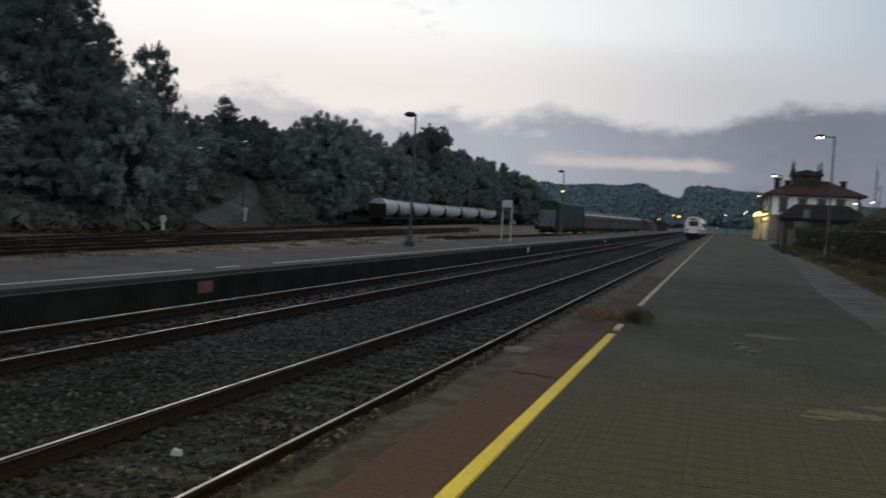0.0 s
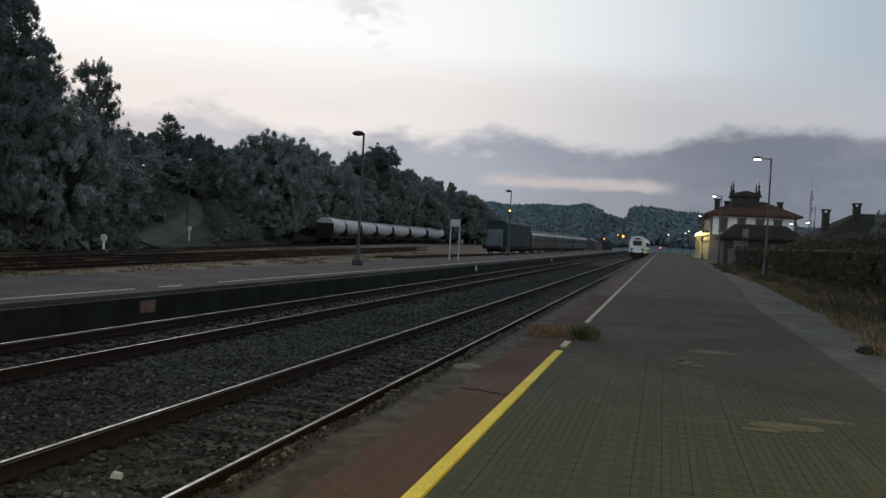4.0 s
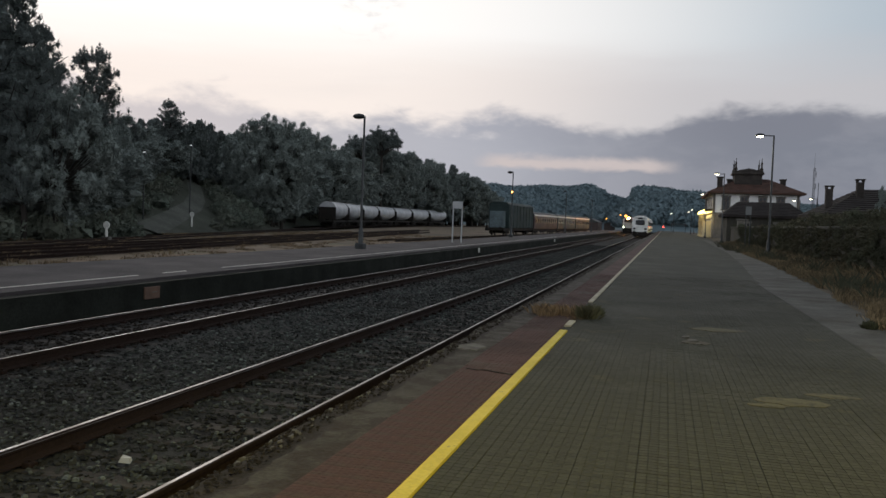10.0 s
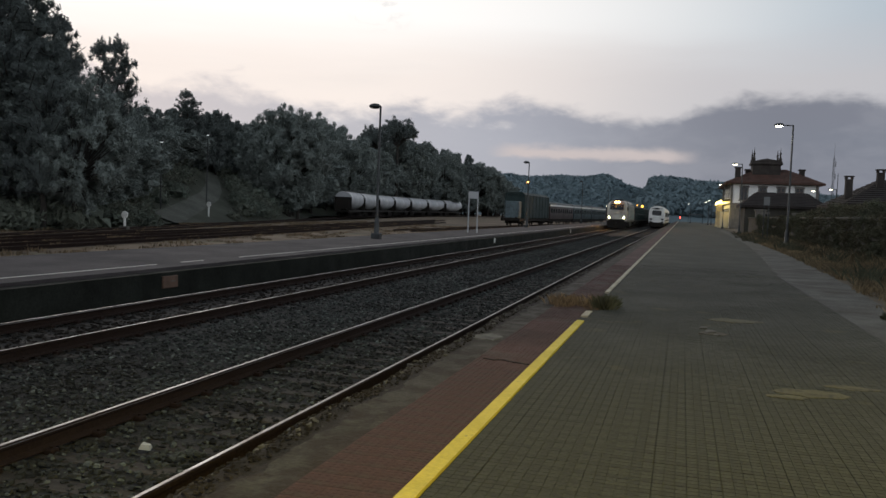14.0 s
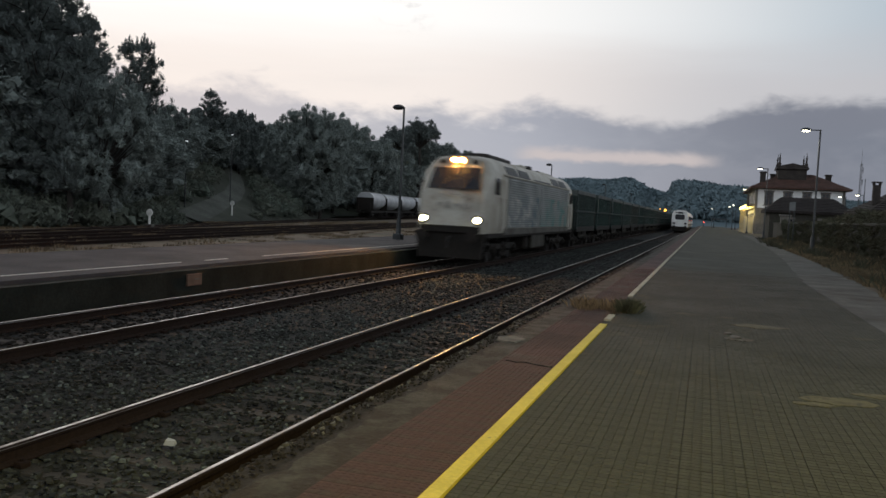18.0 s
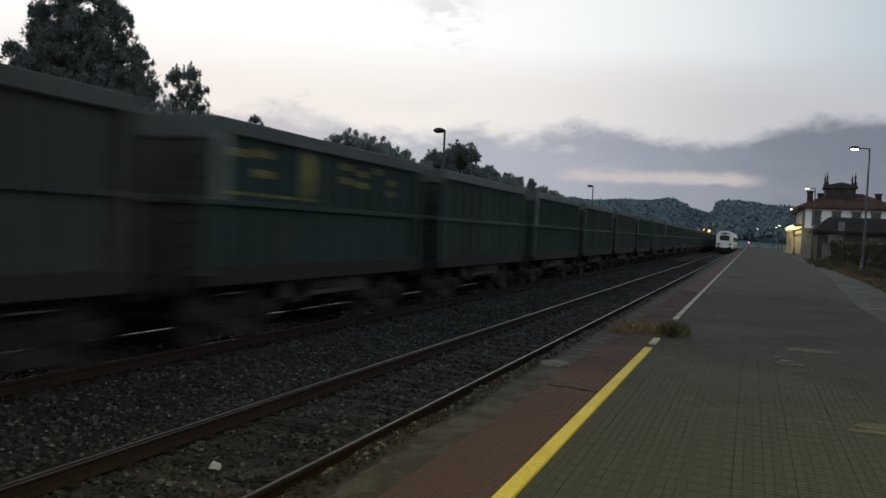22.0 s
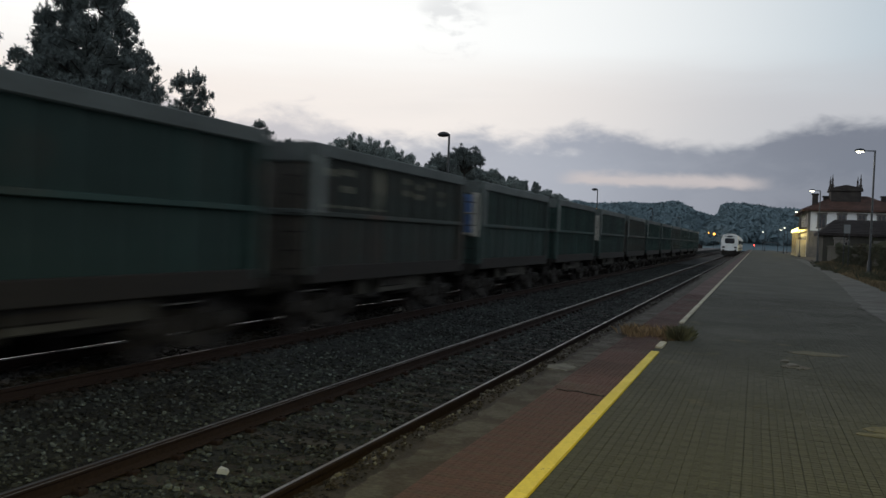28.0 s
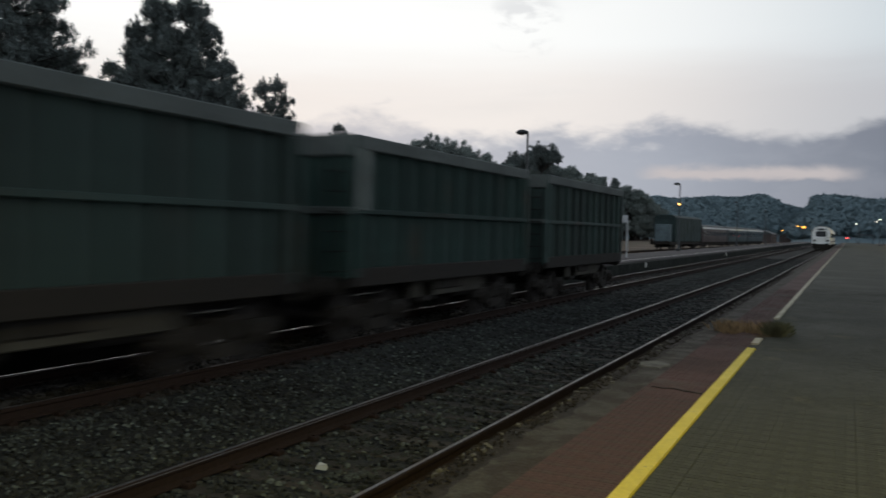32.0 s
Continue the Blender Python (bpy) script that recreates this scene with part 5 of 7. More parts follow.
        part("canopy_post", Mesh().tube((-1.35, y, 0), (-1.35, y, 4.8), 0.09, 0.07, 10).lathe([(0.2, 0), (0.2, 0.15), (0.1, 0.3)], 10, (-1.35, y, 0)), MAT["yellow_lit_tint"], cn)
        part("light_tube", Mesh().bbox(-1.3, -0.2, y + 1.3, y + 1.5, 4.62, 4.7, 0.02), MAT["tube_yellow"], cn, "lit yellow tube")
    part("canopy_fascia", Mesh().bbox(-1.58, -1.51, 2.0, 29, 4.45, 4.95, 0.01), MAT["tube_yellow"], cn, "lit yellow sign fascia")
    part("kiosk", Mesh().bbox(-1.6, -0.25, 0.6, 3.8, 0, 2.9, 0.04), MAT["yellow_lit_tint"], st, "small yellow-lit porch")
    return st


station()
for y in (154, 164, 174):
    lp = new("canopy_light", bpy.data.lights.new("canopy_light", "POINT"))
    lp.data.energy, lp.data.color, lp.data.shadow_soft_size = 80, (1.0, 0.72, 0.2), 0.3
    lp.location = (7.0, y, 4.2)
lp = new("porch_light", bpy.data.lights.new("porch_light", "POINT"))
lp.data.energy, lp.data.color, lp.data.shadow_soft_size = 60, (1.0, 0.78, 0.30), 0.2
lp.location = (7.2, 149.0, 3.2)


def low_house():
    h = thing("low_store_building", "low dark stone store with a tiled hip roof and gated yard", "building", pose(7.4, 108, 0))
    body = part("wall", Mesh().bbox(0, 9.0, 0, 9, -0.1, 3.4, 0.03), MAT["stone_wall"], h)
    low = [(-0.5, -0.5, 3.4), (9.6, -0.5, 3.4), (9.6, 9.5, 3.4), (-0.5, 9.5, 3.4)]
    high = [(1.6, 3.5, 5.2), (7.6, 3.5, 5.2), (7.6, 5.5, 5.2), (1.6, 5.5, 5.2)]
    rf = part("roof", roof_piece(low, high), MAT["old_tile"], h, "dark tiled hip roof", smooth=0)
    for k in range(4):
        tile_rows(rf, low[k], low[(k + 1) % 4], high[(k + 1) % 4], high[k], 9, MAT["old_tile"])
    for x in (2.2, 6.2):
        window(body, x, 0, 1.0, 1.1, 1.4)
    part("door", Mesh().bbox(3.6, 4.7, -0.04, 0.04, 0, 2.2, 0.01), MAT["shutter"], body)


low_house()


def town_house():
    h = thing("town_house", "dark tiled-roof house with two brick chimneys behind the wall", "house", pose(9.6, 63, 0))
    body = part("wall", Mesh().bbox(1.9, 16, 0, 11, -0.1, 2.9, 0.03), MAT["stone_wall"], h)
    low = [(1.2, -0.5, 2.95), (16.6, -0.5, 2.95), (16.6, 11.5, 2.95), (1.2, 11.5, 2.95)]
    high = [(4.6, 4.6, 4.95), (13.0, 4.6, 4.95), (13.0, 6.4, 4.95), (4.6, 6.4, 4.95)]
    rf = part("roof", roof_piece(low, high), MAT["old_tile"], h, "dark weathered tile roof", smooth=0)
    for k in range(4):
        tile_rows(rf, low[k], low[(k + 1) % 4], high[(k + 1) % 4], high[k], 12, MAT["old_tile"])
    for x, y, z in ((1.95, 2.5, 5.1), (4.1, 2.9, 5.65)):
        c = part("chimney", Mesh().bbox(x - 0.24, x + 0.24, y - 0.24, y + 0.24, 3.4, z - 0.25, 0.02), MAT["dark_masonry"], h)
        for dx in (-0.2, 0.2):
            for dy in (-0.2, 0.2):
                part("cap_pier", Mesh().box(x + dx - 0.06, x + dx + 0.06, y + dy - 0.06, y + dy + 0.06, z - 0.26, z - 0.06), MAT["dark_masonry"], c)
        part("chimney_cap", Mesh().bbox(x - 0.32, x + 0.32, y - 0.32, y + 0.32, z - 0.08, z, 0.02), MAT["dark_masonry"], c)
    for x in (3.5, 6.5, 10):
        window(body, x, 0, 1.0, 1.0, 1.3)


town_house()

# boundary wall along the verge, built of courses of rough stones
bw = thing("boundary_wall", "long dark rubble-stone wall overgrown with ivy", "wall", kind="structure")
part("wall_core", Mesh().box(7.35, 7.75, 16, 100, -0.2, 1.75), MAT["stone_wall"], bw)
part("wall_coping", Mesh().bbox(7.22, 7.86, 16, 100, 1.75, 1.9, 0.04), MAT["stone_wall"], bw)
part("cross_wall", Mesh().box(7.75, 30, 99, 99.4, -0.2, 1.8), MAT["stone_wall"], bw)
rnd = random.Random(5)
stones = Mesh()
for c in range(7):
    y = 16.2
    while y < 74:
        ln = rnd.uniform(0.3, 0.75)
        z0 = 0.0 + c * 0.25
        d = rnd.uniform(0.004, 0.022)
        stones.bbox(7.35 - d, 7.40, y + 0.015, y + ln - 0.015, z0 + 0.012, z0 + 0.238, 0.03)
        y += ln
part("stone_courses", stones, MAT["stone_wall"], bw, kind="stuff", smooth=0)

gate = thing("stone_gatepost", "pale stone gatepost at the end of the yard wall", "gatepost", pose(8.2, 96, 0), m=Mesh().bbox(-0.5, 0.5, -0.4, 0.4, 0, 2.6, 0.05).bbox(-0.62, 0.62, -0.5, 0.5, 2.6, 2.8, 0.06), material=MAT["granite"])


def mast():
    ms = thing("radio_mast", "slim grey lattice radio mast with antennas", "mast", pose(24.0, 150, -0.5))
    for k, (dx, dy) in enumerate(((-0.2, -0.12), (0.2, -0.12), (0, 0.22))):
        part("leg", Mesh().tube((dx, dy, 0), (dx * 0.6, dy * 0.6, 13), 0.035, 0.03, 6), MAT["mast"], ms)
    for i in range(24):
        z = 0.5 + i * 0.53
        part("brace", Mesh().tube((-0.2, -0.12, z), (0.2, -0.12, z + 0.27), 0.018, n=5).tube((0.2, -0.12, z + 0.27), (-0.2, -0.12, z + 0.53), 0.018, n=5), MAT["mast"], ms)
    part("whip", Mesh().tube((0, 0, 12.8), (0, 0, 15.6), 0.03, 0.012, 6), MAT["mast"], ms)
    for z in (9.5, 11.5):
        part("panel_antenna", Mesh().bbox(0.25, 0.34, -0.1, 0.0, z, z + 0.9, 0.02), MAT["mast"], ms)
    part("pole", Mesh().tube((0.75, 0, 0), (0.75, 0, 10.5), 0.07, 0.05, 8), MAT["post"], ms)


mast()

# ---- lamps, signs and small fixtures ----
def street_lamp(x, y, h, arm, label, lit=True, z=0.0, group="platform lamps", orange=False):
    """A slim post with a short arm towards -x and a flat oval head."""
    lp = thing("street_lamp", label, "street lamp", pose(x, y, z), group=group)
    part("post", Mesh().lathe([(0.17, 0), (0.17, 0.12), (0.13, 0.18), (0.12, 0.9), (0.09, 1.0), (0.065, 1.1), (0.05, h)], 12), MAT["post"], lp)
    part("base", Mesh().bbox(-0.22, 0.22, -0.22, 0.22, -0.05, 0.28, 0.04), MAT["post"], lp)
    part("arm", Mesh().tube((0.03, 0, h - 0.03), (-arm, 0, h - 0.02), 0.035, 0.03, 8), MAT["post"], lp)
    head = Mesh().lathe([(0.05, 0.16), (0.18, 0.13), (0.27, 0.05), (0.29, 0.0), (0.26, -0.03), (0.0, -0.03)], 18)
    hd = part("head", head, MAT["post"], lp, at=Matrix.Translation((-arm - 0.25, 0, h - 0.02)) @ Matrix.Diagonal((1.1, 0.75, 0.9, 1)))
    if lit:
        lens = Mesh().lathe([(0.20, -0.032), (0.18, -0.09), (0.10, -0.125), (0.0, -0.13)], 16)
        part("lens", lens, MAT["lamp_orange"] if orange else MAT["lamp_white"], hd, "glowing lamp lens")
    else:
        part("lens", Mesh().lathe([(0.255, -0.032), (0.2, -0.1), (0.0, -0.14)], 16), MAT["glass"], hd, "unlit dark lens")
    return lp


def bulb(x, y, z, power, colour=(1.0, 0.9, 0.66), r=0.2):
    l = new("lamp_light", bpy.data.lights.new("lamp_light", "SPOT"))
    l.data.energy, l.data.color, l.data.shadow_soft_size = power, colour, r
    l.data.spot_size, l.data.spot_blend = radians(150), 0.6
    l.location = (x, y, z)


street_lamp(6.18, 53.7, 7.48, 0.55, "dark slim platform lamp, lit, beside the stone wall")
street_lamp(5.7, 90, 7.4, 0.5, "dark slim platform lamp, lit, near the store")
street_lamp(6.6, 146.5, 7.5, 0.5, "dark slim platform lamp, lit, at the station corner")
street_lamp(4.6, 1.0, 7.4, 0.5, "dark slim platform lamp, lit, beside the platform strip")
for x, y in ((6.18, 53.7), (5.7, 90), (6.6, 146.5)):
    bulb(x - 0.8, y, 7.1, 160)
bulb(3.8, 1.0, 7.0, 1800, (1.0, 0.78, 0.06))
for dx, y, z in ((0.0056, 260, 5.8), (0.0249, 210, 5.6), (0.0286, 225, 6.4)):
    street_lamp(dx * y + 0.8, y, z, 0.5, "far platform lamp, lit", group="far lamps")
def globe_lamp(bearing, rise, dist, r, label, mat_):
    """A yard lamp with a round glowing globe on a thin mast."""
    x, y, z = dist * math.sin(radians(bearing)), dist * math.cos(radians(bearing)), 1.6 + dist * math.tan(radians(rise))
    lp = thing("yard_lamp", label, "street lamp", pose(x, y, -0.7), group="far lamps")
    part("mast", Mesh().tube((0, 0, -0.3), (0, 0, z + 0.7 - r), 0.09, 0.06, 8), MAT["post"], lp)
    part("globe", Mesh().lathe([(0, r), (r * 0.7, r * 0.7), (r, 0), (r * 0.7, -r * 0.7), (0, -r)], 12, (0, 0, z + 0.7)), MAT[mat_], lp, "glowing globe")


for brg, up, d, r in ((-2.70, 0.65, 330, 0.5), (-2.50, 0.47, 345, 0.5), (-2.38, 0.36, 360, 0.5), (-3.98, 0.42, 345, 0.25), (-3.05, 0.72, 340, 0.25)):
    globe_lamp(brg, up, d, r, "far orange yard lamp, lit", "lamp_orange")
for dx, y in ((-0.0793, 420), (-0.0897, 380)):
    street_lamp(dx * y + 0.8, y, 5.5, 0.5, "far yard lamp, lit", group="far lamps")
for x, y, z in ((17.6, 120, 5.9), (19.4, 118, 6.1)):
    street_lamp(x, y, z, 0.5, "town street lamp, lit, behind the store", group="town lamps")
# lamps on the slope
for brg, d, up in ((-35.78, 80, 3.69), (-32.83, 92, 4.32)):
    x, y = d * math.sin(radians(brg)), d * math.cos(radians(brg))
    top_ = 1.6 + d * math.tan(radians(up))
    g_ = -0.72 + max(0.0, (-41.0 - max(0.0, y - 45) * 0.16) - x) * 0.22
    lp = thing("path_lamp", "slim path lamp, dimly lit, among the trees", "street lamp", pose(x, y, g_), group="slope lamps")
    part("mast", Mesh().tube((0, 0, -0.3), (0, 0, top_ - g_), 0.07, 0.05, 8), MAT["post"], lp)
    part("head", Mesh().bbox(-0.25, 0.25, -0.14, 0.14, top_ - g_, top_ - g_ + 0.12, 0.03), MAT["post"], lp)
    part("lens", Mesh().bbox(-0.12, 0.12, -0.1, 0.1, top_ - g_ - 0.08, top_ - g_ - 0.005, 0.03), MAT["lamp_dim"], lp, "dim glowing lens")
# island platform lamps
street_lamp(-14.35, 37.0, 6.45, 0.05, "dark island platform lamp with a mushroom head, unlit", lit=False, z=-0.03, group="island lamps")
street_lamp(-15.2, 81.3, 6.6, 0.05, "dark island platform lamp with a mushroom head, unlit", lit=False, z=-0.03, group="island lamps")
street_lamp(-16.0, 134.0, 6.9, 0.0, "dark island platform lamp, unlit", lit=False, z=-0.03, group="island lamps")
street_lamp(-15.6, 178.0, 6.9, 0.0, "dark island platform lamp, unlit", lit=False, z=-0.03, group="island lamps")
sl_ = thing("signal_lamp", "small round amber lamp fixed to the lamp post", "signal", pose(-15.2, 81.1, 4.55))
part("housing", Mesh().lathe([(0.0, 0.1), (0.17, 0.1), (0.17, -0.05), (0.14, -0.06), (0.14, 0.0), (0, 0.0)], 14, (0, 0, 0), "y"), MAT["black"], sl_)
part("lens", Mesh().lathe([(0, -0.07), (0.07, -0.055), (0.10, -0.01), (0, -0.005)], 14, (0, 0, 0), "y"), MAT["lamp_amber"], sl_, "glowing amber lens")


def board(x, y, w, h, top, z, label, mat_="white", gap=None):
    b = thing("station_sign", label, "sign", pose(x, y, z))
    for dx in (-w / 2 + 0.04, w / 2 - 0.04):
        part("leg", Mesh().bbox(dx - 0.04, dx + 0.04, -0.04, 0.04, -0.05, top, 0.01), MAT["sign_face"] if mat_ == "sign_face" else MAT["post"], b)
    p = part("panel", Mesh().bbox(-w / 2, w / 2, -0.06, -0.035, top - h, top, 0.008), MAT[mat_], b)
    part("rim", Mesh().box(-w / 2 - 0.02, w / 2 + 0.02, -0.03, -0.01, top - h - 0.02, top + 0.02), MAT["mast"], p)


MAT["sign_grey"] = material("sign_grey", (0.17, 0.175, 0.175), 0.6, second=(0.12, 0.125, 0.125), fine=8, coarse=1, vary=0.15, bump=0)
MAT["sign_face"] = material("sign_face", (0.40, 0.41, 0.42), 0.5, second=(0.32, 0.33, 0.34), fine=8, coarse=1, vary=0.08, bump=0)
board(-14.0, 54.5, 0.72, 0.50, 2.85, -0.03, "white two-legged sign board on the island platform", "sign_face")
board(6.28, 68.4, 0.42, 0.65, 3.5, -0.05, "weathered grey two-legged sign at the verge", "sign_grey")

# orange-brown box on the island wall, small white mark posts
bx = thing("wall_box", "rusty orange cover plate with a pale bar on the platform wall", "cover plate", pose(-11.08, 15.72, -0.31))
part("plate", Mesh().bbox(0.0, 0.05, -0.27, 0.27, -0.14, 0.13, 0.01), material("orange_rust", (0.125, 0.072, 0.047), 0.8, second=(0.085, 0.052, 0.037), fine=12, coarse=3), bx)
part("bar", Mesh().box(0.05, 0.056, -0.03, 0.16, 0.0, 0.02), MAT["concrete"], bx)
for y in (48.7, 84.0):
    thing("marker_plate", "small white marker on the island platform wall", "marker", pose(-11.08, y, -0.3), m=Mesh().bbox(0, 0.04, -0.12, 0.12, -0.12, 0.16, 0.01), material=MAT["white"])


def dwarf_signal(x, y, h):
    d = thing("dwarf_signal", "small white round-topped ground signal in the yard", "signal", pose(x, y, -0.72), group="ground signals")
    part("post", Mesh().tube((0, 0, -0.05), (0, 0, h - 0.35), 0.09, 0.08, 10), MAT["white"], d)
    part("disc", Mesh().lathe([(0, 0.05), (0.24, 0.05), (0.26, 0.0), (0.24, -0.05), (0, -0.05)], 18, (0, 0, h - 0.22), "y"), MAT["white"], d)
    part("foot", Mesh().bbox(-0.28, 0.28, -0.2, 0.2, -0.05, 0.25, 0.03), MAT["concrete"], d)


dwarf_signal(-36.4, 46.6, 1.25)
dwarf_signal(-46.5, 72.5, 2.0)
rd = thing("red_signal", "distant platform signal showing red", "signal", pose(-0.75, 260, -0.03))
part("post", Mesh().tube((0, 0, 0), (0, 0, 1.5), 0.05, n=8), MAT["post"], rd)
hd_ = part("head", Mesh().bbox(-0.18, 0.18, -0.12, 0.12, 1.3, 1.8, 0.03), MAT["black"], rd)
part("lens", Mesh().lathe([(0, -0.15), (0.13, -0.13), (0.15, -0.12), (0, -0.11)], 14, (0, 0, 1.6), "y"), MAT["tail_red"], hd_, "glowing red lens")
sh = thing("platform_shelter", "small grey platform shelter far along the platform", "shelter", pose(3.6, 250, -0.03))
part("roof", Mesh().bbox(-2.2, 2.2, -1.5, 1.5, 2.5, 2.7, 0.03), MAT["mast"], sh)
for x in (-2.0, 2.0):
    for y in (-1.3, 1.3):
        part("post", Mesh().tube((x, y, 0), (x, y, 2.5), 0.06, n=8), MAT["post"], sh)
# far station sheds beyond the yard
for i, (x, y, w, d_, h) in enumerate(((-21, 345, 8, 26, 4.0), (-27, 300, 6, 20, 4.5))):
    s_ = thing("goods_shed", "long low shed with a pale roof in the far yard", "shed", pose(x, y, -0.72), group="yard sheds")
    part("wall", Mesh().bbox(-w / 2, w / 2, 0, d_, 0, h * 0.7, 0.03), MAT["coach_red"], s_)
    part("roof", Mesh().prism([(-w / 2 - 0.4, h * 0.68), (w / 2 + 0.4, h * 0.68), (0, h)], "y", -0.4, d_ + 0.4), MAT["coach_roof"], s_)
    for k in range(5):
        part("door", Mesh().bbox(w / 2 - 0.03, w / 2 + 0.04, 2 + k * d_ / 6, 4 + k * d_ / 6, 0, 2.2, 0.02), MAT["shutter"], s_)

# ---- woods ----
rg_core = np.random.default_rng(99)


ICO = np.array([(0, -0.526, 0.851), (0, 0.526, 0.851), (0, -0.526, -0.851), (0, 0.526, -0.851), (0.851, 0, 0.526), (0.851, 0, -0.526), (-0.851, 0, 0.526), (-0.851, 0, -0.526), (0.526, 0.851, 0), (-0.526, 0.851, 0), (0.526, -0.851, 0), (-0.526, -0.851, 0)])
ICO_F = np.array([(0, 4, 1), (0, 1, 6), (0, 6, 11), (0, 11, 10), (0, 10, 4), (3, 5, 2), (3, 2, 7), (3, 7, 9), (3, 9, 8), (3, 8, 5), (4, 8, 1), (8, 9, 1), (9, 6, 1), (9, 7, 6), (7, 11, 6), (7, 2, 11), (2, 10, 11), (2, 5, 10), (5, 4, 10), (5, 8, 4)])


OCT = np.array([(1, 0, 0), (-1, 0, 0), (0, 1, 0), (0, -1, 0), (0, 0, 1), (0, 0, -1)], float)
OCT_F = np.array([(0, 2, 4), (2, 1, 4), (1, 3, 4), (3, 0, 4), (2, 0, 5), (1, 2, 5), (3, 1, 5), (0, 3, 5)])


def leaf_cloud(rng_, centres, radii, per, size, flat=0.75, upright=0.0, heart=0.62, slim=0.32):
    """Small leaf or needle blades in clumps, each clump closed by a ragged inner mass of foliage. Returns vertex and face arrays."""
    V = []
    for c, r, k in zip(centres, radii, per):
        d = rng_.normal(size=(k, 3))
        d /= np.linalg.norm(d, axis=1)[:, None]
        p = np.array(c) + d * (r * rng_.uniform(0.72, 1.06, size=(k, 1))) * np.array([1, 1, flat])
        a = rng_.normal(size=(k, 3)) + d * 0.6
        a[:, 2] += upright * 2
        a /= np.linalg.norm(a, axis=1)[:, None]
        b = np.cross(a, rng_.normal(size=(k, 3)))
        b /= np.linalg.norm(b, axis=1)[:, None] + 1e-9
        s = size * rng_.uniform(0.6, 1.4, size=(k, 1))
        V.append(np.stack([p - a * s * 0.8 - b * s * slim, p - a * s * 0.8 + b * s * slim, p + a * s * 1.1], 1).reshape(-1, 3))
        shape, faces = (ICO, ICO_F) if r > 0.7 else (OCT, OCT_F)
        core = (shape * rg_core.uniform(0.6, 1.25, size=(len(shape), 1)))[faces] + rg_core.normal(size=(len(faces), 3, 3)) * 0.2
        core = np.array(c) + core * r * heart * np.array([1, 1, flat])
        V.append(core.reshape(-1, 3))
    V = np.concatenate(V)
    return V, np.arange(len(V)).reshape(-1, 3)


def pine_data(seed, h, bare, spread, top="shoots", fine=1.0, dense=1.0):
    """A maritime pine: bent trunk, whorls of limbs turning up at the ends, upright candles of needles with gaps between."""
    rg = np.random.default_rng(seed)
    trunk = Mesh()
    pts = [Vector((0, 0, -1.2))]
    for i in range(1, 9):
        pts.append(Vector((rg.normal() * 0.018 * h * i / 8, rg.normal() * 0.018 * h * i / 8, h * 0.96 * i / 8)))
    for i in range(8):
        r0, r1 = 0.017 * h * (1 - i / 8.6), 0.017 * h * (1 - (i + 1) / 8.6)
        trunk.tube(pts[i], pts[i + 1], r0, r1, 8, caps=False)

    def at(z):
        i = min(int(max(z, 0) / (h * 0.96) * 8), 7)
        return pts[i].lerp(pts[i + 1], max(z, 0) / (h * 0.96) * 8 - i)

    limbs = Mesh()
    C, R, K = [], [], []
    z = bare * h
    while z < h * 0.95:
        f = (z / h - bare) / (1 - bare)
        reach = spread * h * (0.62 + 0.5 * math.sin(math.pi * min(1, f * 0.8 + 0.2))) * (1.05 - 0.74 * f ** 1.4)
        for _ in range(int(rg.integers(4, 7) * dense + 0.5)):
            a = rg.uniform(0, 2 * math.pi)
            ln = reach * rg.uniform(0.55, 1.12)
            p0 = at(z)
            out = Vector((math.cos(a), math.sin(a), 0))
            mid = p0 + out * ln * 0.6 + Vector((0, 0, ln * rg.uniform(-0.02, 0.2)))
            p1 = p0 + out * ln + Vector((0, 0, ln * rg.uniform(0.2, 0.55)))
            limbs.tube(p0, mid, 0.0045 * h * (1.1 - f * 0.7), 0.0025 * h, 5 if fine > 0.4 else 3, caps=False)
            if fine > 0.4:
                limbs.tube(mid, p1, 0.0025 * h, 0.001 * h, 4, caps=False)
            n = max(3, int(ln / 0.30 * fine ** 0.5))
            for j in range(n):
                t = 0.2 + 0.8 * (j + rg.uniform(0, 1)) / n
                q = p0.lerp(mid, t / 0.6) if t < 0.6 else mid.lerp(p1, (t - 0.6) / 0.4)
                q = q + Vector(rg.normal(size=3) * 0.10 * ln * np.array([1, 1, 0.5]))
                C.append(q + Vector((0, 0, 0.22)))
                R.append(rg.uniform(0.55, 1.0) * (0.0135 * h + 0.11) * (1.0 if fine > 0.4 else 2.3))
                K.append(int(rg.integers(34, 50) * max(fine, 0.4)))
        z += h * rg.uniform(0.024, 0.04) * (1.0 if fine > 0.4 else 1.5)
    if top == "shoots":
        for _ in range(15):
            a, r = rg.uniform(0, 2 * math.pi), rg.uniform(0, 0.085) * h
            b = at(h * 0.88) + Vector((math.cos(a) * r, math.sin(a) * r, 0))
            hh = rg.uniform(0.03, 0.085) * h * (1.15 - r / (0.12 * h))
            for j in range(4):
                C.append(b + Vector((rg.normal() * 0.05, rg.normal() * 0.05, h * 0.04 + hh * j / 3)))
                R.append((0.011 * h + 0.07) * (1.15 - j * 0.2))
                K.append(18)
    V, F = leaf_cloud(rg, C, R, K, 0.125 if fine > 0.4 else 0.19, 1.5, 0.6, heart=0.55 if fine > 0.4 else 0.7, slim=0.2)
    return trunk, limbs, V, F


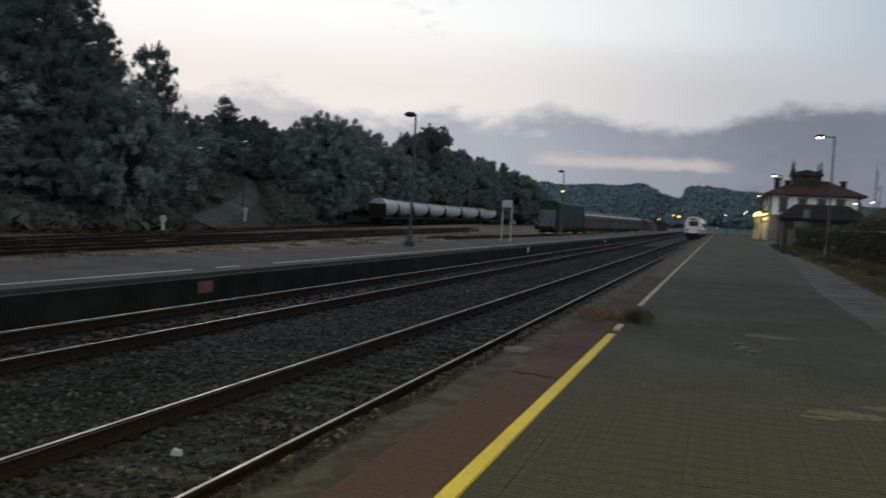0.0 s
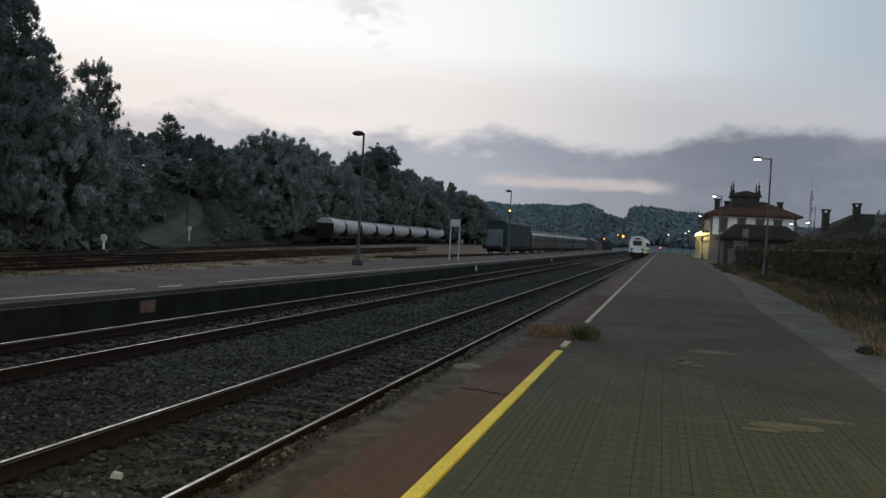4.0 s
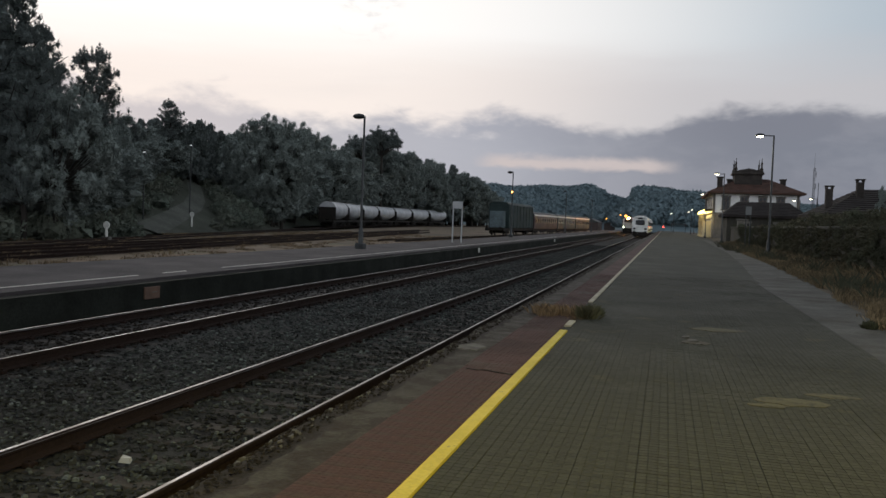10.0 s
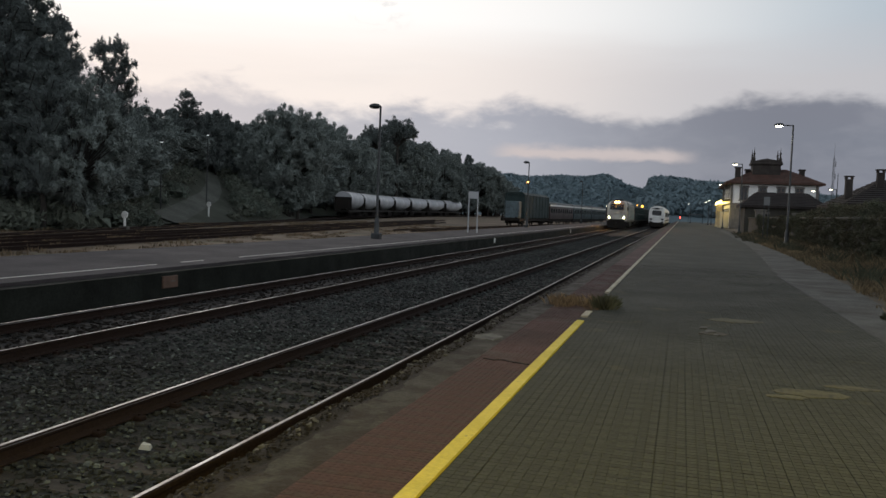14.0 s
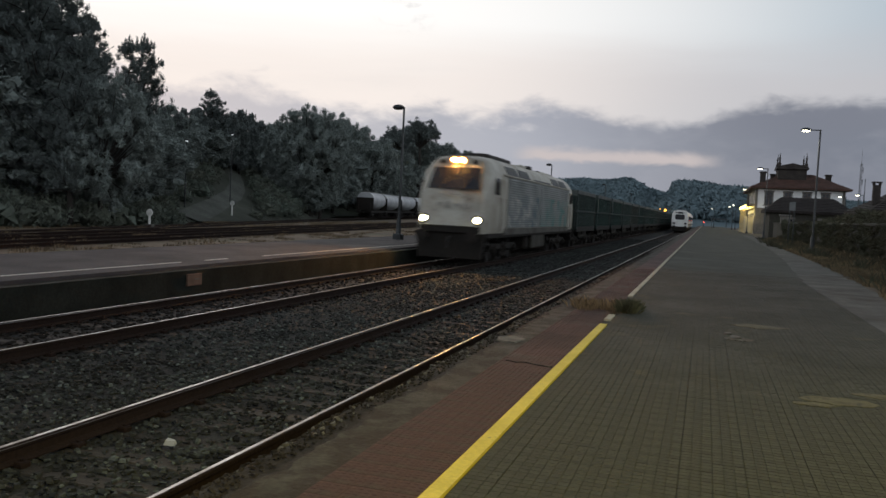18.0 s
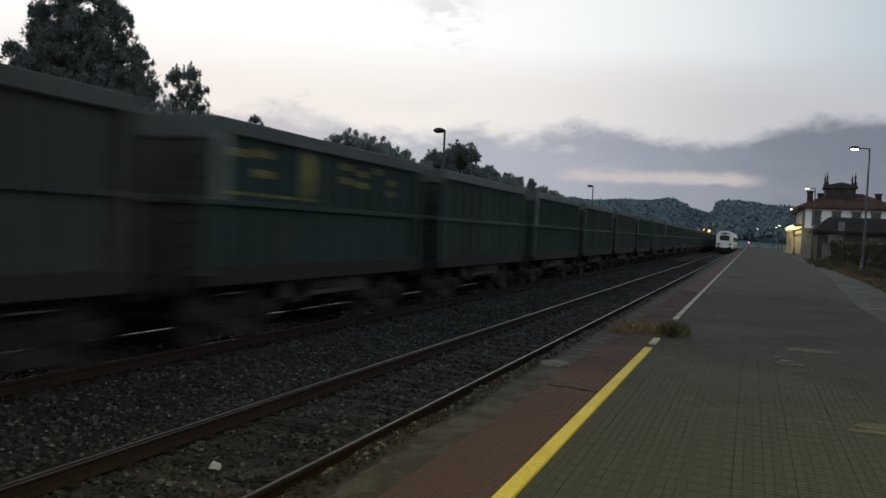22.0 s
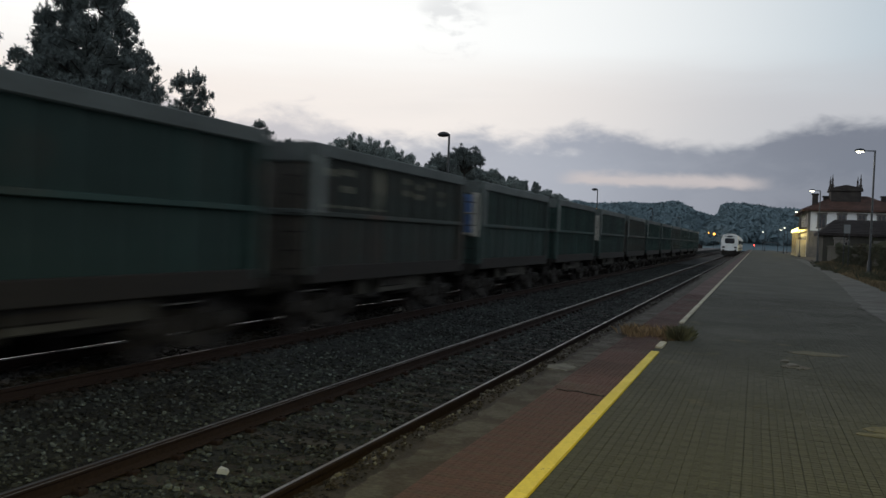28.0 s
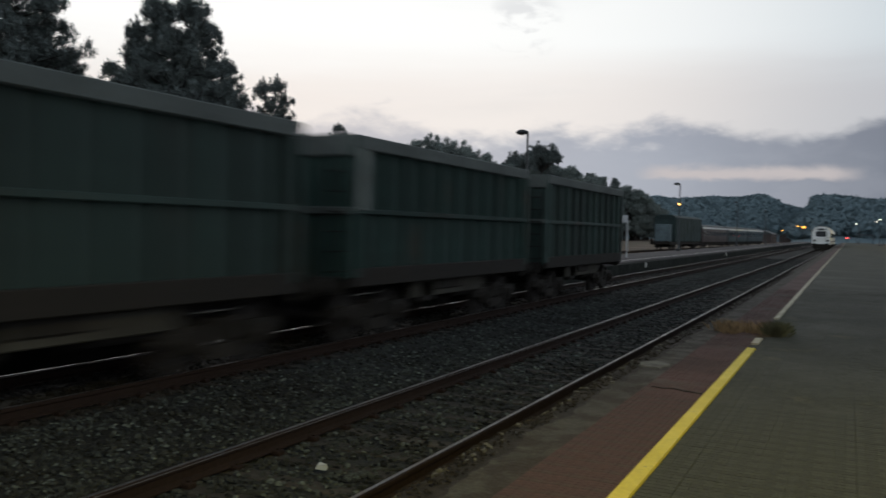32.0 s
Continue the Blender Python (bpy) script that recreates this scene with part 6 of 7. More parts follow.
def oak_data(seed, h, w, fine=1.0):
    """A broad round tree with a lumpy crown."""
    rg = np.random.default_rng(seed)
    trunk = Mesh().tube((0, 0, -1), (0.1, 0, h * 0.35), 0.03 * h, 0.02 * h, 9, caps=False)
    limbs = Mesh()
    C, R, K = [], [], []
    for _ in range(120 if fine == 1.0 else 60):
        d = rg.normal(size=3)
        d /= np.linalg.norm(d)
        rr = rg.uniform(0.55, 1.0)
        c = Vector((d[0] * w * 0.5 * rr, d[1] * w * 0.5 * rr, h * 0.54 + d[2] * h * 0.42 * rr))
        limbs.tube((0.1, 0, h * 0.33), c, 0.008 * h, 0.002 * h, 5 if fine == 1.0 else 3, caps=False)
        lobe = rg.uniform(0.07, 0.125) * h
        for _j in range(6 if fine == 1.0 else 5):
            e = rg.normal(size=3)
            C.append(c + Vector(e / np.linalg.norm(e)) * lobe * rg.uniform(0.25, 0.82))
            R.append(rg.uniform(0.028, 0.052) * h * (1.0 if fine == 1.0 else 1.3))
            K.append(int((20 + 34 * fine) * rg.uniform(0.8, 1.2)))
    V, F = leaf_cloud(rg, C, R, K, {1.0: 0.13, 0.5: 0.16}.get(fine, 0.22), 0.9, heart=0.7)
    return trunk, limbs, V, F


def umbrella_data(seed, h):
    """A tall bare trunk with a rounded crown at the top."""
    rg = np.random.default_rng(seed)
    trunk = Mesh().tube((0, 0, -1), (0.3, 0.1, h * 0.5), 0.02 * h, 0.015 * h, 9, caps=False).tube((0.3, 0.1, h * 0.5), (0.1, 0, h * 0.8), 0.015 * h, 0.009 * h, 9, caps=False)
    limbs = Mesh()
    C, R, K = [], [], []
    for _ in range(90):
        d = rg.normal(size=3)
        d /= np.linalg.norm(d)
        rr = rg.uniform(0.45, 1.0)
        c = Vector((d[0] * h * 0.185 * rr, d[1] * h * 0.185 * rr, h * 0.86 + d[2] * h * (0.105 if d[2] > 0 else 0.085) * rr))
        limbs.tube((0.2, 0, h * 0.70), c, 0.005 * h, 0.0015 * h, 5, caps=False)
        for _j in range(5):
            C.append(c + Vector(rg.normal(size=3)) * 0.022 * h)
            R.append(rg.uniform(0.018, 0.034) * h)
            K.append(40)
    V, F = leaf_cloud(rg, C, R, K, 0.12, 0.85)
    return trunk, limbs, V, F


def tree(name, parts, mat_, label, category="tree", group=""):
    t = thing(name, label, category, group=group)
    trunk, limbs, V, F = parts
    part("trunk", trunk, MAT["bark"], t)
    part("branchwork", limbs, MAT["bark"], t, kind="stuff")
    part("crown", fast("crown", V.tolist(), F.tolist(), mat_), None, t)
    return t


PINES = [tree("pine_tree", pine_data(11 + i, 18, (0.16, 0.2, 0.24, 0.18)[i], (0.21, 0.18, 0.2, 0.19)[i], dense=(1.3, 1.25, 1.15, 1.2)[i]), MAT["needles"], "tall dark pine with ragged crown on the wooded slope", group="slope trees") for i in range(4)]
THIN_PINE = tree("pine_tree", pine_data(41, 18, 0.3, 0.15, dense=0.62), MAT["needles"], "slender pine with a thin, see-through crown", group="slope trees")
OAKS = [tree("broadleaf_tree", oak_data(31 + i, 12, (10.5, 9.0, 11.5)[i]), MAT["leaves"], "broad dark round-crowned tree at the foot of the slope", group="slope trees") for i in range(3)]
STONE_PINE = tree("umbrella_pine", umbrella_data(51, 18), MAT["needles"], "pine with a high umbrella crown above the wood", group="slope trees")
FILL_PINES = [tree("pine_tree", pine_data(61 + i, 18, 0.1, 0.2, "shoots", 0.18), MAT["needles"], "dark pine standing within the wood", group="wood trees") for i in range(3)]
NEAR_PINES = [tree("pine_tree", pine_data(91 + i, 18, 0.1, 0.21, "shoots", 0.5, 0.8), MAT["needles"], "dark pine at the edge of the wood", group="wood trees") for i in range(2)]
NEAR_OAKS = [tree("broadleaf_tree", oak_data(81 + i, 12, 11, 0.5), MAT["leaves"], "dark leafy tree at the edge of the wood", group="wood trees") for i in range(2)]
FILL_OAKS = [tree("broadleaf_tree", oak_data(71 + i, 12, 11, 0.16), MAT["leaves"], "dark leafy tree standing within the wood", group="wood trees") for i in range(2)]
TREE_H = {"p": 18.0, "t": 18.0, "o": 12.0, "u": 18.0}
placed_first = set()


def slope_z(x, y):
    """Height of the wooded slope: it rises away from the yard."""
    # distance behind the foot of the slope
    foot = -41.0 - max(0.0, y - 45) * 0.16 - 8.0 * min(1.0, max(0.0, (y - 96) / 30))
    d = max(0.0, foot - x)
    return -0.72 + min(d * 0.5, 5.0 + d * 0.1) + 0.4 * noise.noise((x * 0.05, y * 0.05, 0)) * min(1, d / 5)


def plant(kind, x, y, top, wide=1.0, seed=0, z=None, light=False):
    rg = random.Random(int(x * 13 + y * 7 + seed))
    pool = {"p": FILL_PINES if light else PINES, "o": FILL_OAKS if light else OAKS, "u": [STONE_PINE], "t": [THIN_PINE]}[kind]
    if light and math.hypot(x, y) < 84:
        pool = NEAR_OAKS if kind == "o" else NEAR_PINES
    proto = pool[rg.randrange(len(pool))]
    g = slope_z(x, y) if z is None else z
    s = (top - g) / TREE_H[kind]
    m = Matrix.LocRotScale((x, y, g), Euler((0, 0, rg.uniform(0, 6.28))), (s * wide, s * wide, s))
    if proto not in placed_first:
        placed_first.add(proto)
        proto.matrix_basis = m
        return proto
    return copy_thing(proto, m @ Matrix.Diagonal((1 / proto.scale.x, 1 / proto.scale.y, 1 / proto.scale.z, 1)))


def plant_at(kind, bearing, rise, dist, wide=1.0, light=False, seed=0):
    """A tree at a compass bearing and distance from the platform, its top at an angle of rise in degrees."""
    a = radians(bearing)
    if bearing > -25.8:
        dist, wide = dist + (24 if bearing > -20.6 else 12), min(wide, 1.0)
    light = light or (dist > 95 and kind == "p")
    rise *= {"o": 1.06, "p": 1.03}.get(kind, 1.0)
    return plant(kind, dist * math.sin(a), dist * math.cos(a), 1.6 + dist * math.tan(radians(rise)), wide, seed, light=light)


# skyline trees: kind, bearing, rise of the top, distance, width
for row in (("p", -57.6, 14.2, 63, 1.2), ("p", -54.8, 16.0, 60, 1.3), ("p", -53.0, 14.0, 62, 1.1), ("o", -50.6, 8.6, 60, 0.8), ("p", -47.4, 12.8, 63, 0.95), ("p", -46.2, 14.4, 62, 1.15), ("p", -44.6, 14.6, 60, 1.2), ("p", -43.6, 13.3, 64, 1.1), ("p", -42.7, 11.0, 62, 1.0), ("p", -41.9, 9.0, 61, 0.95), ("p", -42.8, 9.6, 57, 1.0), ("o", -41.0, 7.2, 58, 0.75),
            ("t", -39.5, 10.0, 76, 1.1), ("t", -38.7, 10.2, 78, 1.0), ("t", -38.2, 9.2, 79, 0.9), ("p", -38.6, 6.6, 77, 0.6), ("o", -37.8, 5.6, 74, 0.5)):
    plant_at(*row)
for row in (("p", -36.4, 5.4, 90, 0.8), ("p", -35.4, 5.7, 100, 0.8), ("t", -34.3, 7.2, 108, 1.7), ("t", -33.9, 6.7, 110, 1.4), ("p", -34.2, 6.0, 112, 1.2), ("p", -33.4, 5.5, 110, 0.8), ("p", -32.3, 5.9, 112, 1.0), ("p", -31.6, 5.7, 114, 0.9), ("p", -30.8, 5.2, 124, 1.0), ("p", -30.1, 5.1, 126, 1.0), ("o", -29.2, 5.1, 116, 0.8),
            ("o", -28.5, 5.8, 113, 0.8), ("o", -27.6, 6.4, 112, 0.75), ("o", -26.7, 6.45, 112, 0.6), ("o", -25.7, 6.1, 150, 0.6), ("o", -25.0, 5.6, 148, 0.6)):
    plant_at(*row)
for row in (("o", -23.4, 4.8, 152, 0.8), ("p", -22.4, 4.5, 165, 0.8), ("u", -21.5, 5.65, 172, 0.85), ("u", -19.9, 6.2, 176, 1.2), ("o", -20.4, 4.7, 182, 1.0), ("o", -18.5, 4.75, 186, 0.8), ("p", -17.4, 4.2, 195, 0.8), ("o", -16.5, 4.1, 205, 0.8), ("p", -15.7, 3.7, 215, 0.9),
            ("p", -14.8, 3.65, 238, 0.9), ("o", -14.1, 3.4, 250, 0.9), ("o", -13.4, 3.0, 255, 0.9), ("p", -12.8, 2.7, 260, 1.0), ("o", -12.3, 2.2, 265, 1.0), ("o", -11.8, 1.8, 275, 1.1), ("o", -11.4, 1.4, 285, 1.2)):
    plant_at(*row)
# the body of the wood: trees under the skyline, nearer rows lower
rg_ = random.Random(77)
SKYLINE = ((-58, 13.0), (-53, 11.0), (-50, 8.0), (-46, 11.0), (-44, 9.5), (-42, 7.0), (-40, 6.2), (-38, 5.6), (-37, 5.6), (-35.2, 5.8), (-33, 5.6), (-30.5, 5.1), (-29, 5.0), (-27, 5.4), (-25.4, 5.2), (-24, 4.9), (-22, 4.4), (-20, 4.5), (-18.2, 4.4), (-16.6, 4.0), (-14.8, 3.4), (-13.5, 2.9), (-12.3, 2.0), (-11.4, 1.3))
STAND = ((-58, 62), (-44, 64), (-40, 70), (-38, 78), (-35, 106), (-30, 124), (-28, 118), (-27.0, 120), (-26.6, 148), (-24, 156), (-22.6, 167), (-21.5, 182), (-20.4, 198), (-19.2, 212), (-18, 226), (-16.7, 240), (-15, 254), (-14, 260), (-11.4, 300))
bearing = -58.0
i = 0
while bearing < -11.3:
    e = float(np.interp(bearing, [k[0] for k in SKYLINE], [k[1] for k in SKYLINE]))
    d = float(np.interp(bearing, [k[0] for k in STAND], [k[1] for k in STAND]))
    for near, low, high in ((1.03, 0.88, 1.03), (0.99, 0.62, 0.8), (0.95, 0.32, 0.52)):
        if near < 0.98 and (-36.2 < bearing < -29.5 or (bearing > -25 and rg_.random() < 0.3)):
            continue
        rise = e * rg_.uniform(low, high)
        row_d = d * (near + rg_.uniform(-0.02, 0.02)) if bearing < -25 else d * rg_.uniform(1.0, 1.06)
        a = radians(bearing)
        if 1.6 + row_d * math.tan(radians(rise)) - slope_z(row_d * math.sin(a), row_d * math.cos(a)) > 1.6:
            plant_at(rg_.choice("oppp" if near > 1 else "oop"), bearing + rg_.uniform(-0.35, 0.35), rise, row_d, rg_.uniform(0.85, 1.15) if near > 1 else rg_.uniform(1.1, 1.5), True, i)
        i += 1
    bearing += 0.4 * 62 / d + 0.25

# slope ground, one sheet
sg = Mesh()
XS = [-36 - 1.6 * i for i in range(28)] + [-84, -92, -104, -120, -150, -220]
YS = [-40 + 3 * i for i in range(138)]
for y in YS:
    for x in XS:
        xx = x - max(0, y - 45) * 0.16
        sg.v.append((xx, y, slope_z(xx, y) - (0.06 if x == -36 else 0)))
k_ = len(XS)
sg.f = [(i * k_ + j, i * k_ + j + 1, (i + 1) * k_ + j + 1, (i + 1) * k_ + j) for i in range(len(YS) - 1) for j in range(k_ - 1)]
thing("slope", "dark scrubby hillside rising behind the goods yard", "hillside", kind="structure", m=sg, material=MAT["scrub_ground"], smooth=60)

WAY = ((-35.6, 76.0, 2.0), (-35.0, 79.0, 2.0), (-34.05, 85.0, 1.9), (-33.2, 91.5, 1.8), (-32.64, 96.5, 1.8), (-32.36, 103.0, 1.8), (-32.5, 108.0, 1.8), (-32.71, 112.5, 1.8))


def off_path(x, y):
    """Distance from the dirt path, nearer the eye only."""
    return min(math.hypot(x - d * math.sin(radians(b)), y - d * math.cos(radians(b))) for b, d, _ in WAY)


# scrub under the trees
rg = np.random.default_rng(8)
C, R, K = [], [], []
for i in range(1300):
    y = rg.uniform(15, 300) if i < 900 else rg.uniform(55, 105)
    x = -42.5 - max(0, y - 45) * 0.16 - rg.uniform(0, 16)
    x -= 9.0 * min(1.0, max(0.0, (y - 96) / 30))
    if -36.5 < math.degrees(math.atan2(x, y)) < -31.2 and math.hypot(x, y) < 112 and (rg.uniform() < 0.35 or min(off_path(x, y), off_path(x - 2.5, y + 3.2), off_path(x - 4.4, y + 6.2)) < 2.8):
        continue
    r = rg.uniform(0.6, 1.8)
    C.append((x, y, slope_z(x, y) + r * 0.45))
    R.append(r)
    K.append(100)
for i in range(420):
    y = rg.uniform(16, 92)
    x = -41.2 - max(0, y - 45) * 0.16 - rg.uniform(0, 5)
    if min(off_path(x, y), off_path(x - 2.5, y + 3.2), off_path(x - 4.4, y + 6.2)) > 2.8:
        r = rg.uniform(0.7, 1.7)
        C.append((x, y, slope_z(x, y) + r * 0.45))
        R.append(r)
        K.append(90)
for i in range(110):
    y = rg.uniform(24, 54)
    r = rg.uniform(0.8, 1.7)
    C.append((-37.6 - rg.uniform(0, 3.6), y, -0.72 + r * 0.5))
    R.append(r)
    K.append(110)
V, F = leaf_cloud(rg, C, R, K, 0.2, 0.8, heart=0.6)
tagged(new("undergrowth", fast("undergrowth", V.tolist(), F.tolist(), MAT["scrub"])), "dark scrub and bracken covering the slope", "undergrowth", kind="stuff")

# a pale dirt path climbing the slope
pth = Mesh()
STEPS = np.linspace(0, len(WAY) - 1, 50)
for brg, d, w in zip(*[np.interp(STEPS, range(len(WAY)), [k[i] for k in WAY]) for i in range(3)]):
    x, y = d * math.sin(radians(brg)), d * math.cos(radians(brg))
    for s in (-1, 1):
        pth.v.append((x + s * w / 2, y + s * w * 0.2, slope_z(x + s * w / 2, y + s * w * 0.2) + 0.08))
pth.f = [(2 * i, 2 * i + 1, 2 * i + 3, 2 * i + 2) for i in range(len(STEPS) - 1)]
thing("dirt_path", "pale dirt track climbing the wooded slope", "path", kind="structure", m=pth, material=material("dirt_path", (0.088, 0.092, 0.078), 0.95, second=(0.062, 0.066, 0.056), fine=4, coarse=0.4), smooth=60)

# distant wooded hills, the haze put into their pale blue-green base colour
MAT["far_wood_haze"] = material("hazy_far_woodland", (0.15, 0.20, 0.222), 0.95, second=(0.13, 0.178, 0.20), fine=0.05, coarse=0.01, vary=0.06, through_light=0.1, spec=0.1, bump=0)


def hill(name, label, dist, knots, depth, seed, tree_h):
    """A ridge given by bearings and elevation angles in degrees, with a bristly canopy."""
    n_az, n_up = 260, 46
    az = np.linspace(knots[0][0], knots[-1][0], n_az)
    el = np.interp(az, [k[0] for k in knots], [k[1] for k in knots])
    m = Mesh()
    for a, e in zip(az, el):
        top = max(dist * math.tan(radians(e)) - tree_h * 0.2, 1)
        for j in range(n_up):
            u = j / (n_up - 1)
            g = math.sin(u * 2.0) if u < 0.785 else 1.0 - (u - 0.785) * 2
            d = dist + (u - 0.785) * depth * 1.2
            x, y = d * math.sin(radians(a)), d * math.cos(radians(a))
            lump = abs(noise.noise((x / tree_h * 0.9, y / tree_h * 0.9, seed))) + 0.6 * abs(noise.noise((x / tree_h * 2.3, y / tree_h * 2.3, seed + 4)))
            m.v.append((x, y, -1 + top * max(g, 0) + tree_h * (lump * 0.22 - 0.2) * (0.3 + 0.7 * min(1, 2 * u))))
    m.f = [(i * n_up + j, i * n_up + j + 1, (i + 1) * n_up + j + 1, (i + 1) * n_up + j) for i in range(n_az - 1) for j in range(n_up - 1)]
    h = thing(name, label, "hill", kind="structure", m=m, material=MAT["far_wood_haze"], smooth=80)
    rg = np.random.default_rng(seed)
    C, R, K = [], [], []
    for _ in range(6500):
        a = rg.uniform(knots[0][0], knots[-1][0])
        e = np.interp(a, [k[0] for k in knots], [k[1] for k in knots])
        u = 0.785 * (1 - 0.9 * rg.uniform() ** 1.5)
        d = dist + (u - 0.785) * depth * 1.2
        top = max(dist * math.tan(radians(e)) - tree_h * 0.2, 1)
        th = tree_h * rg.uniform(0.4, 1.15)
        C.append((d * math.sin(radians(a)), d * math.cos(radians(a)), -1 + top * math.sin(u * 2.0) + th * 0.25))
        R.append(th * 0.4)
        K.append(7)
    V, F = leaf_cloud(rg, C, R, K, tree_h * 0.05, 1.1, heart=0.8)
    part("canopy", fast("canopy", V.tolist(), F.tolist(), MAT["far_wood_haze"]), None, h, kind="stuff")


hill("hill_west", "hazy wooded hill beyond the yard", 620, ((-16, 2.2), (-13, 2.45), (-11.9, 2.5), (-10.7, 2.3), (-8.4, 2.5), (-6.8, 2.45), (-5.2, 2.65), (-4.0, 2.1), (-3.4, 1.9), (-2.4, 1.6), (-1.2, 1.0)), 260, 3, 7)
hill("hill_north", "hazy wooded hill beyond the station", 520, ((-3.4, 1.2), (-2.4, 1.9), (-2.0, 2.6), (-1.0, 2.6), (0.0, 2.5), (0.9, 2.35), (2.3, 2.3), (5, 2.0), (9, 1.6)), 220, 4, 7)
hill("hill_far", "pale far ridge closing the valley", 1500, ((-60, 2.2), (-30, 2.0), (-14, 1.7), (0, 1.5), (12, 1.8), (40, 2.2), (70, 2.0)), 500, 5, 10)

# greenery on the town side: ivy on the wall and a garden tree
C, R, K = [], [], []
for i in range(330):
    y = rg.uniform(22, 66)
    C.append((rg.uniform(7.5, 9.4), y, 1.75 + rg.uniform(0, 0.75) * float(np.interp(y, [30, 48, 66], [0.9, 1.0, 0.1]))))
    R.append(rg.uniform(0.18, 0.4))
    K.append(110)
for i in range(900):
    y = 17 + 70 * rg.uniform() ** 1.5
    up = 1 - rg.uniform() ** 1.5
    C.append((7.35 - rg.uniform(0.0, 0.4) * (1 - up * 0.7), y, 0.1 + up * (1.75 + 0.45 * noise.noise((y * 0.25, 0, 0)))))
    R.append(rg.uniform(0.1, 0.3))
    K.append(60)
V, F = leaf_cloud(rg, C, R, K, 0.065, 0.8, heart=0.5)
MAT["ivy"] = material("dark_ivy", (0.066, 0.072, 0.046), 0.9, second=(0.075, 0.064, 0.042), fine=1.5, coarse=0.3, island=0.3, bump=0, through_light=0.2)
tagged(new("ivy", fast("ivy", V.tolist(), F.tolist(), MAT["ivy"])), "dark ivy and brambles hanging over the stone wall", "ivy", kind="stuff")
plant("o", 11.2, 46.5, 4.25, 0.5, seed=900, z=0.0)
plant("o", 10.9, 43.5, 3.5, 0.6, seed=901, z=0.0)

# ---- small ground detail: stones, weeds, edge debris, pavers ----
rg = np.random.default_rng(21)


def pebble_field(n, xs, ys, z, size, mat_, name, label, category, power=1.9):
    """Broken stones, denser where the platform is near."""
    base = np.array([(-1, -0.7, -0.5), (0.9, -0.8, -0.45), (1, 0.7, -0.5), (-0.8, 0.9, -0.45), (-0.7, -0.5, 0.5), (0.6, -0.6, 0.6), (0.75, 0.5, 0.45), (-0.5, 0.7, 0.6)])
    fc = [(0, 3, 2, 1), (4, 5, 6, 7), (0, 1, 5, 4), (1, 2, 6, 5), (2, 3, 7, 6), (3, 0, 4, 7)]
    V = np.zeros((n, 8, 3))
    u = rg.uniform(size=n) ** power
    y = ys[0] + (ys[1] - ys[0]) * u
    x = rg.uniform(xs[0], xs[1], n)
    s = size * rg.uniform(0.45, 1.35, n)
    ang = rg.uniform(0, 6.28, (n, 2))
    pts = base[None] * (1 + rg.normal(size=(n, 8, 3)) * 0.22)
    pts *= np.stack([rg.uniform(0.7, 1.3, n), rg.uniform(0.7, 1.3, n), rg.uniform(0.5, 1.0, n)], 1)[:, None]
    c, sn = np.cos(ang[:, 0]), np.sin(ang[:, 0])
    px, py, pz = pts[..., 0], pts[..., 1], pts[..., 2]
    px, py = px * c[:, None] - py * sn[:, None], px * sn[:, None] + py * c[:, None]
    t = (rg.uniform(size=n) - 0.5) * 1.2
    c, sn = np.cos(t), np.sin(t)
    py, pz = py * c[:, None] - pz * sn[:, None], py * sn[:, None] + pz * c[:, None]
    V[..., 0] = px * s[:, None] + x[:, None]
    V[..., 1] = py * s[:, None] + y[:, None]
    zz = np.array([z(a, b) for a, b in zip(x, y)]) if callable(z) else z
    V[..., 2] = pz * s[:, None] + (zz + rg.uniform(-0.25, 0.35, n) * s)[:, None]
    F = (np.arange(n)[:, None, None] * 8 + np.array(fc)[None]).reshape(-1, 4)
    return tagged(new(name, fast(name, V.reshape(-1, 3).tolist(), F.tolist(), mat_)), label, category, kind="stuff")


def bed_z(x, y):
    return float(np.interp(x, [p[0] for p in prof], [p[1] for p in prof])) + 0.012


pebble_field(41000, (-8.1, -2.95), (1.5, 90), bed_z, 0.028, MAT["stone"], "ballast_stones", "loose angular grey ballast stones between the rails", "ballast")
pebble_field(11000, (-10.9, -8.1), (4, 90), bed_z, 0.032, MAT["dark_stone"], "ballast_stones", "loose brown-stained ballast stones on the second track", "ballast")
pebble_field(6500, (-8.1, -2.95), (1.5, 70), lambda x, y: bed_z(x, y) + 0.016, 0.020, MAT["pale_stone"], "pale_stones", "scattered paler stones lying on the ballast", "ballast")
pebble_field(19000, (-8.1, -2.9), (-7, 2.5), bed_z, 0.024, MAT["stone"], "ballast_stones", "loose angular grey ballast stones between the rails", "ballast", 1.0)
wst = thing("white_stone", "one large pale broken stone lying on the ballast", "stone", Matrix.LocRotScale((-4.48, 6.04, -0.625), Euler((0.2, 0.1, 0.5)), (0.48, 0.48, 0.48)), m=Mesh().add([(-0.11, -0.06, -0.04), (0.1, -0.08, -0.04), (0.12, 0.06, -0.04), (-0.08, 0.08, -0.04), (-0.08, -0.04, 0.05), (0.07, -0.05, 0.06), (0.09, 0.04, 0.035), (-0.05, 0.06, 0.06)], [(0, 3, 2, 1), (4, 5, 6, 7), (0, 1, 5, 4), (1, 2, 6, 5), (2, 3, 7, 6), (3, 0, 4, 7)]), material=MAT["sign_face"], smooth=0)

